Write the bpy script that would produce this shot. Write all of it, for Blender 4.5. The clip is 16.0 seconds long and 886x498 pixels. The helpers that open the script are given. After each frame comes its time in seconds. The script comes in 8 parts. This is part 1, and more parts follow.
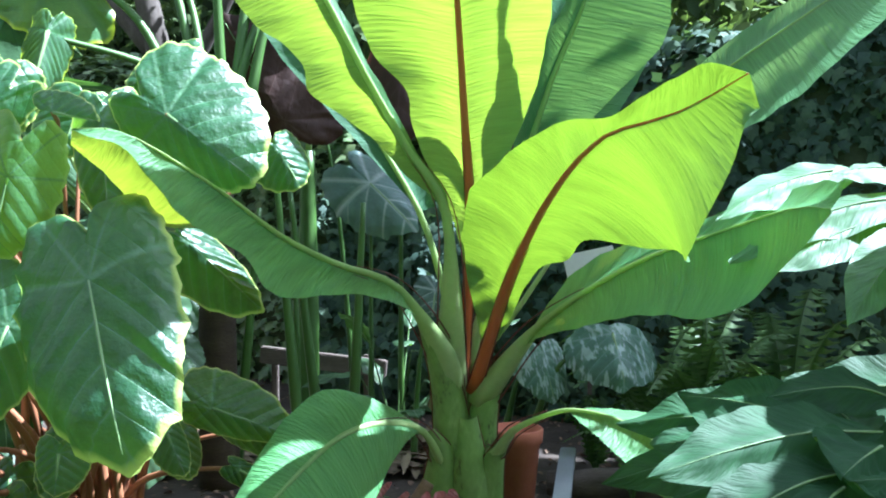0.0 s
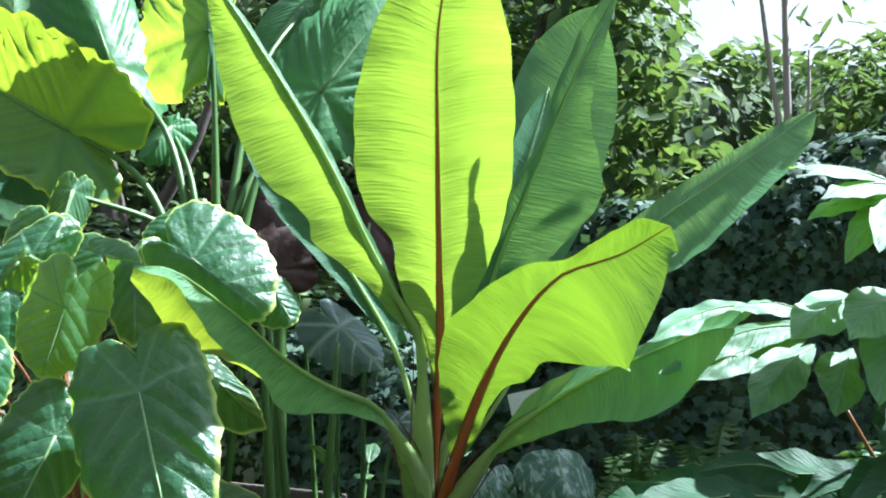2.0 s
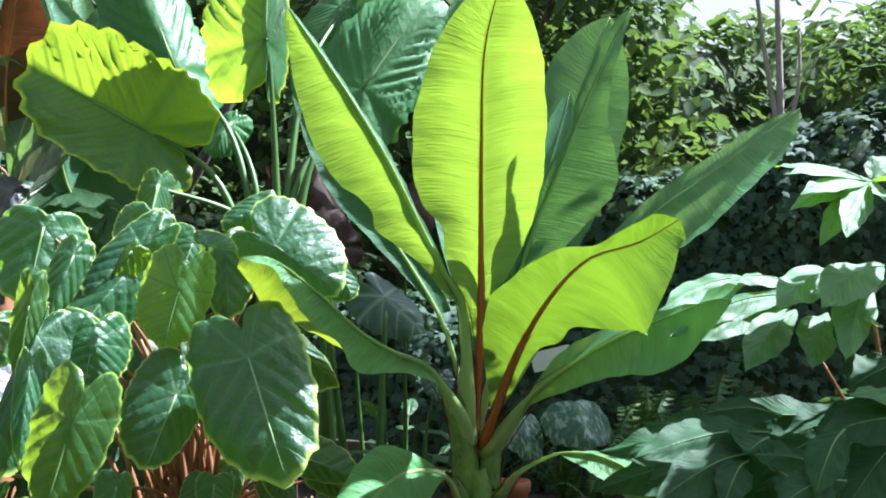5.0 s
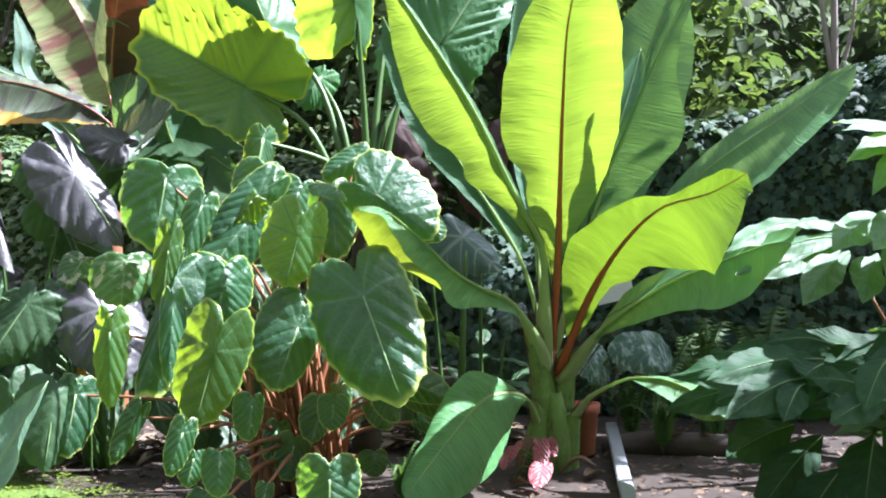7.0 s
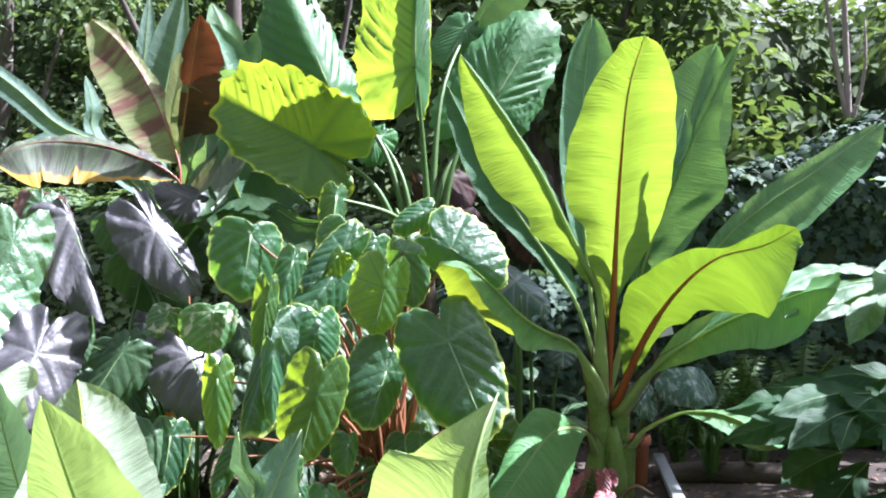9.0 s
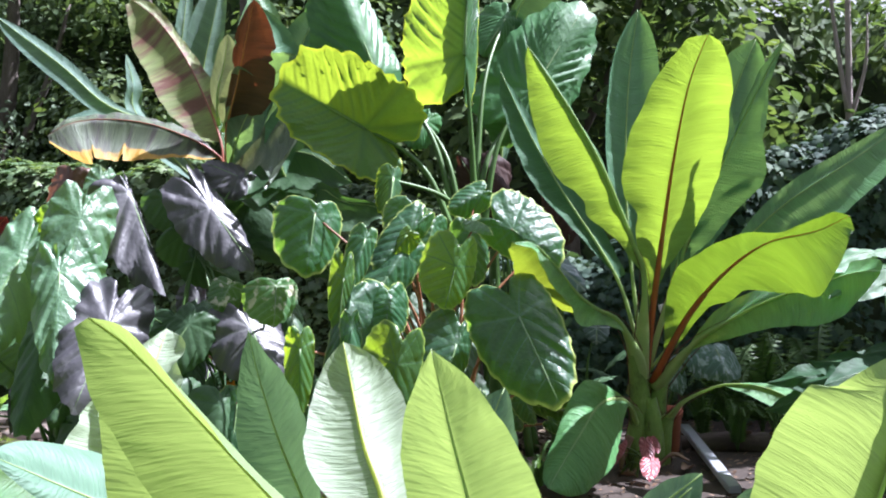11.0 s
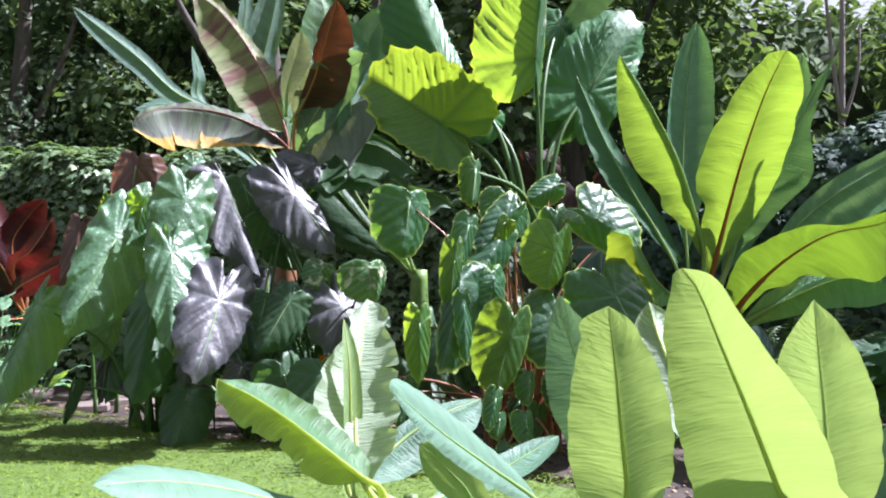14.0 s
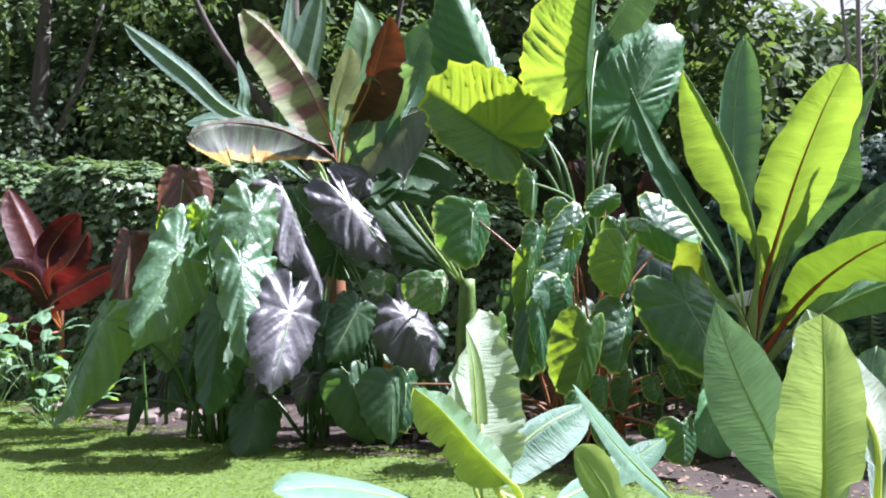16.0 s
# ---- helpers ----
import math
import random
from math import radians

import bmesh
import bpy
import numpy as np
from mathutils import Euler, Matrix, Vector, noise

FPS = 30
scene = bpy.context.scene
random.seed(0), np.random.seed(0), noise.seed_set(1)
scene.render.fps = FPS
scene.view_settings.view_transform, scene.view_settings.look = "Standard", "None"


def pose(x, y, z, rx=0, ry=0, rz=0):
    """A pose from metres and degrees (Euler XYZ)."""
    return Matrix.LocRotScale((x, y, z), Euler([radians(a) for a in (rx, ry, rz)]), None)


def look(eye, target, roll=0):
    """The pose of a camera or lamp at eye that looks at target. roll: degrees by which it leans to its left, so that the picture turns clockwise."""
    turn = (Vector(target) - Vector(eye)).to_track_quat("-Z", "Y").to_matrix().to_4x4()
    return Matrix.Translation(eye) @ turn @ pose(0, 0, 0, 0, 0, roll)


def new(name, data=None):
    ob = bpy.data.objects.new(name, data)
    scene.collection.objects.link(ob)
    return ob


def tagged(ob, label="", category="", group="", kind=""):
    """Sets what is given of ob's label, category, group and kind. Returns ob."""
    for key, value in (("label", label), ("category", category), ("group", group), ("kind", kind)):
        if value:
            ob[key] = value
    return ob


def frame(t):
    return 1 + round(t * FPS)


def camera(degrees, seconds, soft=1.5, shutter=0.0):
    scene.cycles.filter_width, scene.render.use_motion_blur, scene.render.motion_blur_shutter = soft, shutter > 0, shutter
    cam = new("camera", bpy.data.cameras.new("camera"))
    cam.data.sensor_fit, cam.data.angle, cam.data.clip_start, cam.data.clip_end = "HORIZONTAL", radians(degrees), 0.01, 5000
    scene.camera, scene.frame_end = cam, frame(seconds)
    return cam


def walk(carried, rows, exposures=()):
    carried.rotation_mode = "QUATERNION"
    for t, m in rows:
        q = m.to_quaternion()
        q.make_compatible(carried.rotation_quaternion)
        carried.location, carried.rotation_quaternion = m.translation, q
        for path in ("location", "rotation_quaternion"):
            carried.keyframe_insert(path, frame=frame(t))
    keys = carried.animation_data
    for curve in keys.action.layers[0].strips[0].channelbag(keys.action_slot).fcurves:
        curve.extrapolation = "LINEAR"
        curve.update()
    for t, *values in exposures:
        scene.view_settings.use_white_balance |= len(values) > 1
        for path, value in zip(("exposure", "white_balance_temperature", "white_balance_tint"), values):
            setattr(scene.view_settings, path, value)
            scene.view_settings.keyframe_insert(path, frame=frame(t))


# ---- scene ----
cam = camera(50.0, 16.0, soft=2.0)
PATH = [
    (0, (0.114, -0.139, 1.273), (0.069, 1.859, 1.208), -0.2),
    (0.5, (0.03, -0.376, 1.233), (0.046, 1.624, 1.21), -1.0),
    (1, (0.008, -0.529, 1.157), (0.084, 1.47, 1.189), -0.8),
    (1.5, (-0.038, -0.68, 1.098), (0.058, 1.311, 1.257), -0.3),
    (2, (-0.123, -0.79, 1.121), (0.005, 1.185, 1.404), -0.3),
    (2.5, (-0.192, -0.93, 1.16), (-0.041, 1.028, 1.539), -1.0),
    (3, (-0.212, -1.069, 1.194), (-0.039, 0.873, 1.64), -0.5),
    (3.5, (-0.2, -1.206, 1.195), (-0.023, 0.74, 1.626), -1.0),
    (4, (-0.205, -1.307, 1.163), (-0.05, 0.667, 1.445), -0.4),
    (4.5, (-0.263, -1.381, 1.143), (-0.097, 0.602, 1.348), -0.3),
    (5, (-0.387, -1.499, 1.149), (-0.253, 0.487, 1.345), -1.3),
    (7.5, (-0.692, -2.109, 1.202), (-0.662, -0.11, 1.239), -1.1),
    (8, (-0.763, -2.187, 1.219), (-0.742, -0.191, 1.339), -0.8),
    (8.5, (-0.913, -2.332, 1.285), (-0.889, -0.334, 1.378), -1.9),
    (9, (-1.057, -2.497, 1.293), (-1.009, -0.501, 1.412), -2.5),
    (9.5, (-1.18, -2.56, 1.304), (-1.161, -0.562, 1.401), -1.7),
    (12, (-2.056, -2.926, 1.307), (-1.832, -0.939, 1.376), -1.2),
    (12.5, (-2.263, -2.961, 1.282), (-2.008, -0.98, 1.371), -1.0),
    (13, (-2.506, -3.176, 1.262), (-2.236, -1.196, 1.338), -2.4),
    (13.5, (-2.624, -3.315, 1.264), (-2.352, -1.333, 1.283), -2.6),
    (14, (-2.784, -3.317, 1.277), (-2.523, -1.334, 1.325), -1.1),
    (14.5, (-2.943, -3.296, 1.281), (-2.686, -1.313, 1.31), -1.3),
    (15, (-3.118, -3.287, 1.27), (-2.777, -1.317, 1.32), -1.5),
    (15.5, (-3.288, -3.336, 1.302), (-2.922, -1.37, 1.348), -2.4),
    (16, (-3.417, -3.388, 1.307), (-3.113, -1.412, 1.37), -1.8),
]
walk(cam, [(t, look(eye, target, roll)) for t, eye, target, roll in PATH],
     [(0.0, 2.65, 5050, 9), (1.0, 2.6, 5100, 9), (2.5, 2.10, 5300, 7), (3.5, 1.95, 5300, 7), (5.0, 2.15, 5400, 8), (7.5, 2.35, 5550, 22), (9.5, 2.22, 5550, 23), (12.5, 1.72, 5550, 24), (16.0, 1.90, 5550, 25)])

# ---- light ----
SUN_TO = Vector((0.61, 0.04, 0.79)).normalized()      # towards the sun: high on the right, a little behind the bed
world = bpy.data.worlds.new("sky")
scene.world = world
world.use_nodes = True
wn = world.node_tree.nodes
sky = wn.new("ShaderNodeTexSky")
sky.sky_type, sky.sun_disc = "NISHITA", False
sky.sun_elevation = math.asin(SUN_TO.z)
sky.sun_rotation = math.atan2(SUN_TO.x, SUN_TO.y)
sky.air_density, sky.dust_density = 1.0, 3.0
haze = wn.new("ShaderNodeHueSaturation")
haze.inputs["Saturation"].default_value = 0.05
world.node_tree.links.new(sky.outputs[0], haze.inputs["Color"])
world.node_tree.links.new(haze.outputs[0], wn["Background"].inputs[0])
wn["Background"].inputs[1].default_value = 0.052
sun_data = bpy.data.lights.new("sun", "SUN")
sun_data.energy, sun_data.angle, sun_data.color = 5.0, radians(0.53), (1.0, 0.96, 0.89)
sun = new("sun", sun_data)
sun.matrix_world = look(SUN_TO * 30, (0, 0, 0))


# ---- materials ----
def shader(name):
    m = bpy.data.materials.new(name)
    m.use_nodes = True
    t = m.node_tree
    t.nodes.clear()
    return m, t, t.nodes.new("ShaderNodeOutputMaterial")


def node(t, kind, links=(), **values):
    n = t.nodes.new("ShaderNode" + kind)
    for key, v in values.items():
        if key == "op":
            n.operation = v
        elif key == "blend":
            n.data_type, n.blend_type = "RGBA", v
        else:
            n.inputs[int(key[1:])].default_value = v
    for slot, src in links:
        t.links.new(src, n.inputs[slot])
    return n


def calc(t, op, a, b=0.0, c=0.0):
    n = t.nodes.new("ShaderNodeMath")
    n.operation = op
    for i, v in enumerate((a, b, c)):
        if isinstance(v, (int, float)):
            n.inputs[i].default_value = v
        else:
            t.links.new(v, n.inputs[i])
    return n.outputs[0]


def ramp(t, fac, stops):
    n = t.nodes.new("ShaderNodeValToRGB")
    while len(n.color_ramp.elements) < len(stops):
        n.color_ramp.elements.new(0.5)
    for e, (p, c) in zip(n.color_ramp.elements, stops):
        e.position, e.color = p, (*c, 1)
    t.links.new(fac, n.inputs[0])
    return n.outputs[0]


def mix(t, fac, a, b, blend="MIX"):
    n = t.nodes.new("ShaderNodeMix")
    n.data_type, n.blend_type = "RGBA", blend
    for slot, v in ((0, fac), (6, a), (7, b)):
        if isinstance(v, (int, float)):
            n.inputs[slot].default_value = v
        elif isinstance(v, tuple):
            n.inputs[slot].default_value = (*v, 1)
        else:
            t.links.new(v, n.inputs[slot])
    return n.outputs[2]


def noise_tex(t, scale, detail=4.0, vector=None, rough=0.55):
    n = t.nodes.new("ShaderNodeTexNoise")
    n.inputs["Scale"].default_value, n.inputs["Detail"].default_value, n.inputs["Roughness"].default_value = scale, detail, rough
    if vector is not None:
        t.links.new(vector, n.inputs["Vector"])
    return n.outputs["Fac"]


def leaf_material(name, top, through_colour, vein, rough=0.38, clear=0.42, style="heart", vary=0.25, patches=None, edge=None, bump=0.45, ribs=4.3, line=1.0, gloss=0.5):
    """A leaf: glossy cuticle over a body that lets light through. style sets the veins drawn along its UV map."""
    m, t, out = shader(name)
    uv = t.nodes.new("ShaderNodeUVMap")
    uv.uv_map = "UVMap"
    sep = node(t, "SeparateXYZ", [(0, uv.outputs[0])])
    x, y = sep.outputs[0], sep.outputs[1]
    ax = calc(t, "ABSOLUTE", x)
    tex = t.nodes.new("ShaderNodeTexCoord")
    info = t.nodes.new("ShaderNodeObjectInfo")
    if style == "heart":
        q = calc(t, "SUBTRACT", y, calc(t, "MULTIPLY", ax, calc(t, "ADD", 0.38, calc(t, "MULTIPLY", ax, 0.16))))
        tri_w = calc(t, "PINGPONG", calc(t, "ADD", calc(t, "MULTIPLY", q, ribs), 8.0), 0.5)
        fore = node(t, "MapRange", [(0, calc(t, "ADD", y, calc(t, "MULTIPLY", ax, 0.10)))], i1=0.0, i2=0.12).outputs[0]
        lat = calc(t, "SUBTRACT", 1.0, calc(t, "MINIMUM", calc(t, "MULTIPLY", tri_w, 17.0 * 4.3 / ribs / line), 1.0))
        lat = calc(t, "MULTIPLY", lat, calc(t, "MULTIPLY", fore, calc(t, "SUBTRACT", 1.0, calc(t, "MULTIPLY", ax, 0.7))))
        phi = calc(t, "ARCTAN2", ax, y)
        far = calc(t, "SQRT", calc(t, "ADD", calc(t, "MULTIPLY", ax, ax), calc(t, "MULTIPLY", y, y)))
        back = calc(t, "MINIMUM", calc(t, "ABSOLUTE", calc(t, "SUBTRACT", phi, 2.35)), calc(t, "ABSOLUTE", calc(t, "SUBTRACT", phi, 1.72)))
        back = calc(t, "SUBTRACT", 1.0, calc(t, "MINIMUM", calc(t, "MULTIPLY", calc(t, "MULTIPLY", back, far), 34.0 / line), 1.0))
        mid = calc(t, "SUBTRACT", 1.0, calc(t, "MINIMUM", calc(t, "MULTIPLY", ax, 32.0 / line), 1.0))
        mid = calc(t, "MULTIPLY", mid, calc(t, "GREATER_THAN", y, -0.03))
        lines = calc(t, "MAXIMUM", lat, calc(t, "MAXIMUM", mid, calc(t, "MULTIPLY", back, 0.8)))
        fine = noise_tex(t, 60.0, 3, tex.outputs["Object"])
        relief = calc(t, "ADD", calc(t, "MULTIPLY", calc(t, "POWER", calc(t, "MAXIMUM", tri_w, 0.001), 0.5), 0.55), calc(t, "ADD", calc(t, "MULTIPLY", noise_tex(t, 26.0, 3, tex.outputs["Object"]), 0.7), calc(t, "MULTIPLY", noise_tex(t, 9.0, 2, tex.outputs["Object"]), 1.4)))
    else:
        wav = calc(t, "ADD", calc(t, "MULTIPLY", y, 70.0 if style == "banana" else 30.0), calc(t, "MULTIPLY", ax, -3.0))
        mapped = node(t, "CombineXYZ", [(0, calc(t, "MULTIPLY", ax, 0.6)), (1, wav)])
        fine = noise_tex(t, 1.0, 4, mapped.outputs[0], 0.75)
        lines = calc(t, "SUBTRACT", 1.0, calc(t, "MINIMUM", calc(t, "MULTIPLY", ax, 22.0), 1.0))
        bands = noise_tex(t, 1.0, 2, node(t, "CombineXYZ", [(0, calc(t, "MULTIPLY", x, 0.9)), (1, calc(t, "ADD", calc(t, "MULTIPLY", y, 13.0), calc(t, "MULTIPLY", ax, -1.2)))]).outputs[0])
        pleats = calc(t, "PINGPONG", calc(t, "ADD", calc(t, "MULTIPLY", wav, 0.78 if style == "banana" else 1.6), calc(t, "MULTIPLY", bands, 3.0)), 0.5)
        relief = calc(t, "ADD", calc(t, "ADD", fine, calc(t, "MULTIPLY", pleats, 0.26 if style == "banana" else 0.12)), calc(t, "MULTIPLY", bands, 1.5))
    big = noise_tex(t, 3.0, 3, tex.outputs["Object"])
    tone = calc(t, "ADD", calc(t, "MULTIPLY", calc(t, "SUBTRACT", big, 0.5), 0.9), calc(t, "MULTIPLY", calc(t, "SUBTRACT", fine, 0.5), 0.55 if style == "heart" else 1.6))
    if style != "heart":
        tone = calc(t, "ADD", tone, calc(t, "ADD", calc(t, "MULTIPLY", calc(t, "SUBTRACT", bands, 0.5), 1.6), calc(t, "MULTIPLY", calc(t, "SUBTRACT", pleats, 0.25), 0.26 if style == "banana" else 0.1)))
    tone = calc(t, "ADD", tone, calc(t, "MULTIPLY", calc(t, "SUBTRACT", info.outputs["Random"], 0.5), 0.7))
    if style == "heart":
        tone = calc(t, "ADD", tone, calc(t, "MULTIPLY", calc(t, "MULTIPLY", calc(t, "SUBTRACT", 0.22, tri_w), fore), 0.7))
    gain = calc(t, "ADD", 1.0, calc(t, "MULTIPLY", tone, vary * 2))
    col = mix(t, 1.0, top, node(t, "CombineColor", [(0, gain), (1, gain), (2, gain)]).outputs[0], "MULTIPLY")
    col = mix(t, calc(t, "MULTIPLY", lines, min(0.9, 0.75 * line)), col, vein)
    thr = mix(t, 1.0, through_colour, node(t, "CombineColor", [(0, gain), (1, gain), (2, gain)]).outputs[0], "MULTIPLY")
    thr = mix(t, calc(t, "MULTIPLY", lines, 0.8), thr, tuple(c * 0.25 for c in through_colour))
    if patches:
        colour, lo, hi, px, py = patches
        mp = node(t, "CombineXYZ", [(0, calc(t, "MULTIPLY", x, px)), (1, calc(t, "MULTIPLY", y, py)), (2, calc(t, "MULTIPLY", info.outputs["Random"], 20.0))])
        pn = noise_tex(t, 1.0, 3, mp.outputs[0], 0.6)
        mask = ramp(t, pn, [(lo, (0, 0, 0)), (hi, (1, 1, 1))])
        col = mix(t, mask, col, colour)
        thr = mix(t, mask, thr, colour)
    # margin colour: painted rim light on taro and ear, own colour on mottled leaf
    if edge:
        if style == "heart":
            around = t.nodes.new("ShaderNodeUVMap")
            around.uv_map = "Rim"
            rim = ramp(t, node(t, "SeparateXYZ", [(0, around.outputs[0])]).outputs[0], [(0.945, (0, 0, 0)), (0.985, (1, 1, 1))])
        elif len(edge) == 3:
            rim = ramp(t, ax, [(0.86, (0, 0, 0)), (0.99, (1, 1, 1))])
        else:
            rim = ramp(t, calc(t, "ADD", calc(t, "MULTIPLY", x, -1.0), calc(t, "MULTIPLY", calc(t, "SUBTRACT", big, 0.5), 1.2)), [(0.72, (0, 0, 0)), (0.78, (1, 1, 1))])
        edge = edge[:3]
        col = mix(t, rim, col, edge)
        thr = mix(t, rim, thr, edge)
    bmp = t.nodes.new("ShaderNodeBump")
    bmp.inputs["Strength"].default_value, bmp.inputs["Distance"].default_value = bump, 0.016
    t.links.new(relief, bmp.inputs["Height"])
    p = t.nodes.new("ShaderNodeBsdfPrincipled")
    t.links.new(col, p.inputs["Base Color"])
    t.links.new(bmp.outputs[0], p.inputs["Normal"])
    t.links.new(calc(t, "ADD", rough, calc(t, "MULTIPLY", calc(t, "SUBTRACT", big, 0.5), 0.2)), p.inputs["Roughness"])
    p.inputs["IOR"].default_value = 1.5
    p.inputs["Specular IOR Level"].default_value = gloss
    tr = node(t, "BsdfTranslucent", [(0, thr), (1, bmp.outputs[0])])
    mx = node(t, "MixShader", [(1, p.outputs[0]), (2, tr.outputs[0])], i0=clear)
    t.links.new(mx.outputs[0], out.inputs[0])
    return m


def plain_material(name, colours, scale=8.0, rough=0.7, bump=0.3, stretch=(1, 1, 1), clear=0.0, fine=60.0, glow=(1.5, 1.6, 0.8), gloss=0.5, island=0.45):
    """A rough natural surface: two colours mixed by coarse and fine noise."""
    m, t, out = shader(name)
    tex = t.nodes.new("ShaderNodeTexCoord")
    mp = t.nodes.new("ShaderNodeMapping")
    mp.inputs["Scale"].default_value = stretch
    t.links.new(tex.outputs["Object"], mp.inputs[0])
    a, b = noise_tex(t, scale, 5, mp.outputs[0]), noise_tex(t, fine, 3, mp.outputs[0])
    info = t.nodes.new("ShaderNodeObjectInfo")
    geo = t.nodes.new("ShaderNodeNewGeometry")
    f = calc(t, "ADD", calc(t, "MULTIPLY", a, 0.65), calc(t, "MULTIPLY", b, 0.35))
    f = calc(t, "ADD", f, calc(t, "MULTIPLY", calc(t, "SUBTRACT", geo.outputs["Random Per Island"], 0.5), island))
    col = ramp(t, f, [(0.28 + 0.44 * i / max(1, len(colours) - 1), c) for i, c in enumerate(colours)])
    bmp = t.nodes.new("ShaderNodeBump")
    bmp.inputs["Strength"].default_value, bmp.inputs["Distance"].default_value = bump, 0.01
    t.links.new(f, bmp.inputs["Height"])
    p = t.nodes.new("ShaderNodeBsdfPrincipled")
    t.links.new(col, p.inputs["Base Color"])
    t.links.new(bmp.outputs[0], p.inputs["Normal"])
    p.inputs["Roughness"].default_value = rough
    p.inputs["Specular IOR Level"].default_value = gloss
    last = p.outputs[0]
    if clear:
        bright = mix(t, 1.0, col, glow, "MULTIPLY")
        tr = node(t, "BsdfTranslucent", [(0, bright)])
        last = node(t, "MixShader", [(1, last), (2, tr.outputs[0])], i0=clear).outputs[0]
    t.links.new(last, out.inputs[0])
    return m


# copies of one banana leaf; how lit or shaded each hangs is in its colour
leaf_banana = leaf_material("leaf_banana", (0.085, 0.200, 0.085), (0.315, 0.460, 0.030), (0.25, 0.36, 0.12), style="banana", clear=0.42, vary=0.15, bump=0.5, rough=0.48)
leaf_banana_dim = leaf_material("leaf_banana_dim", (0.095, 0.215, 0.120), (0.165, 0.300, 0.060), (0.22, 0.34, 0.14), style="banana", clear=0.32, vary=0.15, bump=0.5)
leaf_banana_shaded = leaf_material("leaf_banana_shaded", (0.050, 0.125, 0.062), (0.120, 0.230, 0.030), (0.15, 0.25, 0.10), style="banana", clear=0.28, vary=0.15, bump=0.5, rough=0.6, gloss=0.25)
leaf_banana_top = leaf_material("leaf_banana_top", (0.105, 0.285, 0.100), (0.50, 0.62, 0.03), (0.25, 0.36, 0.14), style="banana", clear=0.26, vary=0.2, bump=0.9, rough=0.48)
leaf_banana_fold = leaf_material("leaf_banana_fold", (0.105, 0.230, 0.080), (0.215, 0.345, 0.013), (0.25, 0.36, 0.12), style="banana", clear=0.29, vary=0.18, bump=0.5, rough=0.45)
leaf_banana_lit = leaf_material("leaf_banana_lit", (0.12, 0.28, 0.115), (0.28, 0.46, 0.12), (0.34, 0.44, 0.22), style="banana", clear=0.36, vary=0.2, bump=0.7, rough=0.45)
leaf_young = leaf_material("leaf_young", (0.225, 0.325, 0.150), (0.34, 0.45, 0.10), (0.46, 0.49, 0.24), style="banana", clear=0.38, vary=0.08, bump=0.32, rough=0.42)
leaf_torn = leaf_material("leaf_torn", (0.34, 0.42, 0.30), (0.34, 0.46, 0.10), (0.50, 0.54, 0.34), style="banana", clear=0.34, vary=0.15, bump=0.6, rough=0.42)
leaf_blue = leaf_material("leaf_blue", (0.115, 0.205, 0.140), (0.16, 0.27, 0.10), (0.42, 0.49, 0.36), style="banana", clear=0.2, vary=0.2, bump=0.5, rough=0.5, gloss=0.35)
leaf_lime = leaf_material("leaf_lime", (0.10, 0.20, 0.12), (0.50, 0.62, 0.05), (0.42, 0.48, 0.2), style="banana", clear=0.45, vary=0.2, bump=0.7, rough=0.42)
leaf_long_green = leaf_material("leaf_long_green", (0.119, 0.210, 0.165), (0.240, 0.400, 0.080), (0.25, 0.3, 0.15), style="banana", clear=0.4, vary=0.2, rough=0.58)
leaf_mottled = leaf_material("leaf_mottled", (0.17, 0.21, 0.08), (0.32, 0.32, 0.05), (0.16, 0.07, 0.06), style="banana", clear=0.35, vary=0.3, rough=0.5,
                             patches=((0.16, 0.072, 0.048), 0.43, 0.64, 0.6, 9.0))
leaf_mottled_dark = leaf_material("leaf_mottled_dark", (0.085, 0.115, 0.070), (0.20, 0.20, 0.05), (0.14, 0.08, 0.05), style="banana", clear=0.25, vary=0.3, rough=0.55,
                                  patches=((0.042, 0.034, 0.032), 0.46, 0.62, 0.6, 9.0), edge=(0.40, 0.23, 0.02, 1))
leaf_brown = leaf_material("leaf_brown", (0.065, 0.030, 0.018), (0.09, 0.021, 0.006), (0.20, 0.07, 0.03), style="banana", clear=0.30, vary=0.4, rough=0.5)
leaf_pale_gloss = leaf_material("leaf_pale_gloss", (0.147, 0.190, 0.143), (0.270, 0.300, 0.100), (0.25, 0.25, 0.15), style="banana", clear=0.25, rough=0.3)
leaf_red = leaf_material("leaf_red", (0.10, 0.030, 0.028), (0.42, 0.060, 0.018), (0.26, 0.05, 0.04), style="banana", clear=0.5, rough=0.35)
leaf_maroon = leaf_material("leaf_maroon", (0.05, 0.017, 0.02), (0.16, 0.014, 0.01), (0.12, 0.03, 0.03), style="banana", clear=0.3, rough=0.32)
# taro and ear leaves; the glow copies carry backlight in a brighter through colour
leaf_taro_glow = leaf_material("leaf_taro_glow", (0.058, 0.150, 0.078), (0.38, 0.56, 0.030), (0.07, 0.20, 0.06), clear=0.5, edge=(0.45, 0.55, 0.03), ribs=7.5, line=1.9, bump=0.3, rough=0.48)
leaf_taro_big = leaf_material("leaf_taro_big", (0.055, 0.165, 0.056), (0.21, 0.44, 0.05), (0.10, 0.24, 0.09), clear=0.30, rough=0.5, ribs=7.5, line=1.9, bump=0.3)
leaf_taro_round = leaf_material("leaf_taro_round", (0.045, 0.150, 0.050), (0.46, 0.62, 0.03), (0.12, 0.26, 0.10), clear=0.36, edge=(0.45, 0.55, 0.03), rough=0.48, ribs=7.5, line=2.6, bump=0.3)
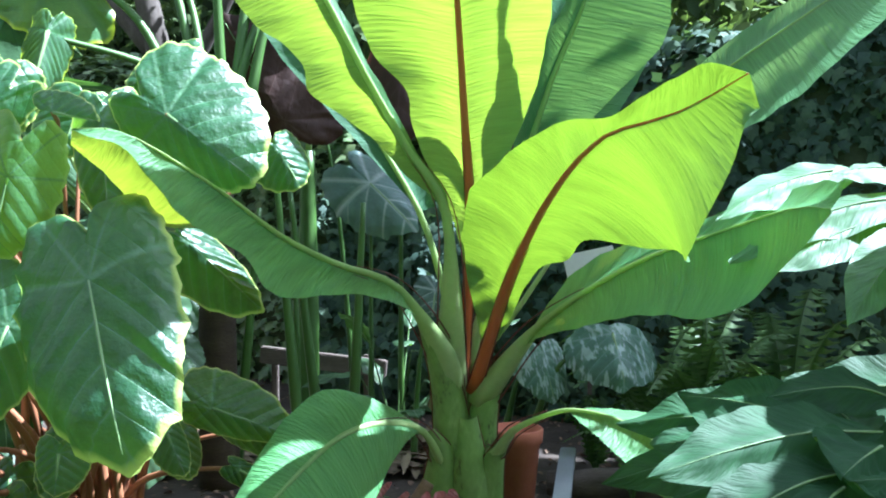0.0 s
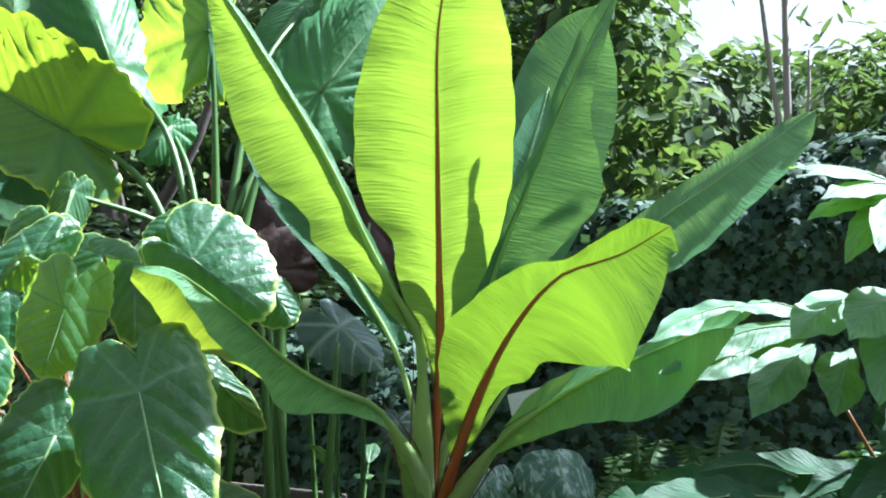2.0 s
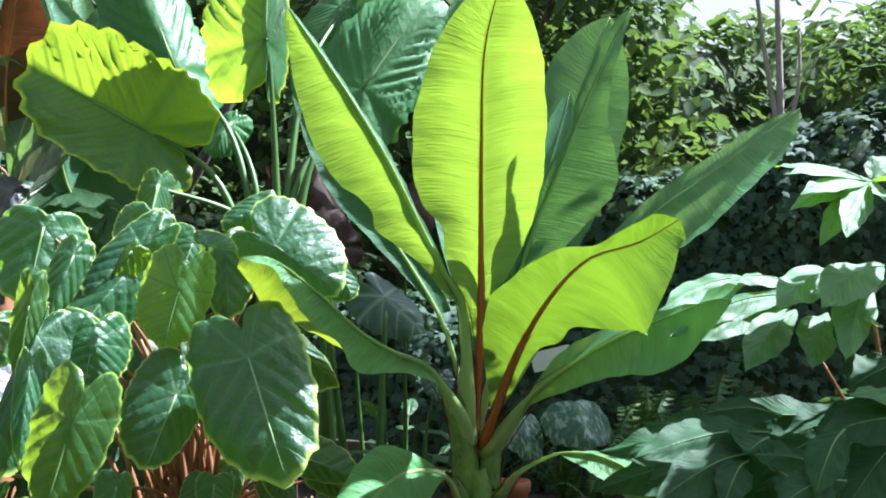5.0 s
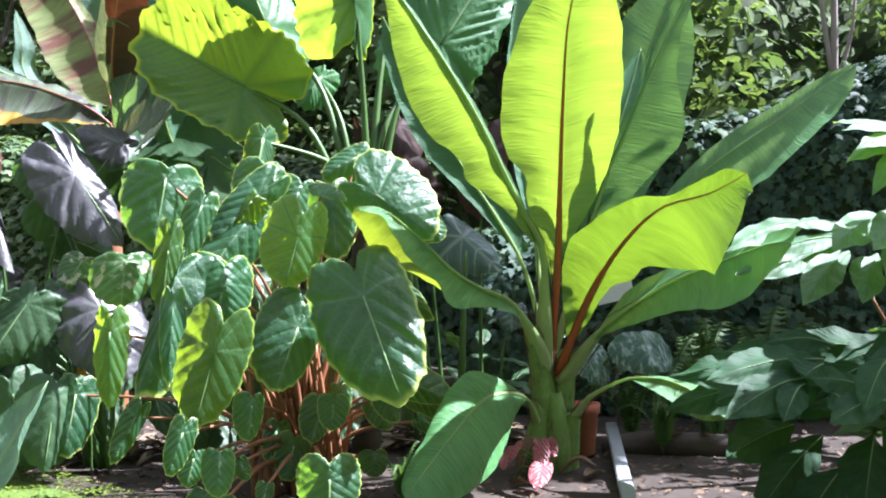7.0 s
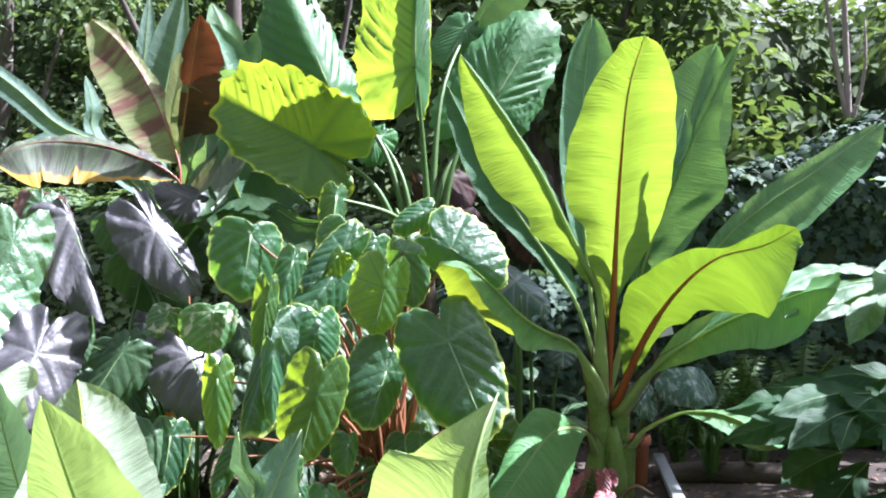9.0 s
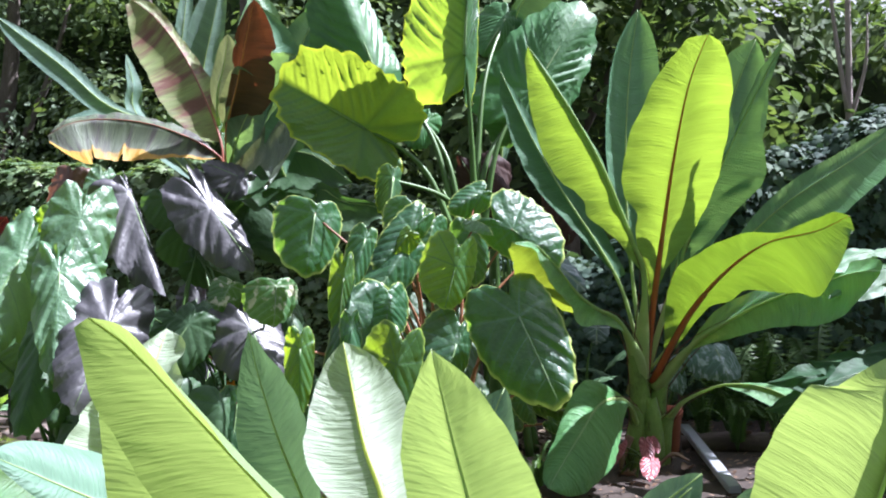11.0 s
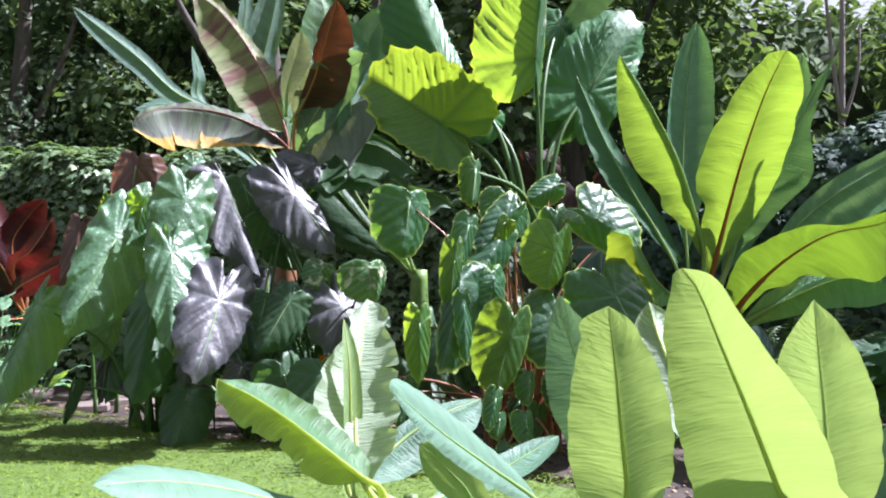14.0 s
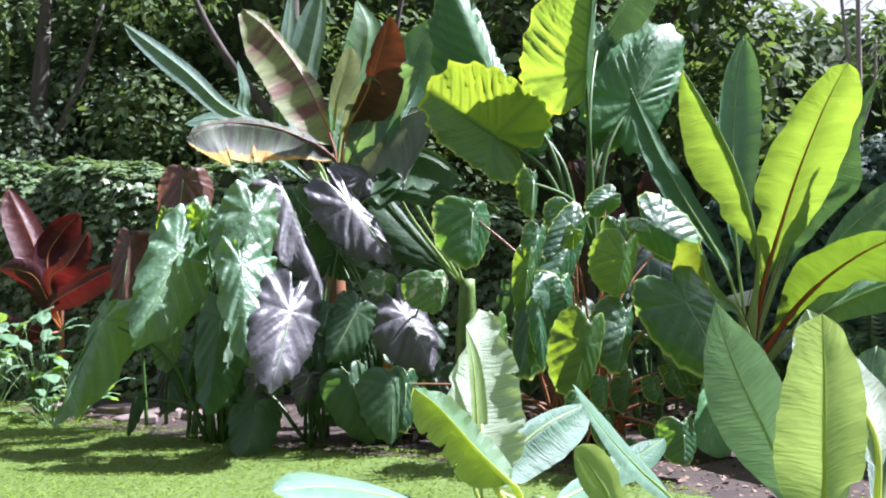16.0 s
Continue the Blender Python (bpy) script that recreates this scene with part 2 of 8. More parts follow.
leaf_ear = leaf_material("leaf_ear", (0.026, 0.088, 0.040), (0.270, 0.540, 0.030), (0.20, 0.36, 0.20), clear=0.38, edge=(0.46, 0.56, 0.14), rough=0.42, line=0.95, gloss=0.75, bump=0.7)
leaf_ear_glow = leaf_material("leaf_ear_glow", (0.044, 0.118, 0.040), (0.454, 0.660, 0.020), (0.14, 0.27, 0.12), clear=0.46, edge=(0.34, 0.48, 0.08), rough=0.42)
# dark leaf; also given to leaves whose shade is put into the colour
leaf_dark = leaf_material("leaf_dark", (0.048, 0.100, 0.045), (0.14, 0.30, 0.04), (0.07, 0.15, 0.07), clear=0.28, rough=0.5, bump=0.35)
leaf_pale = leaf_material("leaf_pale", (0.100, 0.200, 0.110), (0.36, 0.56, 0.05), (0.16, 0.30, 0.16), clear=0.36, rough=0.40, bump=0.7, gloss=0.9)
leaf_black = leaf_material("leaf_black", (0.046, 0.045, 0.052), (0.07, 0.05, 0.04), (0.12, 0.13, 0.125), clear=0.06, rough=0.48, vary=0.3, bump=0.35, gloss=1.0)
leaf_variegated = leaf_material("leaf_variegated", (0.063, 0.150, 0.060), (0.300, 0.520, 0.040), (0.55, 0.58, 0.42), clear=0.38,
                                patches=((0.55, 0.55, 0.38), 0.56, 0.62, 2.2, 2.2))
leaf_painted = leaf_material("leaf_painted", (0.050, 0.110, 0.083), (0.200, 0.360, 0.100), (0.3, 0.42, 0.34), clear=0.25,
                             patches=((0.30, 0.40, 0.34), 0.52, 0.56, 7.0, 2.6))
leaf_whitevein = leaf_material("leaf_whitevein", (0.075, 0.125, 0.115), (0.150, 0.260, 0.080), (0.42, 0.48, 0.44), clear=0.2, line=2.4, ribs=2.6)
# bronze leaf twice: shade darkens the first copy's colour, the pale one goes without
leaf_bronze = leaf_material("leaf_bronze", (0.046, 0.024, 0.020), (0.090, 0.030, 0.016), (0.09, 0.05, 0.04), clear=0.25, rough=0.6, gloss=0.25)
leaf_bronze_pale = leaf_material("leaf_bronze_pale", (0.120, 0.065, 0.048), (0.260, 0.100, 0.045), (0.14, 0.08, 0.06), clear=0.35)
leaf_shrub = leaf_material("leaf_shrub", (0.135, 0.255, 0.145), (0.340, 0.560, 0.040), (0.22, 0.34, 0.15), style="leaflet", clear=0.38, rough=0.5)
# low broad leaves: darker than the shrub's, with their shade put into the colour
leaf_broad = leaf_material("leaf_broad", (0.026, 0.070, 0.032), (0.16, 0.32, 0.03), (0.09, 0.18, 0.09), style="leaflet", clear=0.2, rough=0.6, gloss=0.2)
leaf_caladium = leaf_material("leaf_caladium", (0.300, 0.090, 0.100), (0.400, 0.110, 0.110), (0.5, 0.05, 0.08), clear=0.35)

rib_green = plain_material("rib_green", [(0.24, 0.35, 0.12), (0.34, 0.44, 0.18)], 6, 0.42, 0.1, clear=0.3)
rib_pale = plain_material("rib_pale", [(0.13, 0.22, 0.09), (0.20, 0.30, 0.12)], 6, 0.45, 0.1)
rib_yellow = plain_material("rib_yellow", [(0.40, 0.44, 0.14), (0.50, 0.54, 0.18)], 6, 0.42, 0.1, clear=0.45)
rib_red = plain_material("rib_red", [(0.42, 0.075, 0.025), (0.33, 0.12, 0.03)], 3, 0.42, 0.1, clear=0.2)
rib_maroon = plain_material("rib_maroon", [(0.20, 0.05, 0.04), (0.30, 0.11, 0.06)], 5, 0.4, 0.1)
rib_orange = plain_material("rib_orange", [(0.34, 0.12, 0.04), (0.42, 0.18, 0.06)], 5, 0.45, 0.1)
stalk_green = plain_material("stalk_green", [(0.035, 0.085, 0.016), (0.070, 0.145, 0.028)], 5, 0.45, 0.15, stretch=(1, 1, 0.2))
stalk_red = plain_material("stalk_red", [(0.17, 0.07, 0.035), (0.30, 0.13, 0.06)], 5, 0.5, 0.2, stretch=(1, 1, 0.2))
stem_sheath = plain_material("stem_sheath", [(0.02, 0.014, 0.01), (0.04, 0.035, 0.018), (0.14, 0.24, 0.06), (0.17, 0.28, 0.07), (0.24, 0.36, 0.11)], 9, 0.42, 0.4, stretch=(1.0, 1.0, 0.45), clear=0.12)
petiole_edge = plain_material("petiole_edge", [(0.05, 0.012, 0.01), (0.12, 0.03, 0.02)], 8, 0.5, 0.2)
soil = plain_material("soil", [(0.016, 0.011, 0.008), (0.032, 0.023, 0.017), (0.07, 0.052, 0.04)], 4, 0.95, 0.9, fine=45)
turf = plain_material("turf", [(0.036, 0.074, 0.010), (0.056, 0.104, 0.014), (0.080, 0.134, 0.020)], 1.6, 0.85, 0.5, fine=40)
grass_blade = plain_material("grass_blade", [(0.098, 0.148, 0.017), (0.128, 0.184, 0.022), (0.158, 0.220, 0.028)], 2.0, 0.7, 0.0, clear=0.2, glow=(1.7, 1.9, 0.8), gloss=0.2)
ivy_leaf = plain_material("ivy_leaf", [(0.026, 0.052, 0.040), (0.046, 0.084, 0.060), (0.080, 0.128, 0.072)], 2.0, 0.7, 0.0, clear=0.15, glow=(2.0, 2.1, 0.8), gloss=0.3, island=0.3)
tree_leaf = plain_material("tree_leaf", [(0.056, 0.088, 0.046), (0.088, 0.132, 0.060), (0.140, 0.185, 0.070)], 1.5, 0.7, 0.0, clear=0.28, glow=(1.8, 1.9, 0.8), gloss=0.1, island=0.25)
# lighter copy of tree_leaf; haze and brightness of the left tree are coloured in
tree_leaf_hazy = plain_material("tree_leaf_hazy", [(0.080, 0.122, 0.080), (0.125, 0.178, 0.105), (0.185, 0.240, 0.125)], 1.5, 0.6, 0.0, clear=0.28, glow=(1.8, 1.9, 0.8), gloss=0.4, island=0.25)
fern_leaf = plain_material("fern_leaf", [(0.045, 0.10, 0.03), (0.10, 0.18, 0.045)], 3.0, 0.5, 0.0, clear=0.3)
# lighter, glossier copy of ivy_leaf; sunlight on the left hedge is in the colour
ivy_leaf_sunlit = plain_material("ivy_leaf_sunlit", [(0.070, 0.120, 0.062), (0.115, 0.180, 0.090), (0.185, 0.245, 0.110)], 2.0, 0.42, 0.0, clear=0.22, glow=(2.0, 2.1, 0.8), gloss=0.6, island=0.35)
# shell inside hedges and woodland, its dark colour imitating shade between leaves
shaded_core = plain_material("shaded_core", [(0.022, 0.035, 0.018), (0.055, 0.075, 0.032)], 6, 0.95, 0.8)
bark = plain_material("bark", [(0.030, 0.024, 0.020), (0.065, 0.052, 0.042), (0.11, 0.095, 0.08)], 6, 0.9, 0.8, stretch=(2, 2, 0.4))
taro_trunk = plain_material("taro_trunk", [(0.016, 0.010, 0.006), (0.034, 0.022, 0.012), (0.055, 0.040, 0.020)], 7, 0.9, 0.9, stretch=(1, 1, 2.5))
pale_bark = plain_material("pale_bark", [(0.22, 0.18, 0.17), (0.34, 0.29, 0.27)], 6, 0.85, 0.5, stretch=(2, 2, 0.4))
old_wood = plain_material("old_wood", [(0.035, 0.026, 0.022), (0.070, 0.054, 0.045), (0.12, 0.095, 0.08)], 5, 0.9, 0.8, stretch=(0.3, 2, 2))
terracotta = plain_material("terracotta", [(0.30, 0.09, 0.05), (0.38, 0.13, 0.075)], 7, 0.8, 0.2)
grey_plastic = plain_material("grey_plastic", [(0.24, 0.26, 0.29), (0.33, 0.35, 0.38)], 5, 0.45, 0.15)
white_board = plain_material("white_board", [(0.62, 0.63, 0.58), (0.74, 0.74, 0.70)], 5, 0.6, 0.15)
dry_leaf = plain_material("dry_leaf", [(0.09, 0.055, 0.035), (0.20, 0.13, 0.08)], 9, 0.8, 0.5)
dry_straw = plain_material("dry_straw", [(0.10, 0.072, 0.045), (0.20, 0.155, 0.10)], 9, 0.8, 0.3)
orange_flower = plain_material("orange_flower", [(0.65, 0.16, 0.02), (0.75, 0.30, 0.03)], 9, 0.5, 0.2, clear=0.3)
red_flower = plain_material("red_flower", [(0.60, 0.03, 0.02), (0.70, 0.08, 0.04)], 9, 0.5, 0.2, clear=0.3)
stone_paving = plain_material("stone_paving", [(0.11, 0.085, 0.072), (0.19, 0.15, 0.13)], 4, 0.9, 0.5)


# ---- mesh helpers ----
def mesh_object(name, verts, faces, material, uvs=None, smooth=True, rim=None):
    me = bpy.data.meshes.new(name)
    me.from_pydata([tuple(v) for v in verts], [], faces)
    me.materials.append(material)
    if smooth:
        me.polygons.foreach_set("use_smooth", [True] * len(me.polygons))
    if uvs is not None:
        layer = me.uv_layers.new(name="UVMap")
        idx = np.empty(len(me.loops), dtype=np.int32)
        me.loops.foreach_get("vertex_index", idx)
        layer.data.foreach_set("uv", np.asarray(uvs, dtype=np.float32)[idx].ravel())
        if rim is not None:
            me.uv_layers.new(name="Rim").data.foreach_set("uv", np.stack([rim, rim], 1).astype(np.float32)[idx].ravel())
    me.update()
    return new(name, me)


def part(name, verts, faces, material, parent, label="", uvs=None, smooth=True, rim=None):
    """One mesh object under a thing or one of its parts, from places in the world."""
    root = parent
    base = Vector((0, 0, 0))
    while root is not None:
        base += root.location
        root = root.parent
    ob = mesh_object(name, np.asarray(verts, float) - np.array(base), faces, material, uvs, smooth, rim)
    ob.parent = parent
    return tagged(ob, label=label)


def thing(name, place, label, category, group=""):
    ob = new(name)
    ob.location = place
    ob.empty_display_size = 0.1
    return tagged(ob, label=label, category=category, group=group)


def spline(points, n):
    """n places along a smooth line through the points, evenly spaced."""
    p = np.asarray(points, float)
    if len(p) == 2:
        return p[0] + (p[1] - p[0]) * np.linspace(0, 1, n)[:, None]
    q = np.vstack([2 * p[0] - p[1], p, 2 * p[-1] - p[-2]])
    fine = []
    for i in range(1, len(q) - 2):
        u = np.linspace(0, 1, 24, endpoint=False)[:, None]
        a, b, c, d = q[i - 1], q[i], q[i + 1], q[i + 2]
        fine.append(0.5 * (2 * b + (c - a) * u + (2 * a - 5 * b + 4 * c - d) * u**2 + (3 * b - a - 3 * c + d) * u**3))
    fine = np.vstack([*fine, p[-1:]])
    s = np.r_[0, np.cumsum(np.linalg.norm(np.diff(fine, axis=0), axis=1))]
    at = np.linspace(0, s[-1], n)
    return np.stack([np.interp(at, s, fine[:, k]) for k in range(3)], 1)


def tube(points, radii, sides=8, n=14, flat=1.0):
    """Verts and faces of a tapering tube along the points, with closed ends."""
    c = spline(points, n)
    rr = np.interp(np.linspace(0, 1, n), np.linspace(0, 1, len(radii)), radii)
    tang = np.gradient(c, axis=0)
    tang /= np.linalg.norm(tang, axis=1)[:, None] + 1e-9
    ref = np.array([0.0, 0.0, 1.0]) if abs(tang[0, 2]) < 0.8 else np.array([0.0, 1.0, 0.0])
    verts = []
    for i in range(n):
        a = np.cross(tang[i], ref)
        a /= np.linalg.norm(a) + 1e-9
        b = np.cross(a, tang[i])
        ref = b
        ang = np.arange(sides) * 2 * math.pi / sides
        verts.append(c[i] + rr[i] * (np.cos(ang)[:, None] * a + flat * np.sin(ang)[:, None] * b))
    verts = np.vstack(verts)
    faces = [(i * sides + j, i * sides + (j + 1) % sides, (i + 1) * sides + (j + 1) % sides, (i + 1) * sides + j) for i in range(n - 1) for j in range(sides)]
    faces += [tuple(range(sides))[::-1], tuple((n - 1) * sides + j for j in range(sides))]
    return verts, faces


leaf_rng = random.Random(7)


def long_leaf(plant, material, rib_material, points, left, right, start=0.0, thick=0.012, torn=0, shape="blade", base=None):
    """A leaf with one midrib: the rib runs through the points from foot to tip, the blade begins at the share `start` of it; left and
    right give the way from rib to margin at shares of the blade."""
    rng = leaf_rng
    n, m = (44, 7) if shape == "blade" else (26, 4)
    c = spline(points, 60)
    s = np.linspace(0, 1, 60)
    u = np.linspace(0, 1, n)
    us = u**0.92
    centre = np.stack([np.interp(start + (1 - start) * us, s, c[:, k]) for k in range(3)], 1)
    tang = np.gradient(centre, axis=0)
    tang /= np.linalg.norm(tang, axis=1)[:, None] + 1e-9
    length = np.linalg.norm(np.diff(centre, axis=0), axis=1).sum()
    if shape == "blade":
        prof = lambda w: np.interp(w, [0, .06, .16, .3, .45, .6, .75, .86, .93, .97, 1], [.05, .20, .48, .78, .95, 1.0, .95, .80, .58, .37, .02] if base is not None else [.05, .20, .48, .78, .95, 1.0, .92, .72, .46, .25, .0])
    else:
        prof = lambda w: np.interp(w, [0, .1, .25, .42, .6, .78, .9, 1], [.06, .35, .78, 1.0, .92, .6, .28, .0])
    ph, ph2 = rng.uniform(0, 6), rng.uniform(0, 6)
    rows, uvs = [], []
    for side, spec in ((-1, left), (1, right)):
        at = [q[0] for q in spec]
        given = np.array([q[1:] for q in spec], float)
        scale = np.array([1 / max(0.35, float(prof(q))) for q in at])[:, None] if len(spec) > 0 else 1
        vec = np.stack([np.interp(us, at, (given * scale)[:, k]) for k in range(3)], 1)
        vec -= tang * (vec * tang).sum(1)[:, None] * 0.75
        size = np.linalg.norm(vec, axis=1)[:, None]
        nor = np.cross(tang, vec)
        nor /= np.linalg.norm(nor, axis=1)[:, None] + 1e-9
        nor *= side
        width = prof(us)
        if torn:
            for k in range(3):
                width = width * (1 - 0.25 * np.exp(-((us - rng.uniform(0.25, 0.9)) / 0.018) ** 2))
        if shape == "leaflet":
            margin = 1 + 0.035 * np.sin(us * 30 + ph * side) + 0.02 * np.abs(np.sin(us * 40 + ph2))
            ripples = 0.07 * np.sin(us * 15 + ph + side), 0.05 * np.sin(us * 29 + ph2 * side)
        else:
            ripples = 0.012 * np.sin(us * 17 + ph + side), 0.008 * np.sin(us * 74 + ph2 * side)
            margin = 1 + 0.014 * np.sin(us * 19 + ph * side) + 0.008 * np.sin(us * 61 + ph2)
        for j in range(1, m + 1):
            w = j / m
            ripple = ripples[0] * w**2 + ripples[1] * w
            bow = 0.10 * math.sin(w * math.pi) - 0.05 * w**2
            place = centre + vec * (width * margin * w)[:, None] + nor * (size * (width * bow + ripple)[:, None])
            rows.append((side * j, place))
            uvs.append((side * w, us * length))
    rows.append((0, centre))
    uvs.append((0.0, us * length))
    order = sorted(range(len(rows)), key=lambda i: rows[i][0])
    verts = np.vstack([rows[i][1] for i in order])
    uv = np.vstack([np.stack([np.full(n, uvs[i][0]), uvs[i][1]], 1) for i in order])
    cols = len(order)
    faces = [(a * n + i, a * n + i + 1, (a + 1) * n + i + 1, (a + 1) * n + i) for a in range(cols - 1) for i in range(n - 1)]
    leaf = part("leaf" if shape == "blade" else "leaflet", verts, faces, material, plant, uvs=uv)
    add_midrib(leaf, rib_material, spline(points, 20)[: 20 if shape == "blade" else 19], thick, base)
    return leaf


def leaflet(plant, material, points, width, face, fold=0.35):
    """An oval leaflet along a rib, its upper side turned towards `face`, folded a little along the rib."""
    d = np.array(points[-1]) - np.array(points[0])
    d /= np.linalg.norm(d)
    nor = np.array(face) - d * (np.array(face) @ d)
    nor /= np.linalg.norm(nor)
    across = np.cross(nor, d)
    drop = nor * width * fold
    return long_leaf(plant, material, rib_pale, points, [(0.5, *(across * width - drop))], [(0.5, *(-across * width - drop))], 0.0, 0.003, shape="leaflet")


def hermite(at, values, u):
    """Smooth values at u through the given ones."""
    at, values = np.asarray(at, float), np.asarray(values, float)
    slope = np.gradient(values, at, axis=0)
    k = np.clip(np.searchsorted(at, u) - 1, 0, len(at) - 2)
    h = (at[k + 1] - at[k])[:, None]
    x = (u[:, None] - at[k][:, None]) / h
    return ((2 * x**3 - 3 * x**2 + 1) * values[k] + (x**3 - 2 * x**2 + x) * h * slope[k]
            + (3 * x**2 - 2 * x**3) * values[k + 1] + (x**3 - x**2) * h * slope[k + 1])


def blade(plant, material, rib_material, points, left, right, start=0.0, thick=0.012, base=None, pleat=0.005, bow=0.10, torn=(), name="leaf"):
    """A banana leaf: the rib runs through the points from foot to tip; left and right give the way from rib to margin at shares of the blade,
    which begins at the share `start` of the rib. Soft pleats follow the side veins; torn lists slits as (side, share, depth)."""
    rng = leaf_rng
    n, m = 96, 10
    c = spline(points, 120)
    s = np.linspace(0, 1, 120)
    us = np.linspace(0, 1, n)
    centre = np.stack([np.interp(start + (1 - start) * us, s, c[:, k]) for k in range(3)], 1)
    tang = np.gradient(centre, axis=0)
    tang /= np.linalg.norm(tang, axis=1)[:, None] + 1e-9
    length = np.linalg.norm(np.diff(centre, axis=0), axis=1).sum()
    freqs = [(rng.uniform(9, 14), rng.uniform(0, 6), 1.0), (rng.uniform(20, 28), rng.uniform(0, 6), 0.55), (rng.uniform(38, 55), rng.uniform(0, 6), 0.30)]
    rows = []
    for side, spec in ((-1, left), (1, right)):
        spec = list(spec)
        if spec[0][0] > 0.004:
            spec.insert(0, (0.0, 0.0, 0.0, 0.0))
        if spec[-1][0] < 0.998:
            spec.append((1.0, 0.0, 0.0, 0.0))
        vec = hermite([q[0] for q in spec], [q[1:] for q in spec], us)
        size = np.linalg.norm(vec, axis=1)
        smooth = np.convolve(np.pad(size, 6, mode="edge"), np.ones(13) / 13, mode="valid")
        nor = np.cross(tang, vec)
        nor = np.stack([np.convolve(np.pad(nor[:, k], 4, mode="edge"), np.ones(9) / 9, mode="valid") for k in range(3)], 1)
        nor *= side / (np.linalg.norm(nor, axis=1)[:, None] + 1e-9)
        width = np.ones(n)
        for way, at, deep in torn:
            if way == side:
                width = width * (1 - deep * np.clip(1 - np.abs(us - at) / 0.014, 0, 1))
        width = width * (1 + 0.010 * np.sin(us * 47 + freqs[0][1] * side) + 0.006 * np.sin(us * 103 + freqs[1][1]))
        for j in range(1, m + 1):
            w = j / m
            along = us * length - 0.22 * w * smooth
            wave = sum(a * np.sin(f * along * (1.0 if side < 0 else 1.13) + p * side) for f, p, a in freqs)
            lift = smooth * bow * math.sin(w * math.pi) + pleat * wave * w**0.8 * np.minimum(1, smooth / 0.08) + 0.5 * pleat * np.sin(us * 61 + freqs[2][1] * side) * w**4
            rows.append((side * j, centre + vec * (width * w)[:, None] + nor * lift[:, None], np.stack([np.full(n, side * w), us * length], 1)))
    rows.append((0, centre, np.stack([np.zeros(n), us * length], 1)))
    rows.sort(key=lambda r: r[0])
    verts, uv = np.vstack([r[1] for r in rows]), np.vstack([r[2] for r in rows])
    faces = [(a * n + i, a * n + i + 1, (a + 1) * n + i + 1, (a + 1) * n + i) for a in range(2 * m) for i in range(n - 1)]
    leaf = part(name, verts, faces, material, plant, uvs=uv)
    add_midrib(leaf, rib_material, points, thick, base)
    return leaf


def add_midrib(leaf, rib_material, points, thick, base):
    """The rib under a long leaf, swelling into its stalk, with the stalk's two dark edges where it is stout."""
    full = spline(points, 20)
    radii = [thick * 1.5, thick * 1.1, thick * 0.65, thick * 0.35, thick * 0.1] if base is None else [base, base * 0.75, thick * 1.3, thick * 1.0, thick * 0.8, thick * 0.6, thick * 0.4, thick * 0.25, thick * 0.1]
    v, f = tube(full, radii, 8, 24, 0.7)
    part("midrib", v, f, rib_material, leaf)
    if base is not None and base >= 0.03:
        foot = full[:9]
        away = np.cross(np.gradient(foot, axis=0), np.array([0.0, -1.0, 0.15]))
        away /= np.linalg.norm(away, axis=1)[:, None] + 1e-9
        for sgn in (-1, 1):
            wide = np.interp(np.linspace(0, 1, 9), [0, 0.5, 1], [base * 0.96, base * 0.68, thick * 0.95])[:, None]
            v, f = tube(foot + away * sgn * wide, [0.0035, 0.003, 0.0015], 6, 14)
            part("petiole_edge", v, f, petiole_edge, leaf)


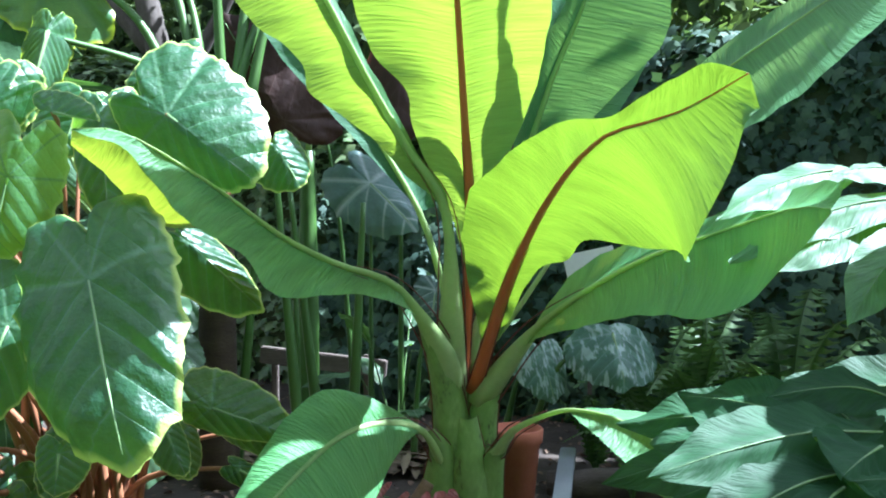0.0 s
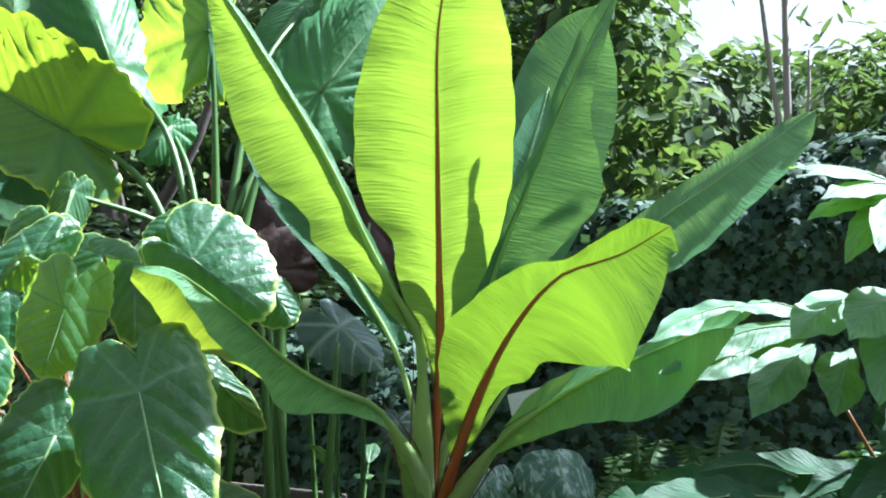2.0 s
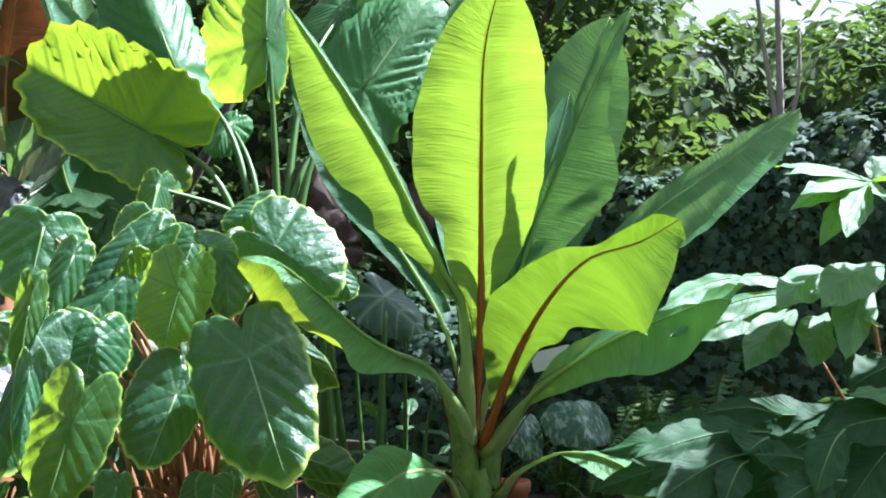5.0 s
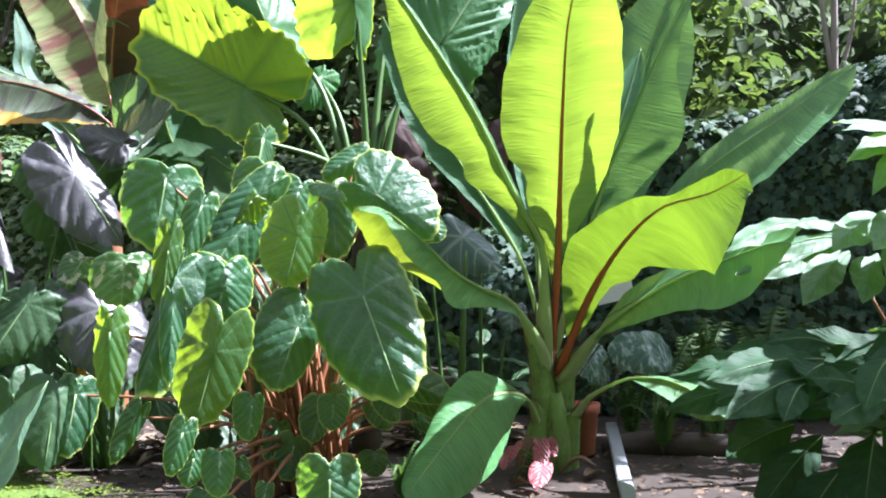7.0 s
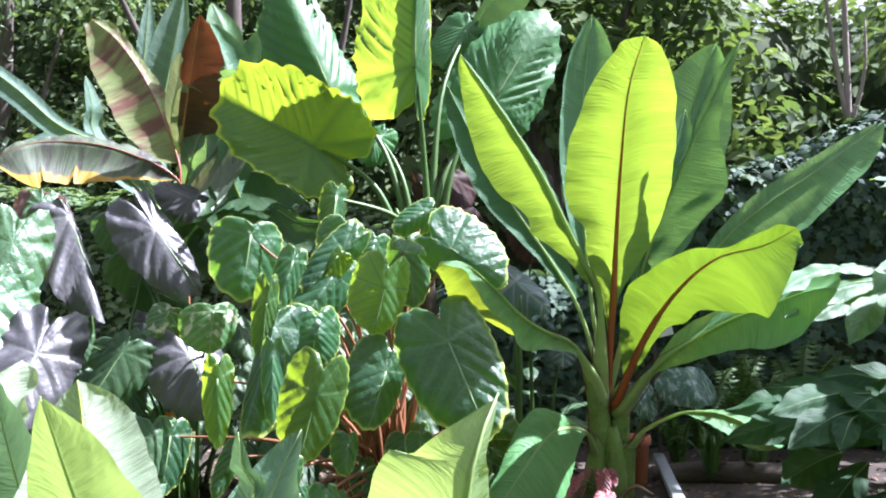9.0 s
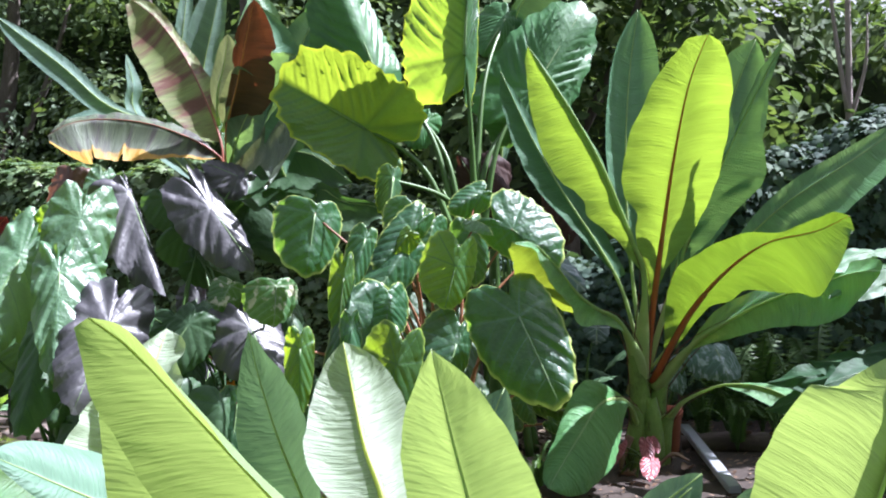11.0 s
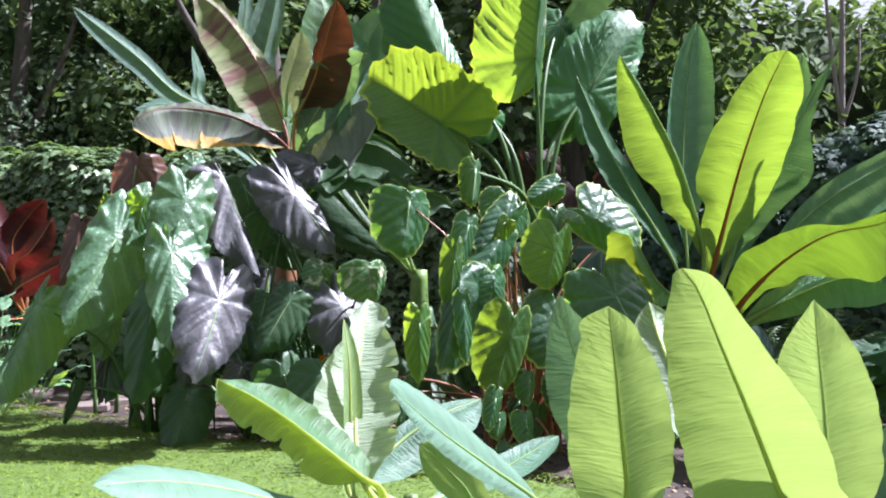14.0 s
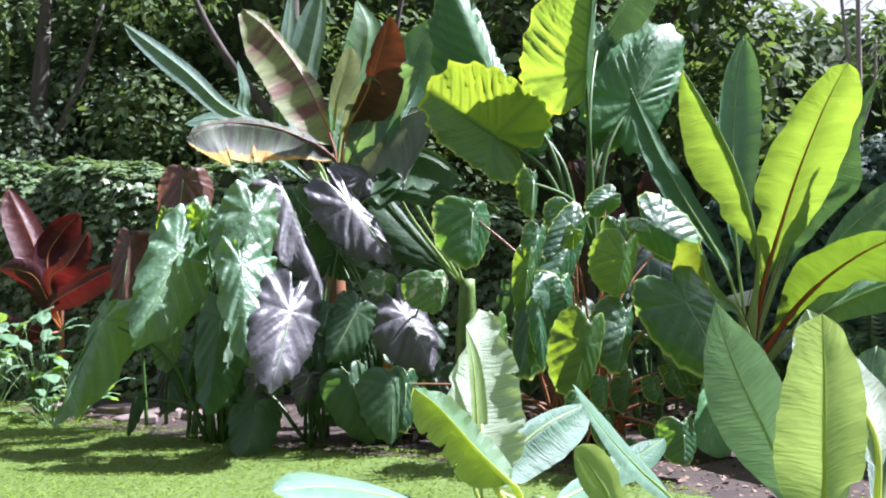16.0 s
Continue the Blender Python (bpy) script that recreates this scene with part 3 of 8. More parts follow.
def heart_leaf(plant, material, at, tip, to_left, to_right, lobe=0.5, quilt=0.034, wave=0.026, cup=0.70, petiole=None, stalk=None, thick=0.011, round_tip=0.0, ribs=4.3, roll=0.05):
    """A heart-shaped leaf: at is where the stalk joins, tip its point, to_left and to_right the ways from its axis to the margins where it is
    widest, lobe the length of the two back lobes as a share of the blade."""
    rng = leaf_rng
    at, tip, to_left, to_right = np.array(at), np.array(tip), np.array(to_left), np.array(to_right)
    axis = tip - at
    length = np.linalg.norm(axis)
    axis /= length
    width = np.linalg.norm(to_left) + np.linalg.norm(to_right)
    nor = np.cross(to_right - to_left, axis)
    nor /= np.linalg.norm(nor)
    if nor[1] - nor[2] * 0.4 > 0:
        nor = -nor
    side_nor = []
    for way in (to_left, to_right):
        n1 = np.cross(way, axis)
        n1 /= np.linalg.norm(n1) + 1e-9
        side_nor.append(n1 if n1 @ nor > 0 else -n1)
    half = [(0, 1), (.05, .965), (.15, .885), (.285, .74), (.395, .54), (.47, .28), (.5, 0), (.49, -.34), (.44, -.70), (.34, -.95), (.22, -1.0), (.12, -.90), (.05, -.74), (0, -.58)]
    full = [(0, 1), (.10, .975), (.23, .89), (.36, .73), (.445, .52), (.49, .27), (.5, 0), (.49, -.34), (.44, -.70), (.34, -.95), (.22, -1.0), (.12, -.90), (.05, -.74), (0, -.58)]
    h = spline([(a + (c - a) * round_tip, b + (d - b) * round_tip, 0) for (a, b), (c, d) in zip(half, full)], 44 if ribs < 5 else 60)[:, :2]
    loop = np.vstack([h, h[-2:0:-1] * (-1, 1)])
    loop[:, 1] = np.where(loop[:, 1] > 0, loop[:, 1], loop[:, 1] * lobe)
    n, rings = len(loop), 10 if ribs < 5 else 12
    th = np.arange(n) / n * 2 * math.pi
    p1, p2, k1 = rng.uniform(0, 6), rng.uniform(0, 6), rng.randint(9, 13)
    xs, ys, rad = [np.zeros(1)], [np.zeros(1)], [np.zeros(1)]
    scallop = 1 + (0.022 if ribs < 5 else 0.030) * np.sin(th * k1 * 2 + p1)
    for k in range(1, rings + 1):
        w = (k / rings) ** 0.9
        sc = 1 + (scallop - 1) * w**3
        xs.append(loop[:, 0] * w * sc)
        ys.append(loop[:, 1] * w * sc)
        rad.append(np.full(n, w))
    x, y, w = np.concatenate(xs), np.concatenate(ys), np.concatenate(rad)
    ang = np.concatenate([np.zeros(1)] + [th] * rings)
    xn = x * 2
    q = (y - np.abs(xn) * (0.38 + 0.16 * np.abs(xn))) * ribs
    fore = np.clip((y + 0.1 * np.abs(xn)) / 0.12, 0, 1)
    fan = np.abs(np.sin((np.arctan2(np.abs(xn), y) - 1.72) * math.pi / 0.63))
    z = (1.4 if ribs < 5 else 2.1) * quilt * length * ((np.abs(np.sin(math.pi * q)) * fore + fan * (1 - fore)) - 0.5) * np.minimum(1, np.abs(xn) * 2.5) * (0.15 + 0.85 * w**1.6)
    z += 0.20 * quilt * length * np.sin(q * 11 + p1) * w**2 * np.minimum(1, np.abs(xn) * 3)
    z += wave * length * np.sin(ang * k1 + p2) * w**4
    z -= cup * width * (np.sqrt(xn**2 + 0.006) - 0.077) ** 1.2 * 0.5
    z += 0.05 * width * np.exp(-((xn / 0.12) ** 2)) * -1 * w * (1 - w)
    z -= 0.10 * length * np.clip(y, 0, 1) ** 2.5
    z -= roll * width * np.clip((w - 0.78) / 0.22, 0, 1) ** 2
    z += 0.02 * width * np.sin(x * 7 + p1) * np.sin(y * 5 + p2)
    right_side = (x > 0)[:, None]
    way = np.where(right_side, to_right, -to_left)
    blend = np.clip(np.abs(xn) * 4, 0, 1)[:, None]
    lift = np.where(right_side, side_nor[1], side_nor[0]) * blend + nor * (1 - blend)
    verts = at + (2 * x)[:, None] * way + (y * length)[:, None] * axis + z[:, None] * lift
    faces = [(0, 1 + i, 1 + (i + 1) % n) for i in range(n)]
    for k in range(rings - 1):
        a, b = 1 + k * n, 1 + (k + 1) * n
        faces += [(a + i, b + i, b + (i + 1) % n, a + (i + 1) % n) for i in range(n)]
    leaf = part("leaf", verts, faces, material, plant, uvs=np.stack([xn, y], 1), rim=w)
    v, f = tube([at - nor * 0.004, at + axis * length * 0.45 - nor * (0.004 + 0.02 * length), at + axis * length * 0.93 - nor * 0.085 * length], [thick * 0.6, thick * 0.4, thick * 0.12], 6, 8)
    part("midrib", v, f, rib_pale if stalk is None else stalk, leaf)
    if petiole is not None:
        foot = np.array(petiole, float) + np.array([rng.uniform(-0.10, 0.10), rng.uniform(-0.08, 0.08), 0])
        rise = at - foot
        bend = foot + rise * 0.55 + np.array([-rise[0] * 0.18, -rise[1] * 0.18, 0.10 * np.linalg.norm(rise)])
        v, f = tube([foot, bend, at - nor * 0.035 + np.array([0, 0.02, 0.0]), at - nor * 0.003], [thick * 1.9, thick * 1.3, thick * 0.8, thick * 0.6], 8, 16)
        part("stalk", v, f, plant_stalk.get(plant.name.split(".")[0], stalk_green), plant)
    return leaf


plant_stalk = {}


def scatter_mesh(name, places, normals, sizes, material, kind="diamond", spin=None, seed=3):
    """One mesh of many small separate leaves, each folded along its middle."""
    rng = np.random.default_rng(seed)
    p, nrm = np.asarray(places, float), np.asarray(normals, float)
    k = len(p)
    nrm = nrm / (np.linalg.norm(nrm, axis=1)[:, None] + 1e-9)
    ref = rng.normal(size=(k, 3)) if spin is None else np.asarray(spin, float)
    a = ref - nrm * (ref * nrm).sum(1)[:, None]
    a /= np.linalg.norm(a, axis=1)[:, None] + 1e-9
    b = np.cross(nrm, a)
    if kind == "ivy":
        shape = np.array([(0, -.45, 0), (.38, -.42, -.06), (.30, -.10, .02), (.55, .12, -.08), (.22, .22, .02), (0, .62, -.10), (-.22, .22, .02), (-.55, .12, -.08), (-.30, -.10, .02), (-.38, -.42, -.06), (0, 0, .07)])
        tri = [(10, i, i + 1) for i in range(9)] + [(10, 9, 0)]
    elif kind == "long":
        shape = np.array([(0, -.5, 0), (.10, -.2, .03), (.11, .1, .02), (0, .5, -.10), (-.11, .1, .02), (-.10, -.2, .03), (0, 0, -.01)])
        tri = [(6, i, i + 1) for i in range(5)] + [(6, 5, 0)]
    else:
        shape = np.array([(0, -.5, 0), (.24, -.22, .05), (.26, .08, .04), (0, .5, -.08), (-.26, .08, .04), (-.24, -.22, .05), (0, -.05, -.02)])
        tri = [(6, i, i + 1) for i in range(5)] + [(6, 5, 0)]
    s = np.asarray(sizes, float)[:, None, None]
    v = p[:, None, :] + s * (shape[None, :, 0:1] * b[:, None, :] + shape[None, :, 1:2] * a[:, None, :] + shape[None, :, 2:3] * nrm[:, None, :])
    f = (np.arange(k)[:, None, None] * len(shape) + np.array(tri)[None]).reshape(-1, 3)
    me = bpy.data.meshes.new(name)
    me.vertices.add(k * len(shape))
    me.vertices.foreach_set("co", v.astype(np.float32).ravel())
    me.loops.add(len(f) * 3)
    me.loops.foreach_set("vertex_index", f.astype(np.int32).ravel())
    me.polygons.add(len(f))
    me.polygons.foreach_set("loop_start", np.arange(len(f), dtype=np.int32) * 3)
    me.materials.append(material)
    me.update(calc_edges=True)
    me.validate()
    return new(name, me)

# ---- ground ----
def ground_height(x, y):
    """Gentle unevenness of the beds."""
    return 0.03 * noise.noise(Vector((x * 1.3, y * 1.3, 0))) + 0.015 * noise.noise(Vector((x * 4, y * 4, 3)))


LAWN_EDGE = [(-40.0, 8.6), (-9.0, 8.6), (-6.6, 8.1), (-5.3, 6.1), (-4.5, 5.3), (-3.6, 4.35), (-2.9, 3.85), (-2.3, 3.25), (-1.75, 2.8), (-1.4, 2.2), (-1.0, 1.6), (0.4, 1.45), (2.0, 1.45), (4.0, 1.3), (40.0, 1.3)]


def lawn_limit(x):
    return float(np.interp(x, [q[0] for q in LAWN_EDGE], [q[1] for q in LAWN_EDGE]))


xs = np.unique(np.r_[-600, -200, -60, -25, np.linspace(-14, 12, 105), 20, 60, 200, 600])
ys = np.unique(np.r_[-600, -200, -60, -25, np.linspace(-10, 14, 97), 20, 60, 200, 600])
verts = [(x, y, ground_height(x, y) if abs(x) < 15 and abs(y) < 15 else 0.0) for y in ys for x in xs]
k = len(xs)
faces = [(j * k + i, j * k + i + 1, (j + 1) * k + i + 1, (j + 1) * k + i) for j in range(len(ys) - 1) for i in range(k - 1)]
tagged(mesh_object("ground", verts, faces, soil), "dark bare garden soil under the planting", "ground", kind="structure")

lx = np.linspace(-11, 7, 91)
rows = 40
verts, faces = [], []
for i, x in enumerate(lx):
    lim = lawn_limit(x) + 0.03 * math.sin(x * 5)
    for j in range(rows + 1):
        y = -8 + (lim + 8) * j / rows
        verts.append((x, y, 0.045 + 0.6 * ground_height(x, y) - (0.09 if j == rows else 0)))
for i in range(len(lx) - 1):
    for j in range(rows):
        a = i * (rows + 1) + j
        faces.append((a, a + rows + 1, a + rows + 2, a + 1))
tagged(mesh_object("lawn", verts, faces, turf), "short mown green lawn with plant shadows across it", "lawn", kind="structure")

rng = np.random.default_rng(5)
gx, gy = np.r_[rng.uniform(-8.5, -1.2, 120000), rng.uniform(-9.5, 5.0, 70000)], np.r_[rng.uniform(0.6, 8.4, 120000), rng.uniform(-6.0, 1.4, 70000)]
ok = gy < np.interp(gx, [q[0] for q in LAWN_EDGE], [q[1] for q in LAWN_EDGE]) + 0.02
gx, gy = gx[ok], gy[ok]
gz = np.array([0.05 + 0.6 * ground_height(a, b) for a, b in zip(gx, gy)])
up = np.stack([rng.normal(size=len(gx)), rng.normal(size=len(gx)), np.full(len(gx), 0.35)], 1)
side = np.stack([rng.normal(0, 0.4, len(gx)), rng.normal(0, 0.4, len(gx)), np.full(len(gx), 1.0)], 1)
tagged(scatter_mesh("grass", np.stack([gx, gy, gz + 0.012], 1), side, rng.uniform(0.02, 0.038, len(gx)), grass_blade, "long", spin=up), "short bright green lawn grass blades", "grass", kind="stuff")

# ---- plants: feet and stems ----
banana = thing("banana_plant", (0.12, 3.76, 0), "large green banana plant with red midribs glowing in backlight", "plant")
giant_taro = thing("giant_taro", (-1.05, 4.3, 0), "tall giant taro with ribbed backlit green leaves", "plant")
elephant_ear = thing("elephant_ear", (-1.33, 3.42, 0), "clump of green elephant ear, scalloped leaves with rim light coloured in", "plant")
black_ear = thing("black_elephant_ear", (-3.3, 4.3, 0), "black-leaved elephant ear with glossy crinkled leaves", "plant")
variegated_ear = thing("variegated_elephant_ear", (-2.75, 4.1, 0), "elephant ear with dark leaves splashed with cream", "plant")
upright_ear = thing("upright_elephant_ear", (-4.1, 4.55, 0), "elephant ear with wavy blue-green hanging leaves", "plant")
red_banana = thing("red_banana", (-3.07, 5.45, 0), "red banana with mottled maroon and green leaves", "plant")
back_banana = thing("banana_behind", (-1.9, 5.2, 0), "green banana plant in the shade behind the taro", "plant")
red_canna = thing("red_canna", (-6.16, 8.29, 0), "canna with upright glossy maroon and red leaves", "plant")
bronze_ear = thing("bronze_elephant_ear", (-4.6, 5.9, 0), "elephant ear with dull bronze-brown leaves", "plant")
white_vein_ear = thing("white_veined_elephant_ear", (-0.3, 4.75, 0), "grey-green elephant ear with broad white veins", "plant")
painted_ear = thing("painted_elephant_ear", (0.45, 4.35, 0), "potted elephant ear with white-splashed dark leaves", "plant")
young_banana = thing("young_banana", (-1.72, -0.72, 0), "young banana with upright pale green leaves beside the path", "plant", "young bananas beside the path")
young_banana_small = thing("young_banana", (-1.15, -1.1, 0), "young banana with folded blue-green leaves beside the path", "plant", "young bananas beside the path")
young_banana_torn = thing("young_banana", (-2.42, 0.62, 0), "young banana with torn white-green leaves on the lawn", "plant", "young bananas beside the path")
shrub = thing("shrub", (1.9, 2.5, 0), "green shrub with large divided drooping leaves", "shrub")
broad_leaf = thing("broad_leaved_plant", (1.45, 2.4, 0), "green plant with large drooping lobed leaves, shade coloured in", "plant")
plant_stalk.update(white_veined_elephant_ear=stalk_green, elephant_ear=stalk_red, black_elephant_ear=stalk_green, bronze_elephant_ear=stalk_green, giant_taro=stalk_green, variegated_elephant_ear=stalk_green)


def stem(plant, points, radii, material, name="stem", sides=12, flat=1.0):
    v, f = tube(points, radii, sides, 16, flat)
    return part(name, v, f, material, plant)


def sheath(plant, line, widths, bulge):
    """A leaf sheath clasping the stem: a long shell bowed towards the front, with dark dry margins."""
    n, m = 22, 11
    c = spline(line, n)
    w = np.interp(np.linspace(0, 1, n), np.linspace(0, 1, len(widths)), widths)
    a = np.linspace(-1.35, 1.35, m)
    grid = np.stack([c + np.stack([w * math.sin(q), -w * bulge * (math.cos(q) - 0.3), 0.25 * w * abs(math.sin(q))], 1) for q in a])
    inner = grid + np.stack([0 * w, 0.10 * w, 0 * w], 1)
    verts = np.vstack([grid.reshape(-1, 3), inner.reshape(-1, 3)])
    faces = [(k * n + i, k * n + i + 1, (k + 1) * n + i + 1, (k + 1) * n + i) for k in range(m - 1) for i in range(n - 1)]
    faces += [tuple(q + m * n for q in f[::-1]) for f in faces]
    shell = part("leaf_sheath", verts, faces, stem_sheath, plant)
    for edge in (grid[0], grid[-1]):
        v, f = tube(edge[::3], [0.004, 0.0035, 0.003], 6, 16)
        part("margin", v, f, petiole_edge, shell)
    return shell


stem(banana, [(0.13, 3.80, -0.05), (0.12, 3.78, 0.3), (0.11, 3.74, 0.62)], [0.125, 0.105, 0.06], stem_sheath, "pseudostem")
for line, widths, bulge in (([(0.10, 3.72, -0.02), (0.07, 3.68, 0.33), (0.038, 3.635, 0.60), (-0.03, 3.53, 0.84)], [0.105, 0.090, 0.066, 0.036], 0.8),
                            ([(0.16, 3.73, -0.02), (0.175, 3.69, 0.36), (0.225, 3.63, 0.62), (0.34, 3.49, 0.79)], [0.095, 0.078, 0.052, 0.030], 0.8),
                            ([(0.13, 3.69, -0.02), (0.135, 3.65, 0.22), (0.125, 3.64, 0.47)], [0.095, 0.082, 0.040], 1.0),
                            ([(0.03, 3.70, -0.02), (0.015, 3.66, 0.18), (0.02, 3.64, 0.33), (-0.03, 3.57, 0.44)], [0.085, 0.082, 0.056, 0.026], 0.9),
                            ([(0.19, 3.72, -0.02), (0.205, 3.68, 0.16), (0.235, 3.62, 0.32), (0.285, 3.53, 0.42)], [0.080, 0.070, 0.046, 0.022], 0.9)):
    sheath(banana, line, widths, bulge)
for a, b, c in (((0.14, 3.59, 0.02), (0.24, 3.56, 0.10), (0.33, 3.50, 0.06)), ((-0.03, 3.62, 0.22), (-0.09, 3.60, 0.12), (-0.12, 3.58, 0.01))):
    stem(banana, [a, b, c], [0.028, 0.032, 0.010], dry_leaf, "dead_sheath", 8, 0.4)
stem(giant_taro, [(-1.05, 4.32, -0.05), (-1.05, 4.3, 0.8), (-1.03, 4.27, 1.55)], [0.10, 0.09, 0.07], taro_trunk, "trunk")
stem(red_banana, [(-3.1, 5.5, -0.05), (-3.08, 5.47, 1.0), (-3.07, 5.45, 2.05)], [0.13, 0.11, 0.06], stalk_red, "pseudostem")
stem(back_banana, [(-1.92, 5.25, -0.05), (-1.9, 5.22, 0.7), (-1.88, 5.2, 1.3)], [0.13, 0.11, 0.07], stem_sheath, "pseudostem")
stem(back_banana, [(-0.78, 5.2, -0.05), (-0.76, 5.15, 0.9), (-0.75, 5.1, 1.65)], [0.07, 0.06, 0.04], stalk_green, "pseudostem")
stem(young_banana, [(-1.72, -0.72, 0), (-1.72, -0.72, 0.25), (-1.72, -0.72, 0.5)], [0.06, 0.05, 0.03], stem_sheath, "pseudostem")
stem(young_banana_small, [(-1.2, -1.0, 0), (-1.18, -1.05, 0.2), (-1.15, -1.15, 0.42)], [0.05, 0.04, 0.025], stem_sheath, "pseudostem")
stem(young_banana_torn, [(-2.42, 0.62, 0), (-2.42, 0.62, 0.2), (-2.42, 0.62, 0.36)], [0.05, 0.045, 0.03], stem_sheath, "pseudostem")
stem(red_canna, [(-6.16, 8.29, 0), (-6.16, 8.29, 0.6), (-6.15, 8.27, 1.7)], [0.04, 0.03, 0.015], stalk_red, "cane")
for p in ([(1.95, 2.55, 0), (1.8, 2.5, 0.7), (1.62, 2.3, 1.42)], [(1.95, 2.5, 0), (1.7, 2.45, 0.6), (1.45, 2.4, 1.05)]):
    stem(shrub, p, [0.022, 0.014, 0.006], stalk_red, "branch", 8)
for p in ([(1.5, 2.45, 0), (1.45, 2.3, 0.4), (1.35, 2.15, 0.62)], [(1.45, 2.4, 0), (1.4, 2.2, 0.4), (1.25, 1.98, 0.68)]):
    stem(broad_leaf, p, [0.022, 0.014, 0.006], stalk_green, "branch", 8)


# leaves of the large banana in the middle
long_leaf(banana, leaf_banana_dim, rib_green, [(0.110, 3.710, 0.620), (0.051, 3.720, 1.280), (0.027, 3.720, 1.994), (0.072, 3.700, 2.672), (0.145, 3.660, 3.173)], [(0.67, -0.155, -0.043, 0.006)], [(0.68, 0.237, 0.038, -0.014)], 0.3, 0.012)
blade(banana, leaf_banana_shaded, rib_green, [(0.110, 3.710, 0.620), (-0.029, 3.690, 1.201), (-0.196, 3.670, 1.529), (-0.402, 3.650, 1.855), (-0.589, 3.620, 2.177), (-0.731, 3.600, 2.477), (-0.844, 3.580, 2.735)],
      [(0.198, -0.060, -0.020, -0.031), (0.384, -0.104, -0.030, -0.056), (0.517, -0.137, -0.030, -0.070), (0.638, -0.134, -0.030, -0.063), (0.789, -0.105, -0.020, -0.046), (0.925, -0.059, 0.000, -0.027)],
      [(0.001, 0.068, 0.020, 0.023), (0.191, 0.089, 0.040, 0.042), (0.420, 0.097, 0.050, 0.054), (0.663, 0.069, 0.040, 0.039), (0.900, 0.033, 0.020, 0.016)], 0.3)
long_leaf(banana, leaf_banana_dim, rib_green, [(0.110, 3.710, 0.620), (0.284, 3.700, 1.124), (0.474, 3.620, 1.710), (0.643, 3.520, 2.246), (0.787, 3.450, 2.668), (0.881, 3.420, 2.885)], [(0.49, -0.188, -0.061, 0.043), (0.83, -0.200, -0.060, 0.057)], [(0.41, 0.256, 0.014, -0.082), (0.81, 0.241, 0.084, -0.072)], 0.25, 0.012)
blade(banana, leaf_banana_dim, rib_green, [(0.110, 3.710, 0.620), (0.314, 3.520, 1.366), (0.359, 3.420, 1.545), (0.430, 3.320, 1.773), (0.512, 3.220, 1.971), (0.594, 3.120, 2.190), (0.674, 3.030, 2.381), (0.762, 2.960, 2.575), (0.862, 2.910, 2.754)],
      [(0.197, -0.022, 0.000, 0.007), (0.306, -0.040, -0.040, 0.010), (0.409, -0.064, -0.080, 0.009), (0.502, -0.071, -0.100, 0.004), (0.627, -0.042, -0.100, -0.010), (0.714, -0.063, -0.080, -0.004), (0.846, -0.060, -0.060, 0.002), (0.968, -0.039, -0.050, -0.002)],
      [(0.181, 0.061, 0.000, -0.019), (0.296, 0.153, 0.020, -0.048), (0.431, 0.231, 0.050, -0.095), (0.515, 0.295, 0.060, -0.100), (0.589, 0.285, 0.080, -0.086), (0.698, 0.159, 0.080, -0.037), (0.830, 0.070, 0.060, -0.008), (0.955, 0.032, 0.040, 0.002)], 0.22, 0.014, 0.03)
long_leaf(banana, leaf_banana_dim, rib_green, [(0.110, 3.710, 0.620), (0.339, 3.500, 1.415), (0.506, 3.350, 2.044), (0.623, 3.300, 2.442)], [(0.73, -0.098, -0.091, 0.020)], [(0.78, 0.132, 0.067, -0.029)], 0.35, 0.012)
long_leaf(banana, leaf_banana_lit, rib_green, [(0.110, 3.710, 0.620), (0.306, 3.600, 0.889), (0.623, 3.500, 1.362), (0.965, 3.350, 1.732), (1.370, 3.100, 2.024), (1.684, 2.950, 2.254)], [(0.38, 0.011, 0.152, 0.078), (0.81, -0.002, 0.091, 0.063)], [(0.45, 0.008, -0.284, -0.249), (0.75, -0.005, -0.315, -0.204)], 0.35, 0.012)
blade(banana, leaf_banana, rib_red, [(0.100, 3.690, 0.600), (0.138, 3.500, 1.179), (0.115, 3.150, 1.623), (0.090, 2.800, 2.016), (0.073, 2.420, 2.381), (0.129, 2.235, 2.618)],
      [(0.175, -0.072, 0.000, -0.001), (0.280, -0.142, 0.000, -0.006), (0.376, -0.187, -0.010, 0.001), (0.429, -0.190, -0.020, -0.001), (0.478, -0.272, -0.030, -0.004), (0.566, -0.317, -0.040, -0.012), (0.668, -0.315, -0.050, -0.017), (0.802, -0.261, -0.050, -0.020), (0.889, -0.184, -0.040, 0.019), (0.948, -0.117, -0.030, 0.025), (0.983, -0.084, -0.020, 0.016)],
      [(0.175, 0.033, 0.000, -0.001), (0.277, 0.124, 0.000, -0.001), (0.376, 0.210, -0.010, 0.001), (0.458, 0.259, -0.020, 0.000), (0.551, 0.289, -0.020, -0.001), (0.653, 0.295, -0.020, 0.001), (0.779, 0.278, 0.000, 0.004), (0.904, 0.216, 0.000, -0.046), (0.968, 0.122, 0.000, -0.039), (0.991, 0.062, -0.000, -0.013)], 0.14, 0.016, 0.03)
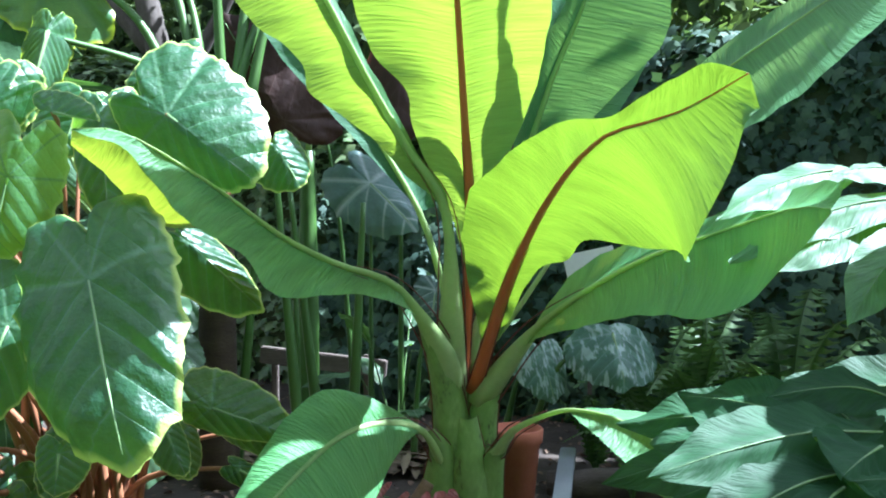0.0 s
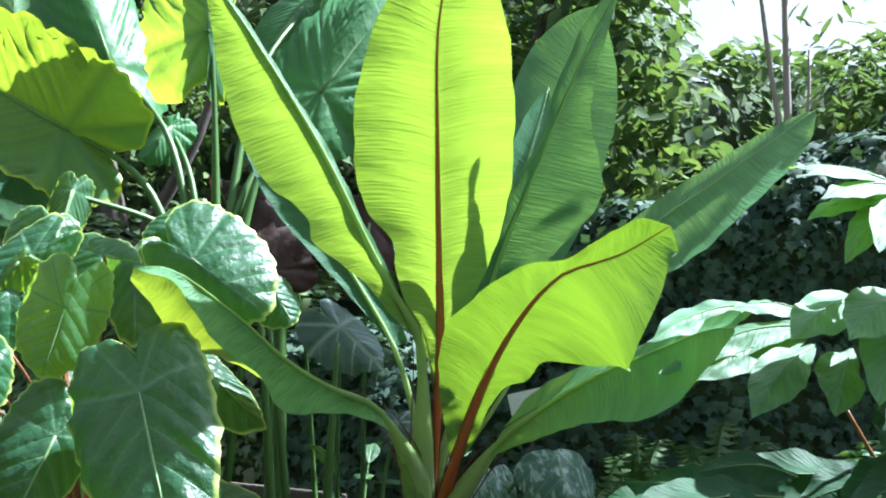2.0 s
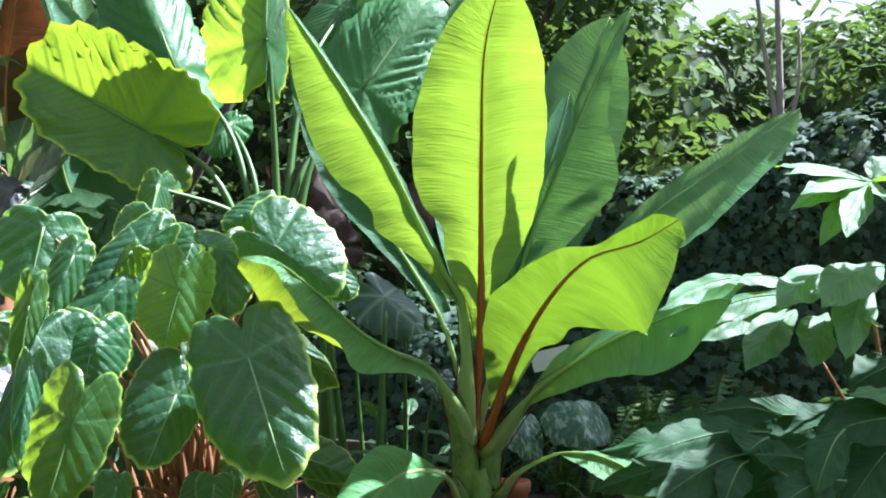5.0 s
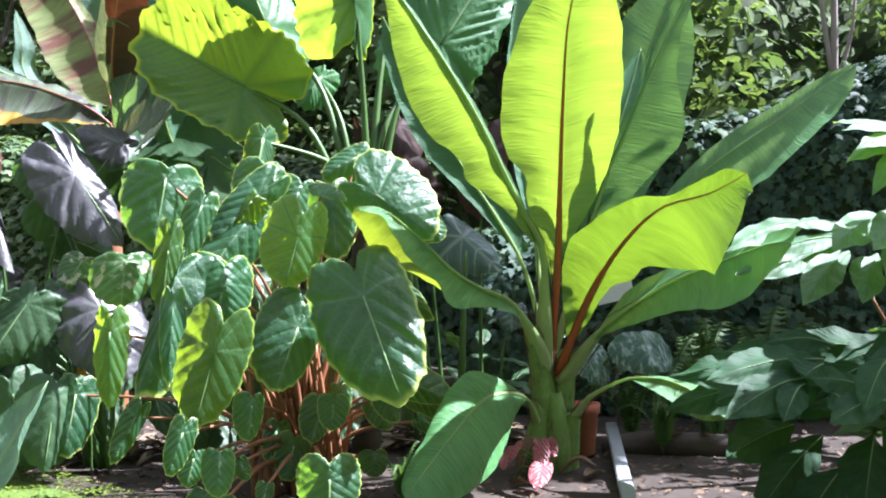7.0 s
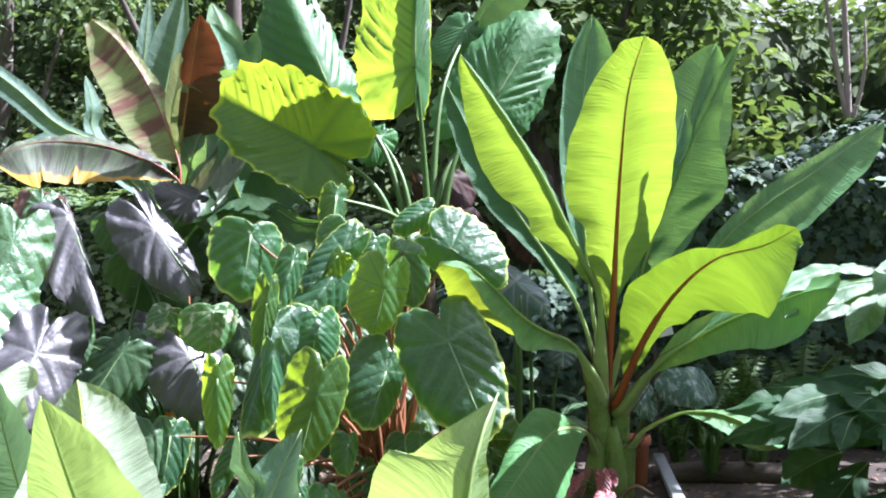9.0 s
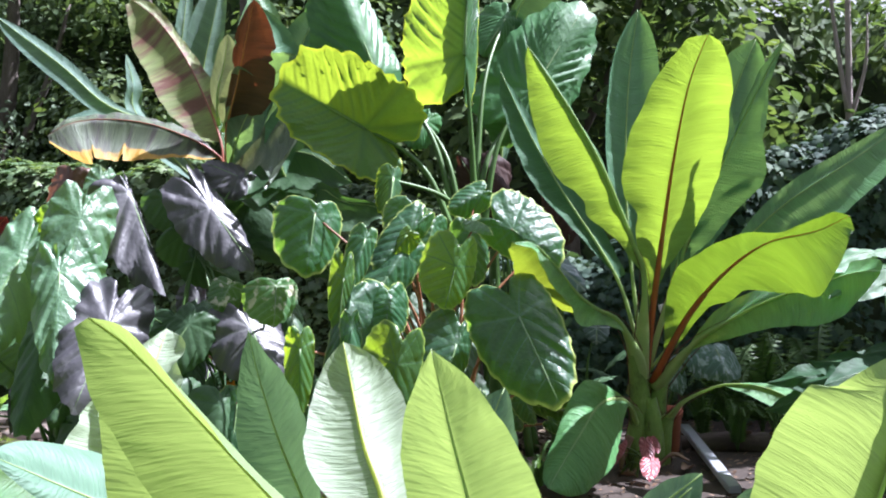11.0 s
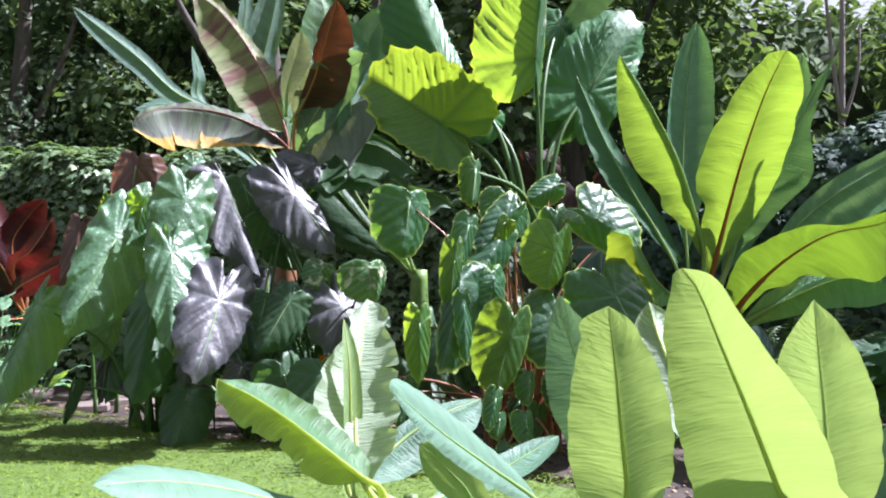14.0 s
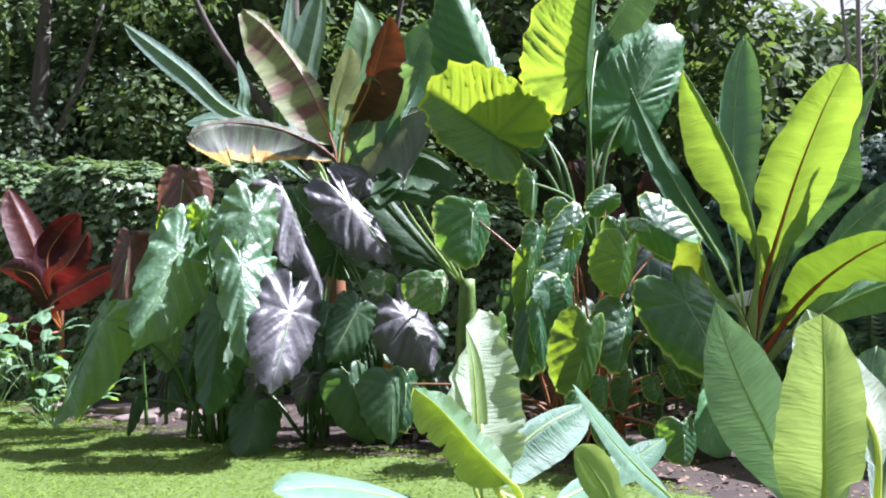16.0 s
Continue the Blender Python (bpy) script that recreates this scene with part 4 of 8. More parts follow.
blade(banana, leaf_banana, rib_green, [(0.060, 3.700, 0.550), (0.051, 3.420, 1.260), (-0.076, 3.170, 1.502), (-0.203, 3.000, 1.730), (-0.337, 2.880, 1.995), (-0.515, 2.790, 2.288), (-0.706, 2.740, 2.574), (-0.789, 2.720, 2.690)],
      [(0.119, -0.041, -0.000, -0.031), (0.237, -0.068, 0.030, -0.033), (0.323, -0.127, 0.050, -0.056), (0.398, -0.177, 0.060, -0.077), (0.434, -0.160, 0.080, -0.066), (0.488, -0.186, 0.100, -0.071), (0.567, -0.229, 0.120, -0.105), (0.667, -0.233, 0.120, -0.108), (0.778, -0.185, 0.100, -0.094), (0.864, -0.130, 0.080, -0.063), (0.928, -0.080, 0.040, -0.040), (0.982, -0.031, 0.010, -0.024)],
      [(0.019, 0.009, 0.010, 0.005), (0.187, 0.020, 0.026, 0.010), (0.352, 0.022, 0.040, 0.018), (0.517, 0.020, 0.042, 0.020), (0.696, 0.012, 0.036, 0.020), (0.850, 0.009, 0.028, 0.018), (0.950, 0.006, 0.016, 0.012)], 0.3, 0.016, 0.07)
blade(banana, leaf_banana_fold, rib_red, [(0.150, 3.660, 0.580), (0.215, 3.420, 0.840), (0.269, 3.200, 1.046), (0.336, 2.900, 1.247), (0.403, 2.600, 1.392), (0.457, 2.400, 1.464), (0.500, 2.250, 1.492), (0.609, 2.080, 1.515), (0.732, 1.950, 1.585)],
      [(0.109, -0.071, 0.000, 0.023), (0.234, -0.151, 0.000, 0.060), (0.334, -0.193, 0.020, 0.089), (0.415, -0.207, 0.040, 0.110), (0.499, -0.165, 0.050, 0.111), (0.610, -0.116, 0.050, 0.096), (0.674, -0.076, 0.040, 0.086), (0.735, -0.043, 0.020, 0.060), (0.786, -0.021, -0.040, 0.034), (0.844, -0.026, -0.070, 0.049), (0.914, -0.048, -0.070, 0.053), (0.969, -0.044, -0.050, 0.044)],
      [(0.075, 0.032, -0.000, -0.011), (0.140, 0.048, 0.000, -0.014), (0.256, 0.058, -0.020, -0.023), (0.326, 0.083, -0.020, -0.035), (0.371, 0.123, -0.040, -0.062), (0.468, 0.139, -0.050, -0.082), (0.521, 0.204, -0.070, -0.137), (0.607, 0.277, -0.080, -0.221), (0.897, 0.064, -0.080, -0.221), (0.933, 0.062, -0.060, -0.143), (0.972, 0.034, -0.030, -0.076), (0.997, 0.017, 0.000, -0.028)], 0.1, 0.018, 0.032)
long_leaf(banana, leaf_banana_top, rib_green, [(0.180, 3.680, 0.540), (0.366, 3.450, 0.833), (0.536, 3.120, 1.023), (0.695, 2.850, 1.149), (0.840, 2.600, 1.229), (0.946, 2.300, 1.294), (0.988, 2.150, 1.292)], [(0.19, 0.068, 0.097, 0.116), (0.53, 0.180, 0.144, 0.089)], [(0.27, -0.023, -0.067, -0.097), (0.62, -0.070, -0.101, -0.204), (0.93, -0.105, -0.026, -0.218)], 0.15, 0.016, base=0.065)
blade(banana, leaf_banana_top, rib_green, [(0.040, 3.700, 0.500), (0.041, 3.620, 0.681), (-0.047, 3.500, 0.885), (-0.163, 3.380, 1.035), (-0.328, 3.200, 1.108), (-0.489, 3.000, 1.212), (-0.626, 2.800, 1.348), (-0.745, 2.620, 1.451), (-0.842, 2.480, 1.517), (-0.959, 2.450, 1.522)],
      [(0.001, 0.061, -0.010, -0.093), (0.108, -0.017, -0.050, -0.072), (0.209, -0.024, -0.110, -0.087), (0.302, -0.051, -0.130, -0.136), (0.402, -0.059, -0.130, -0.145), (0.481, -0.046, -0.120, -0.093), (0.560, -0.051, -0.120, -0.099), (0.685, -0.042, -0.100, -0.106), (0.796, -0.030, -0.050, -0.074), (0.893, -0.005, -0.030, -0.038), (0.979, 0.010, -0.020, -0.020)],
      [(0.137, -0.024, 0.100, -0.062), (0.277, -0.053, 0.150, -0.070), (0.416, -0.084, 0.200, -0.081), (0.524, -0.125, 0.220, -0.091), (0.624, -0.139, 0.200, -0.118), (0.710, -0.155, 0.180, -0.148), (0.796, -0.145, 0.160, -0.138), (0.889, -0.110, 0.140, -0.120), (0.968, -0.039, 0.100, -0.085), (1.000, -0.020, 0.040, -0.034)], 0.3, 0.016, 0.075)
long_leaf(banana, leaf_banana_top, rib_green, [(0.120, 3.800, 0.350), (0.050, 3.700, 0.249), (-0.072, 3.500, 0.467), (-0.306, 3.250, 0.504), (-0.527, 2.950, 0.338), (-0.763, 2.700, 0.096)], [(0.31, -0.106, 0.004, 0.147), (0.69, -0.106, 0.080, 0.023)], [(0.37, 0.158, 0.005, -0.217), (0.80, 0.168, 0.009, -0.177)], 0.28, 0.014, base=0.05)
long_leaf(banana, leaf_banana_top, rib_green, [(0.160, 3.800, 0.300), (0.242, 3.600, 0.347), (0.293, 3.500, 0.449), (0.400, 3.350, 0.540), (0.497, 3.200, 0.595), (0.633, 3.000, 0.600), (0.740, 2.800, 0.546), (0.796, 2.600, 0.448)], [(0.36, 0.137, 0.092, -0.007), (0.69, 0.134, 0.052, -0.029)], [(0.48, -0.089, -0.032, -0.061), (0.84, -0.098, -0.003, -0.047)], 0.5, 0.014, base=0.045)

# giant taro with ribbed leaves
heart_leaf(giant_taro, leaf_taro_round, (-1.784, 4.200, 2.463), (-2.374, 3.900, 2.777), (-0.166, -0.080, -0.313), (0.210, -0.300, 0.340), 0.55, quilt=0.038, cup=-0.08, roll=0.0, petiole=(-1.05, 4.25, 1.55), wave=0.022, ribs=7.5, round_tip=1.5, thick=0.019)
heart_leaf(giant_taro, leaf_taro_big, (-1.696, 4.620, 2.969), (-2.009, 4.550, 3.888), (-0.349, -0.082, -0.125), (0.291, 0.122, 0.108), 0.35, quilt=0.038, petiole=(-1.12, 4.3, 1.5), wave=0.022, ribs=7.5, round_tip=1.0, thick=0.019)
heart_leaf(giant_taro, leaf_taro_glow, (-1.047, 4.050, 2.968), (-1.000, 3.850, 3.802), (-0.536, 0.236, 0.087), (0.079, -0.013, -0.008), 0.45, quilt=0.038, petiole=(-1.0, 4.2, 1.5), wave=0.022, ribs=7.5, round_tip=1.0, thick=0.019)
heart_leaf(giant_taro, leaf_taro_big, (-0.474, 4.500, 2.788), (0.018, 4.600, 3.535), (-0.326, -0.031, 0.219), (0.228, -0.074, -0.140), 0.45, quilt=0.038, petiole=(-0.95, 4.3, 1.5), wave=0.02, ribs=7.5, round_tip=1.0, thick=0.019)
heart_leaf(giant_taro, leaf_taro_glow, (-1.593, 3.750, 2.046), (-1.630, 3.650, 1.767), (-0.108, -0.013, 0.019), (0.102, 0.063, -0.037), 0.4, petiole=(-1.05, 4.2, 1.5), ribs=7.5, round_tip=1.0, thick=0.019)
heart_leaf(giant_taro, leaf_taro_big, (-0.491, 4.700, 2.675), (-0.784, 4.600, 2.428), (-0.154, -0.053, 0.204), (0.121, 0.030, -0.156), 0.5, petiole=(-0.95, 4.3, 1.5), ribs=7.5, round_tip=1.0, thick=0.019)
heart_leaf(giant_taro, leaf_taro_big, (-0.622, 4.900, 3.461), (-0.816, 4.800, 3.168), (-0.214, 0.041, 0.127), (0.155, 0.025, -0.111), 0.5, petiole=(-0.95, 4.35, 1.5), ribs=7.5, round_tip=1.0, thick=0.019)
heart_leaf(giant_taro, leaf_taro_big, (-1.313, 4.500, 2.570), (-1.441, 4.400, 2.367), (-0.122, 0.037, 0.059), (0.112, 0.007, -0.074), 0.5, petiole=(-0.98, 4.3, 1.5), ribs=7.5, round_tip=1.0, thick=0.019)

# clump of green elephant ears with scalloped leaves
heart_leaf(elephant_ear, leaf_ear, (-0.930, 2.474, 1.104), (-0.770, 2.213, 0.656), (-0.285, 0.045, -0.087), (0.206, -0.030, 0.069), 0.55, cup=0.22, roll=0.10, petiole=(-1.33, 3.42, 0.02), round_tip=0.8)
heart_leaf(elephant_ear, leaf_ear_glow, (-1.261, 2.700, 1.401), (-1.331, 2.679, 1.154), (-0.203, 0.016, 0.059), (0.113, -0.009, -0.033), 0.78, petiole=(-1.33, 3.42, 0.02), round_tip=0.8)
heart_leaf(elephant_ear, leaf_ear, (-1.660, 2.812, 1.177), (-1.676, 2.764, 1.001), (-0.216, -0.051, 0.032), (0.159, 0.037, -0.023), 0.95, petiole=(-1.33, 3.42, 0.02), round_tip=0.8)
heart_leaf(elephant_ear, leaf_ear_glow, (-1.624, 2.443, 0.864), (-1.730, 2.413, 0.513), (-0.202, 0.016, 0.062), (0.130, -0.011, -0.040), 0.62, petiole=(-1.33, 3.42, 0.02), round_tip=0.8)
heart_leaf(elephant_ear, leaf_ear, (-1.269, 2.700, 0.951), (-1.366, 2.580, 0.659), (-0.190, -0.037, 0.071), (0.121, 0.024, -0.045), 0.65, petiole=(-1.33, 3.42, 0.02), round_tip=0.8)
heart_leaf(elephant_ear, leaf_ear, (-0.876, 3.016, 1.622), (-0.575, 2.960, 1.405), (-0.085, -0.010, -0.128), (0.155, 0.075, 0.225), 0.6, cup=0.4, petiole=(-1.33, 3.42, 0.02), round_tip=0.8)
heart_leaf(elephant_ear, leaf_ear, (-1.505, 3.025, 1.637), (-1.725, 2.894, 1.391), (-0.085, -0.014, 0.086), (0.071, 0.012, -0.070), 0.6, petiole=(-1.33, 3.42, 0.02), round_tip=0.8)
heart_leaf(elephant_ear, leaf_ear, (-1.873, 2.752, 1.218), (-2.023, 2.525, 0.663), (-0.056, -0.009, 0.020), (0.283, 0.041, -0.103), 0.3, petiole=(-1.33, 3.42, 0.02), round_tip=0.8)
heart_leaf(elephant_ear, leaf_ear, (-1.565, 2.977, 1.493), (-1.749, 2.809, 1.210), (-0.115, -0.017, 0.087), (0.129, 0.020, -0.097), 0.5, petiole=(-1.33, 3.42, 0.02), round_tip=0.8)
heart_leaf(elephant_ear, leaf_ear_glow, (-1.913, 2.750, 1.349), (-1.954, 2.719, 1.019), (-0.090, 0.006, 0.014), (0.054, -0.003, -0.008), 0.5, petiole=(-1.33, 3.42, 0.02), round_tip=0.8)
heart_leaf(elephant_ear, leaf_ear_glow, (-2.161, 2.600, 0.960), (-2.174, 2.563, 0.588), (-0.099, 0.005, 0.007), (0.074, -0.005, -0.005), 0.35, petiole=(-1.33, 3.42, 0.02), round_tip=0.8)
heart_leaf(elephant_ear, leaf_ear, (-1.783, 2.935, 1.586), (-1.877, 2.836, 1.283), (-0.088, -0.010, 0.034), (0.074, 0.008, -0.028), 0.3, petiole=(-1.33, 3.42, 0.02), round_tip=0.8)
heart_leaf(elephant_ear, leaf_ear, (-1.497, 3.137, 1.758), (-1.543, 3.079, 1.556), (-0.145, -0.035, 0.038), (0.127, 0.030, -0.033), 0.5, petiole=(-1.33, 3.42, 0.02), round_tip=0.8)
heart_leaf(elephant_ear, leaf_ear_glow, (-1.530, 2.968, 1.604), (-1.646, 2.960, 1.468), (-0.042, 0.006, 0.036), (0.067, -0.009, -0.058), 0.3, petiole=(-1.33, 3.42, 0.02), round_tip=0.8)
heart_leaf(elephant_ear, leaf_ear, (-2.122, 3.515, 1.791), (-2.180, 3.427, 1.384), (-0.250, -0.049, 0.048), (0.205, 0.041, -0.039), 0.3, petiole=(-1.33, 3.42, 0.02), round_tip=0.8)
heart_leaf(elephant_ear, leaf_ear, (-1.128, 3.112, 1.609), (-1.094, 3.050, 1.287), (-0.100, -0.037, -0.013), (0.151, 0.054, 0.018), 0.4, petiole=(-1.33, 3.42, 0.02), round_tip=0.8)
heart_leaf(elephant_ear, leaf_ear, (-1.870, 2.654, 1.064), (-1.865, 2.538, 0.703), (-0.057, -0.017, 0.005), (0.066, 0.019, -0.005), 0.3, petiole=(-1.33, 3.42, 0.02), round_tip=0.8)
heart_leaf(elephant_ear, leaf_ear, (-1.719, 2.992, 1.443), (-1.765, 2.949, 1.289), (-0.137, -0.047, 0.049), (0.164, 0.057, -0.059), 0.6, petiole=(-1.33, 3.42, 0.02), round_tip=0.8)
heart_leaf(elephant_ear, leaf_ear, (-1.344, 3.439, 1.687), (-1.399, 3.383, 1.517), (-0.152, -0.040, 0.053), (0.128, 0.034, -0.045), 0.6, petiole=(-1.33, 3.42, 0.02), round_tip=0.8)
heart_leaf(elephant_ear, leaf_ear, (-1.023, 3.650, 1.905), (-1.220, 3.581, 1.796), (-0.044, 0.009, 0.088), (0.054, -0.010, -0.107), 0.5, petiole=(-1.33, 3.42, 0.02), round_tip=0.8)
heart_leaf(elephant_ear, leaf_ear, (-1.191, 2.946, 0.517), (-1.236, 2.885, 0.348), (-0.088, -0.025, 0.028), (0.077, 0.021, -0.025), 0.4, petiole=(-1.33, 3.42, 0.02), round_tip=0.8)
heart_leaf(elephant_ear, leaf_ear, (-1.477, 2.548, 0.591), (-1.494, 2.519, 0.425), (-0.082, -0.022, 0.014), (0.060, 0.015, -0.010), 0.4, petiole=(-1.33, 3.42, 0.02), round_tip=0.8)
heart_leaf(elephant_ear, leaf_ear, (-1.338, 2.946, 0.326), (-1.374, 2.905, 0.150), (-0.086, -0.015, 0.022), (0.093, 0.016, -0.023), 0.4, petiole=(-1.33, 3.42, 0.02), round_tip=0.8)
heart_leaf(elephant_ear, leaf_ear, (-1.743, 2.293, 0.514), (-1.794, 2.243, 0.326), (-0.052, -0.018, 0.021), (0.063, 0.022, -0.024), 0.4, petiole=(-1.33, 3.42, 0.02), round_tip=0.8)
heart_leaf(elephant_ear, leaf_ear, (-1.572, 2.250, 0.390), (-1.570, 2.203, 0.238), (-0.078, -0.019, 0.007), (0.071, 0.017, -0.007), 0.4, petiole=(-1.33, 3.42, 0.02), round_tip=0.8)
heart_leaf(elephant_ear, leaf_ear, (-1.711, 2.355, 0.385), (-1.737, 2.317, 0.262), (-0.070, -0.007, 0.020), (0.057, 0.007, -0.015), 0.4, petiole=(-1.33, 3.42, 0.02), round_tip=0.8)
heart_leaf(elephant_ear, leaf_ear, (-0.893, 3.151, 0.514), (-0.837, 3.121, 0.367), (-0.085, -0.034, -0.026), (0.063, 0.026, 0.019), 0.4, petiole=(-1.33, 3.42, 0.02), round_tip=0.8)
heart_leaf(elephant_ear, leaf_ear, (-1.104, 3.150, 0.565), (-1.111, 3.104, 0.416), (-0.069, -0.015, 0.006), (0.066, 0.014, -0.006), 0.4, petiole=(-1.33, 3.42, 0.02), round_tip=0.8)
heart_leaf(elephant_ear, leaf_ear, (-1.378, 2.315, 0.250), (-1.392, 2.297, 0.176), (-0.042, -0.009, 0.011), (0.039, 0.009, -0.010), 0.4, petiole=(-1.33, 3.42, 0.02), round_tip=0.8)
heart_leaf(elephant_ear, leaf_ear, (-1.564, 2.261, 0.207), (-1.578, 2.226, 0.113), (-0.083, -0.016, 0.021), (0.066, 0.013, -0.016), 0.4, petiole=(-1.33, 3.42, 0.02), round_tip=0.8)
heart_leaf(elephant_ear, leaf_ear, (-2.173, 3.035, 0.486), (-2.273, 2.944, 0.259), (-0.061, -0.017, 0.036), (0.048, 0.013, -0.028), 0.4, petiole=(-1.33, 3.42, 0.02), round_tip=0.8)
heart_leaf(elephant_ear, leaf_ear, (-0.930, 3.159, 0.218), (-0.926, 3.127, 0.114), (-0.081, -0.021, 0.002), (0.082, 0.022, -0.002), 0.4, petiole=(-1.33, 3.42, 0.02), round_tip=0.8)
heart_leaf(elephant_ear, leaf_ear, (-1.441, 3.048, 0.387), (-1.477, 3.007, 0.226), (-0.054, -0.017, 0.016), (0.079, 0.026, -0.025), 0.4, petiole=(-1.33, 3.42, 0.02), round_tip=0.8)
heart_leaf(elephant_ear, leaf_ear, (-1.520, 2.464, 0.334), (-1.488, 2.463, 0.252), (-0.039, -0.012, -0.013), (0.037, 0.012, 0.012), 0.4, petiole=(-1.33, 3.42, 0.02), round_tip=0.8)
heart_leaf(elephant_ear, leaf_ear, (-1.665, 2.313, 0.211), (-1.716, 2.268, 0.131), (-0.053, -0.009, 0.037), (0.034, 0.007, -0.024), 0.4, petiole=(-1.33, 3.42, 0.02), round_tip=0.8)
heart_leaf(elephant_ear, leaf_ear, (-1.084, 2.226, 0.299), (-1.086, 2.196, 0.109), (-0.138, -0.026, 0.008), (0.153, 0.029, -0.009), 0.6, petiole=(-1.33, 3.42, 0.02), round_tip=0.8)
heart_leaf(elephant_ear, leaf_ear, (-2.658, 3.508, 0.560), (-2.691, 3.398, 0.219), (-0.112, -0.029, 0.027), (0.129, 0.033, -0.032), 0.35, petiole=(-1.33, 3.42, 0.02), round_tip=0.8)
heart_leaf(elephant_ear, leaf_ear, (-0.754, 3.084, 0.624), (-0.489, 3.147, 0.515), (-0.031, -0.021, -0.074), (0.050, 0.034, 0.121), 0.45, petiole=(-1.33, 3.42, 0.02), round_tip=0.8)
heart_leaf(elephant_ear, leaf_ear, (-0.680, 3.252, 0.506), (-0.486, 3.306, 0.390), (-0.032, -0.017, -0.052), (0.059, 0.032, 0.096), 0.3, petiole=(-1.33, 3.42, 0.02), round_tip=0.8)
heart_leaf(elephant_ear, leaf_ear, (-0.851, 2.896, 0.579), (-0.787, 2.887, 0.440), (-0.066, -0.029, -0.025), (0.045, 0.019, 0.018), 0.35, petiole=(-1.33, 3.42, 0.02), round_tip=0.8)
heart_leaf(elephant_ear, leaf_ear, (-1.099, 2.647, 0.575), (-1.106, 2.629, 0.446), (-0.065, -0.021, 0.007), (0.091, 0.029, -0.010), 0.4, petiole=(-1.33, 3.42, 0.02), round_tip=0.8)
heart_leaf(elephant_ear, leaf_ear, (-0.655, 3.060, 0.416), (-0.538, 3.081, 0.342), (-0.028, -0.016, -0.040), (0.019, 0.010, 0.028), 0.4, petiole=(-1.33, 3.42, 0.02), round_tip=0.8)
heart_leaf(elephant_ear, leaf_ear, (-0.831, 3.099, 1.191), (-0.583, 3.138, 0.955), (-0.094, -0.049, -0.098), (0.057, 0.029, 0.058), 0.3, petiole=(-1.33, 3.42, 0.02), round_tip=0.8)
heart_leaf(elephant_ear, leaf_ear, (-0.604, 3.545, 1.533), (-0.517, 3.542, 1.397), (-0.096, -0.046, -0.063), (0.090, 0.044, 0.058), 0.5, petiole=(-1.33, 3.42, 0.02), round_tip=0.8)
heart_leaf(elephant_ear, leaf_ear, (-1.151, 2.765, 1.603), (-1.020, 2.793, 1.580), (0.013, 0.012, 0.075), (0.000, 0.000, 0.002), 0.5, petiole=(-1.33, 3.42, 0.02), round_tip=0.8)

# dark and variegated elephant ears
heart_leaf(black_ear, leaf_black, (-2.962, 4.412, 1.928), (-2.625, 4.300, 1.471), (-0.198, -0.127, -0.163), (0.105, 0.067, 0.087), 0.7, petiole=(-3.3, 4.3, 0.02), quilt=0.052, wave=0.045, cup=0.42)
heart_leaf(black_ear, leaf_black, (-3.499, 4.192, 2.032), (-3.203, 3.977, 1.311), (-0.262, -0.156, -0.132), (0.027, 0.016, 0.014), 0.25, petiole=(-3.3, 4.3, 0.02), quilt=0.052, wave=0.045, cup=0.42)
heart_leaf(black_ear, leaf_black, (-3.473, 3.500, 1.103), (-3.591, 3.159, 0.604), (-0.240, -0.096, 0.074), (0.247, 0.099, -0.077), 0.62, petiole=(-3.3, 4.3, 0.02), quilt=0.052, wave=0.045, cup=0.42)
heart_leaf(black_ear, leaf_black, (-2.605, 3.829, 1.038), (-2.399, 3.698, 0.633), (-0.234, -0.139, -0.112), (0.211, 0.125, 0.102), 0.6, petiole=(-3.3, 4.3, 0.02), quilt=0.052, wave=0.045, cup=0.42)
heart_leaf(black_ear, leaf_black, (-3.354, 3.830, 0.608), (-3.416, 3.740, 0.423), (-0.094, -0.038, 0.036), (0.126, 0.050, -0.049), 0.3, petiole=(-3.3, 4.3, 0.02), quilt=0.052, wave=0.045, cup=0.42)
heart_leaf(black_ear, leaf_black, (-3.738, 3.889, 0.646), (-3.768, 3.796, 0.492), (-0.069, -0.028, 0.020), (0.109, 0.044, -0.033), 0.3, petiole=(-3.3, 4.3, 0.02), quilt=0.052, wave=0.045, cup=0.42)
heart_leaf(black_ear, leaf_black, (-4.501, 4.761, 0.679), (-4.527, 4.608, 0.266), (-0.064, -0.026, 0.011), (0.070, 0.028, -0.013), 0.2, petiole=(-3.3, 4.3, 0.02), quilt=0.052, wave=0.045, cup=0.42)
heart_leaf(black_ear, leaf_black, (-2.823, 4.885, 2.214), (-3.097, 4.843, 2.349), (-0.072, -0.088, -0.147), (0.054, 0.067, 0.112), 0.4, petiole=(-3.3, 4.3, 0.02), quilt=0.052, wave=0.045, cup=0.42)
heart_leaf(variegated_ear, leaf_variegated, (-2.405, 3.654, 1.318), (-2.413, 3.574, 1.062), (-0.210, -0.055, 0.001), (0.162, 0.042, 0.000), 0.3, petiole=(-2.75, 4.1, 0.02), round_tip=0.4)
heart_leaf(variegated_ear, leaf_variegated, (-2.747, 3.892, 1.334), (-2.828, 3.820, 1.168), (-0.113, -0.021, 0.054), (0.130, 0.025, -0.062), 0.3, petiole=(-2.75, 4.1, 0.02), round_tip=0.4)
heart_leaf(variegated_ear, leaf_dark, (-2.996, 3.678, 1.086), (-3.196, 3.534, 0.739), (-0.099, -0.019, 0.059), (0.194, 0.039, -0.115), 0.35, petiole=(-2.75, 4.1, 0.02), round_tip=0.4)
